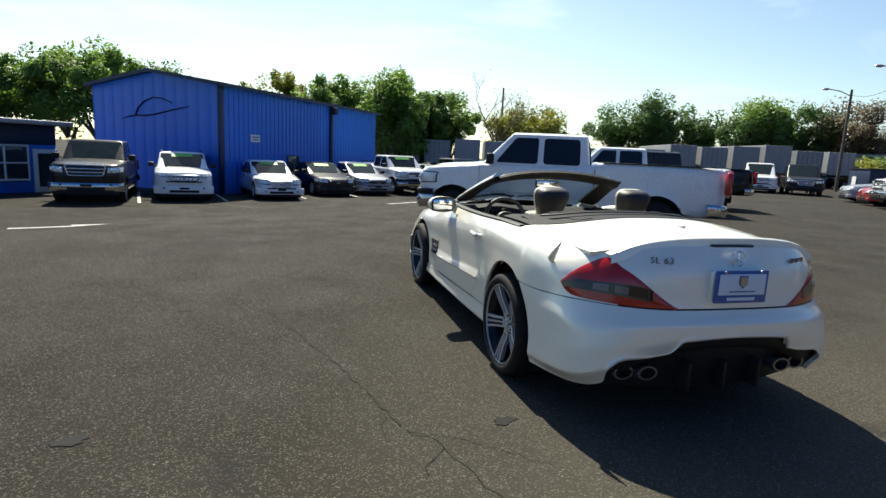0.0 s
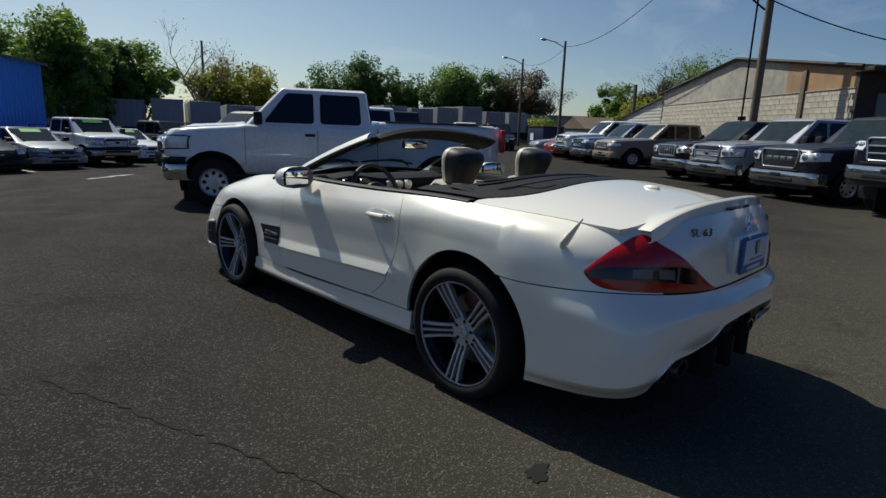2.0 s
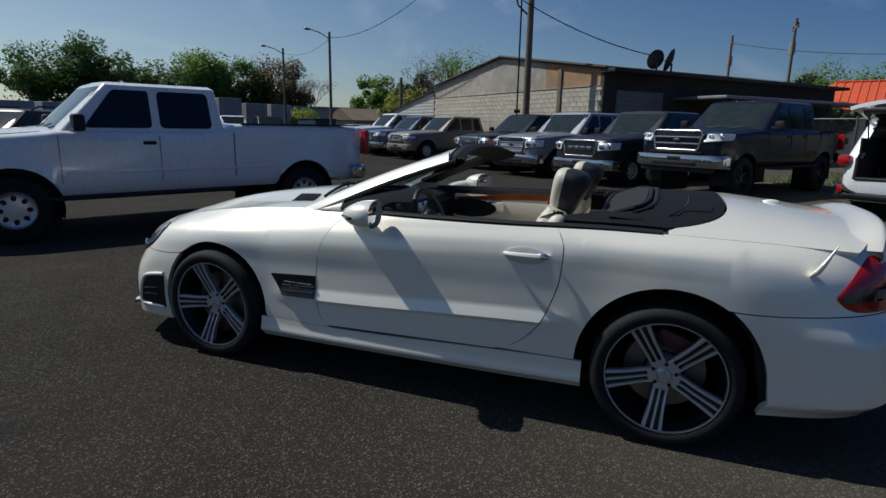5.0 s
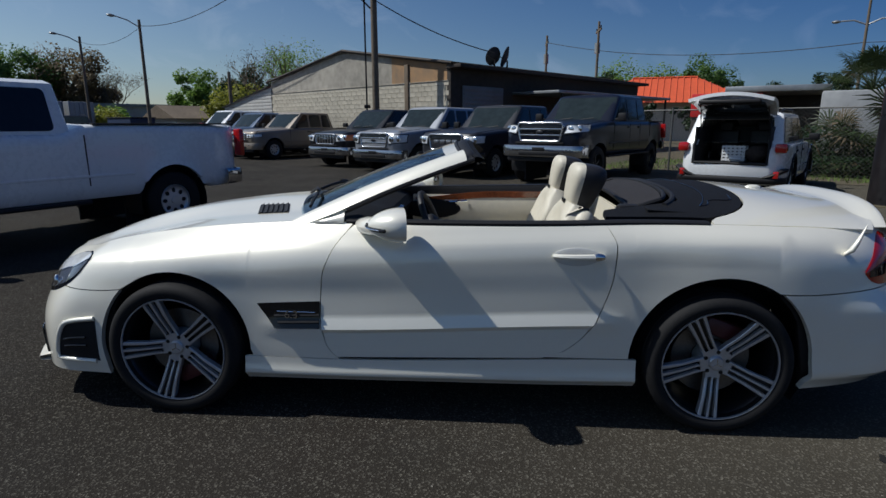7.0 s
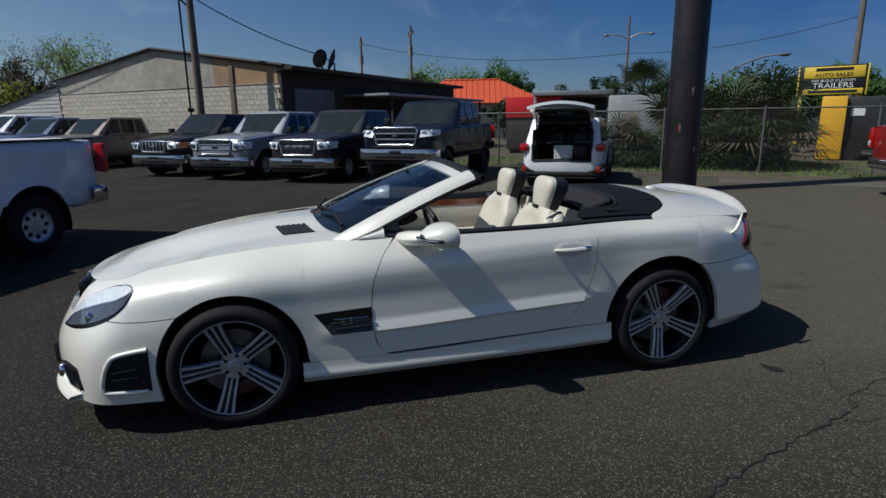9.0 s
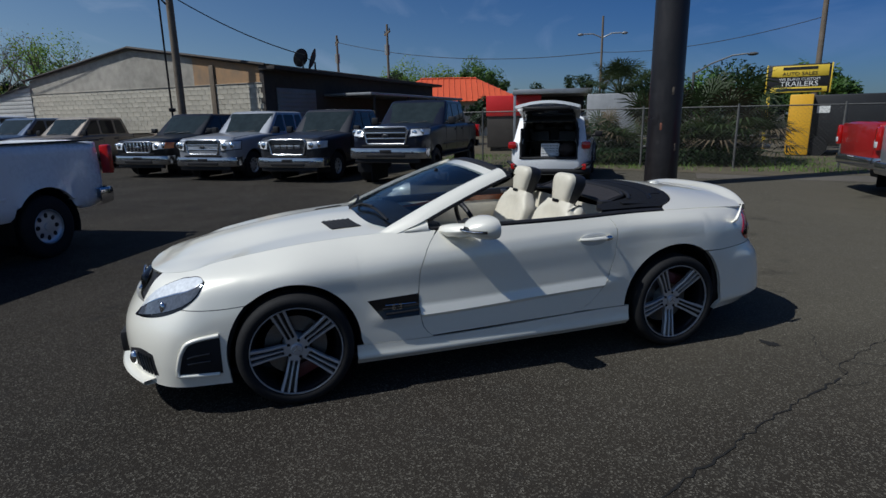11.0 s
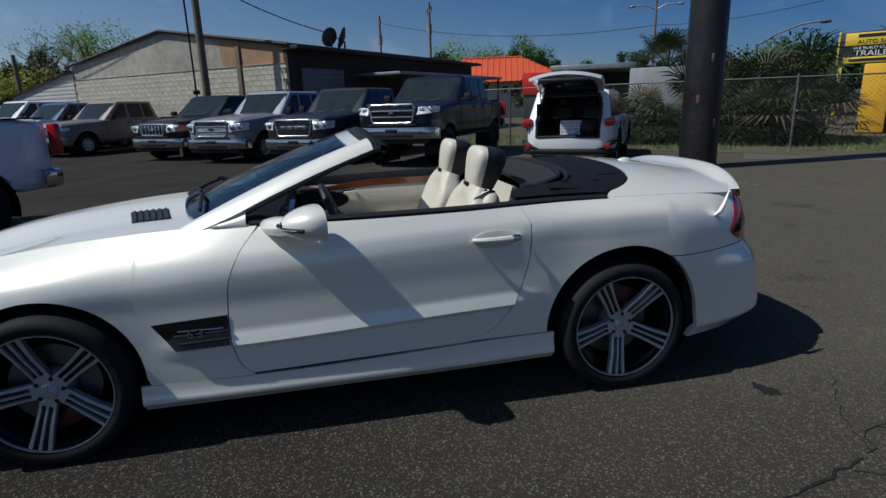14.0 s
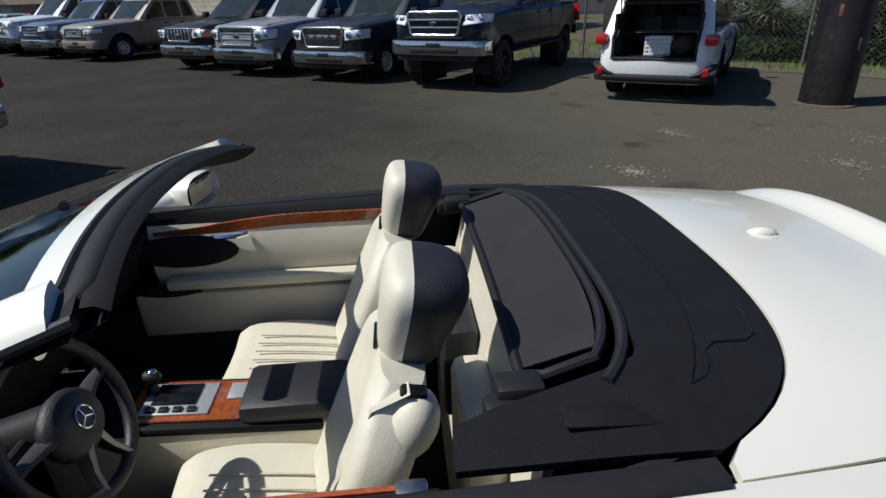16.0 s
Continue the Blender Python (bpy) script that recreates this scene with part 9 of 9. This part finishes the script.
tree(59, 43, 8.5, 4.2, LEAF_DRY, 201, n=900, bare=0.6, label="thin brown half-bare tree")
grove([(54, 40), (50, 38)], (LEAF_A, LEAF_C), 3.4, 2.6, 205, n=1800, low=0.05, name="bush", label="rounded green bush at the lot's edge")
# beyond the lamp posts
grove([(58, 32), (61, 29), (57, 26)], (LEAF_A, LEAF_D, LEAF_D), 7.5, 3.6, 220, n=3000, low=0.1)
tree(50, 22.5, 8.8, 4.2, LEAF_DRY, 231, n=350, bare=0.72, label="bare gnarled tree with ivy at its foot")
tree(47, 18.0, 9.2, 4.4, LEAF_DRY, 232, n=350, bare=0.72, label="bare gnarled tree with ivy at its foot")
tree(41, 15.0, 8.2, 3.2, LEAF_A, 233, n=1300, bare=0.45, label="thin tree with sparse new leaves behind the block building")
grove([(52, 19), (46, 22.5), (55, 23)], (LEAF_B, LEAF_C, LEAF_D), 4.6, 3.0, 236, n=2200, low=0.05, name="bush", label="dense dark green shrub by the far houses")
# behind the red roof and the yard
grove([(72, -16), (74, -22), (71, -26)], (LEAF_A, LEAF_A, LEAF_B), 9.8, 5.0, 250, n=3600, low=0.15)
for i, (x, y, h) in enumerate([(60, -12, 7.6), (52, -25.8, 5.8), (49, -29, 6.4), (46, -33, 5.4), (58, -4, 7.0)]):
    tree(x, y, h, 1.9, LEAF_D, 270 + i, n=1500, low=0.12, leaf_size=0.22, label="narrow dark pine tree")
grove([(41, -15.5), (39, -10.5)], LEAF_D, 3.9, 1.2, 280, n=900, low=0.1, name="bush", label="small dark evergreen in front of the red roof")
grove([(28, -30), (33, -31), (38, -30), (25, -33)], (LEAF_D, LEAF_B), 5.0, 3.2, 290, n=2200, low=0.1)


def palm(x, y, trunk_h, n, reach, seed, label, dry=0.2):
    rng = random.Random(seed)
    p = thing("palm", label, "palm", Matrix.Translation((x, y, 0.0)), group="palms")
    if trunk_h > 0.3:
        g = Geo().tube([(0.05 * math.sin(z), 0.04 * math.cos(z * 1.3), z) for z in steps(0, trunk_h, 10)], [0.16 + 0.03 * math.sin(i * 2.6) for i in range(11)], 10)
        part("trunk", g, BARK, p, "", 60)
        for k in range(26):
            a, z = rng.uniform(0, 6.28), rng.uniform(0.3, trunk_h)
            g = Geo().box((0, 0, 0), (0.05, 0.03, 0.24), 0.005, Matrix.Translation((0.17 * math.cos(a), 0.17 * math.sin(a), z)) @ Matrix.Rotation(a, 4, "Z") @ Matrix.Rotation(0.5, 4, "Y"))
            part("leaf_stub", g, PALM_DRY, p)
    for k in range(n):
        a, el = rng.uniform(0, 6.28), rng.uniform(-0.35, 1.25)
        dryf = rng.random() < dry or el < -0.15
        d = Vector((math.cos(a) * math.cos(el), math.sin(a) * math.cos(el), math.sin(el)))
        base = Vector((0, 0, trunk_h))
        L_ = reach * rng.uniform(0.45, 0.75)
        mid_ = base + d * L_ * 0.6
        end = base + d * L_ - Vector((0, 0, 0.06 * L_))
        g = Geo().tube([base, mid_, end], [0.018, 0.013, 0.008], 5)
        side_ = d.cross(Vector((0, 0, 1))).normalized()
        upv = side_.cross(d).normalized()
        fan = reach * rng.uniform(0.38, 0.52)
        nb = 18
        for j in range(nb):
            b = lerp(-1.9, 1.9, j / (nb - 1)) + rng.uniform(-0.04, 0.04)
            bd = (d * math.cos(b) + side_ * math.sin(b)).normalized()
            bl = fan * (1 - 0.10 * abs(b)) * rng.uniform(0.85, 1.1)
            wv = bd.cross(upv).normalized() * 0.022 * (reach / 1.6)
            tip = end + bd * bl - Vector((0, 0, 0.28 * bl * rng.uniform(0.4, 1.2))) + upv * 0.02
            m_ = end + bd * bl * 0.55 + upv * 0.04
            k0 = len(g.v)
            g.v += [tuple(end), tuple(m_ + wv), tuple(tip), tuple(m_ - wv)]
            g.f.append((k0, k0 + 1, k0 + 2, k0 + 3))
        part("frond", g, PALM_DRY if dryf else PALM_LEAF, p, "", 0)
    return p


palm(12.6, -11.2, 0.5, 30, 2.3, 1, "low spreading fan palm with dry lower leaves", 0.25)
palm(11.6, -12.9, 0.9, 34, 2.5, 2, "low spreading fan palm with dry lower leaves", 0.25)
palm(11.0, -13.6, 0.4, 30, 1.9, 3, "low spreading fan palm with dry lower leaves", 0.2)
palm(12.9, -13.4, 1.2, 34, 2.0, 4, "fan palm with a rough trunk", 0.2)
palm(18.3, -13.5, 2.55, 52, 1.75, 5, "cabbage palm with a round head of fronds", 0.1)
palm(13.6, -9.6, 0.3, 22, 1.8, 6, "low spreading fan palm with dry lower leaves", 0.3)
g = Geo()
rng = random.Random(31)
for k in range(9000):
    s, off = rng.uniform(5, 11.3), rng.uniform(-4.2, -0.4)
    x, y, z = fence_pt(s, off, rng.uniform(0.05, 0.55 + 0.8 * abs(math.sin(s * 0.8)) * (off < -1.2)))
    a, sz = rng.uniform(0, 6.28), rng.uniform(0.05, 0.13)
    u_ = Vector((math.cos(a), math.sin(a), rng.uniform(-0.6, 0.9))).normalized() * sz
    v_ = Vector((-math.sin(a), math.cos(a), rng.uniform(-0.5, 0.5))).normalized() * sz * 0.4
    p = Vector((x, y, z))
    k0 = len(g.v)
    g.v += [tuple(p - u_), tuple(p + v_), tuple(p + u_), tuple(p - v_)]
    g.f.append((k0, k0 + 1, k0 + 2, k0 + 3))
solid("undergrowth", g, LEAF_D, "tangled green weeds and shrubs behind the fence", "shrubs", kind="stuff", smooth=0)


# ---- blocks of the beige wall, as pieces of their own ----
bw_, bh_ = 0.405, 0.203
me_block = Geo().box((0, 0, 0), (bw_ - 0.014, 0.03, bh_ - 0.014), 0.0).mesh("block", 0)
me_block.materials.append(BLOCK)
rest = Geo()
rngb = random.Random(5)
row = 0
z = 0.1
while z < 3.05:
    x = bw_ / 2 + (bw_ / 2 if row % 2 else 0)
    while x < GL - 0.1:
        pos_ = Vector((x, 0.012 - rngb.uniform(0, 0.004), z + bh_ / 2))
        if 1.75 < z and x < 15.0 and row >= 8:
            ob = new("block", me_block)
            ob.parent = gb
            ob.matrix_basis = MG @ Matrix.Translation(pos_)
        else:
            rest.box(pos_, (bw_ - 0.014, 0.03, bh_ - 0.014), 0.0, MG)
        x += bw_
    row += 1
    z += bh_
ob = part("block_course", rest, BLOCK, gb, "", 0)
ob["kind"] = "stuff"
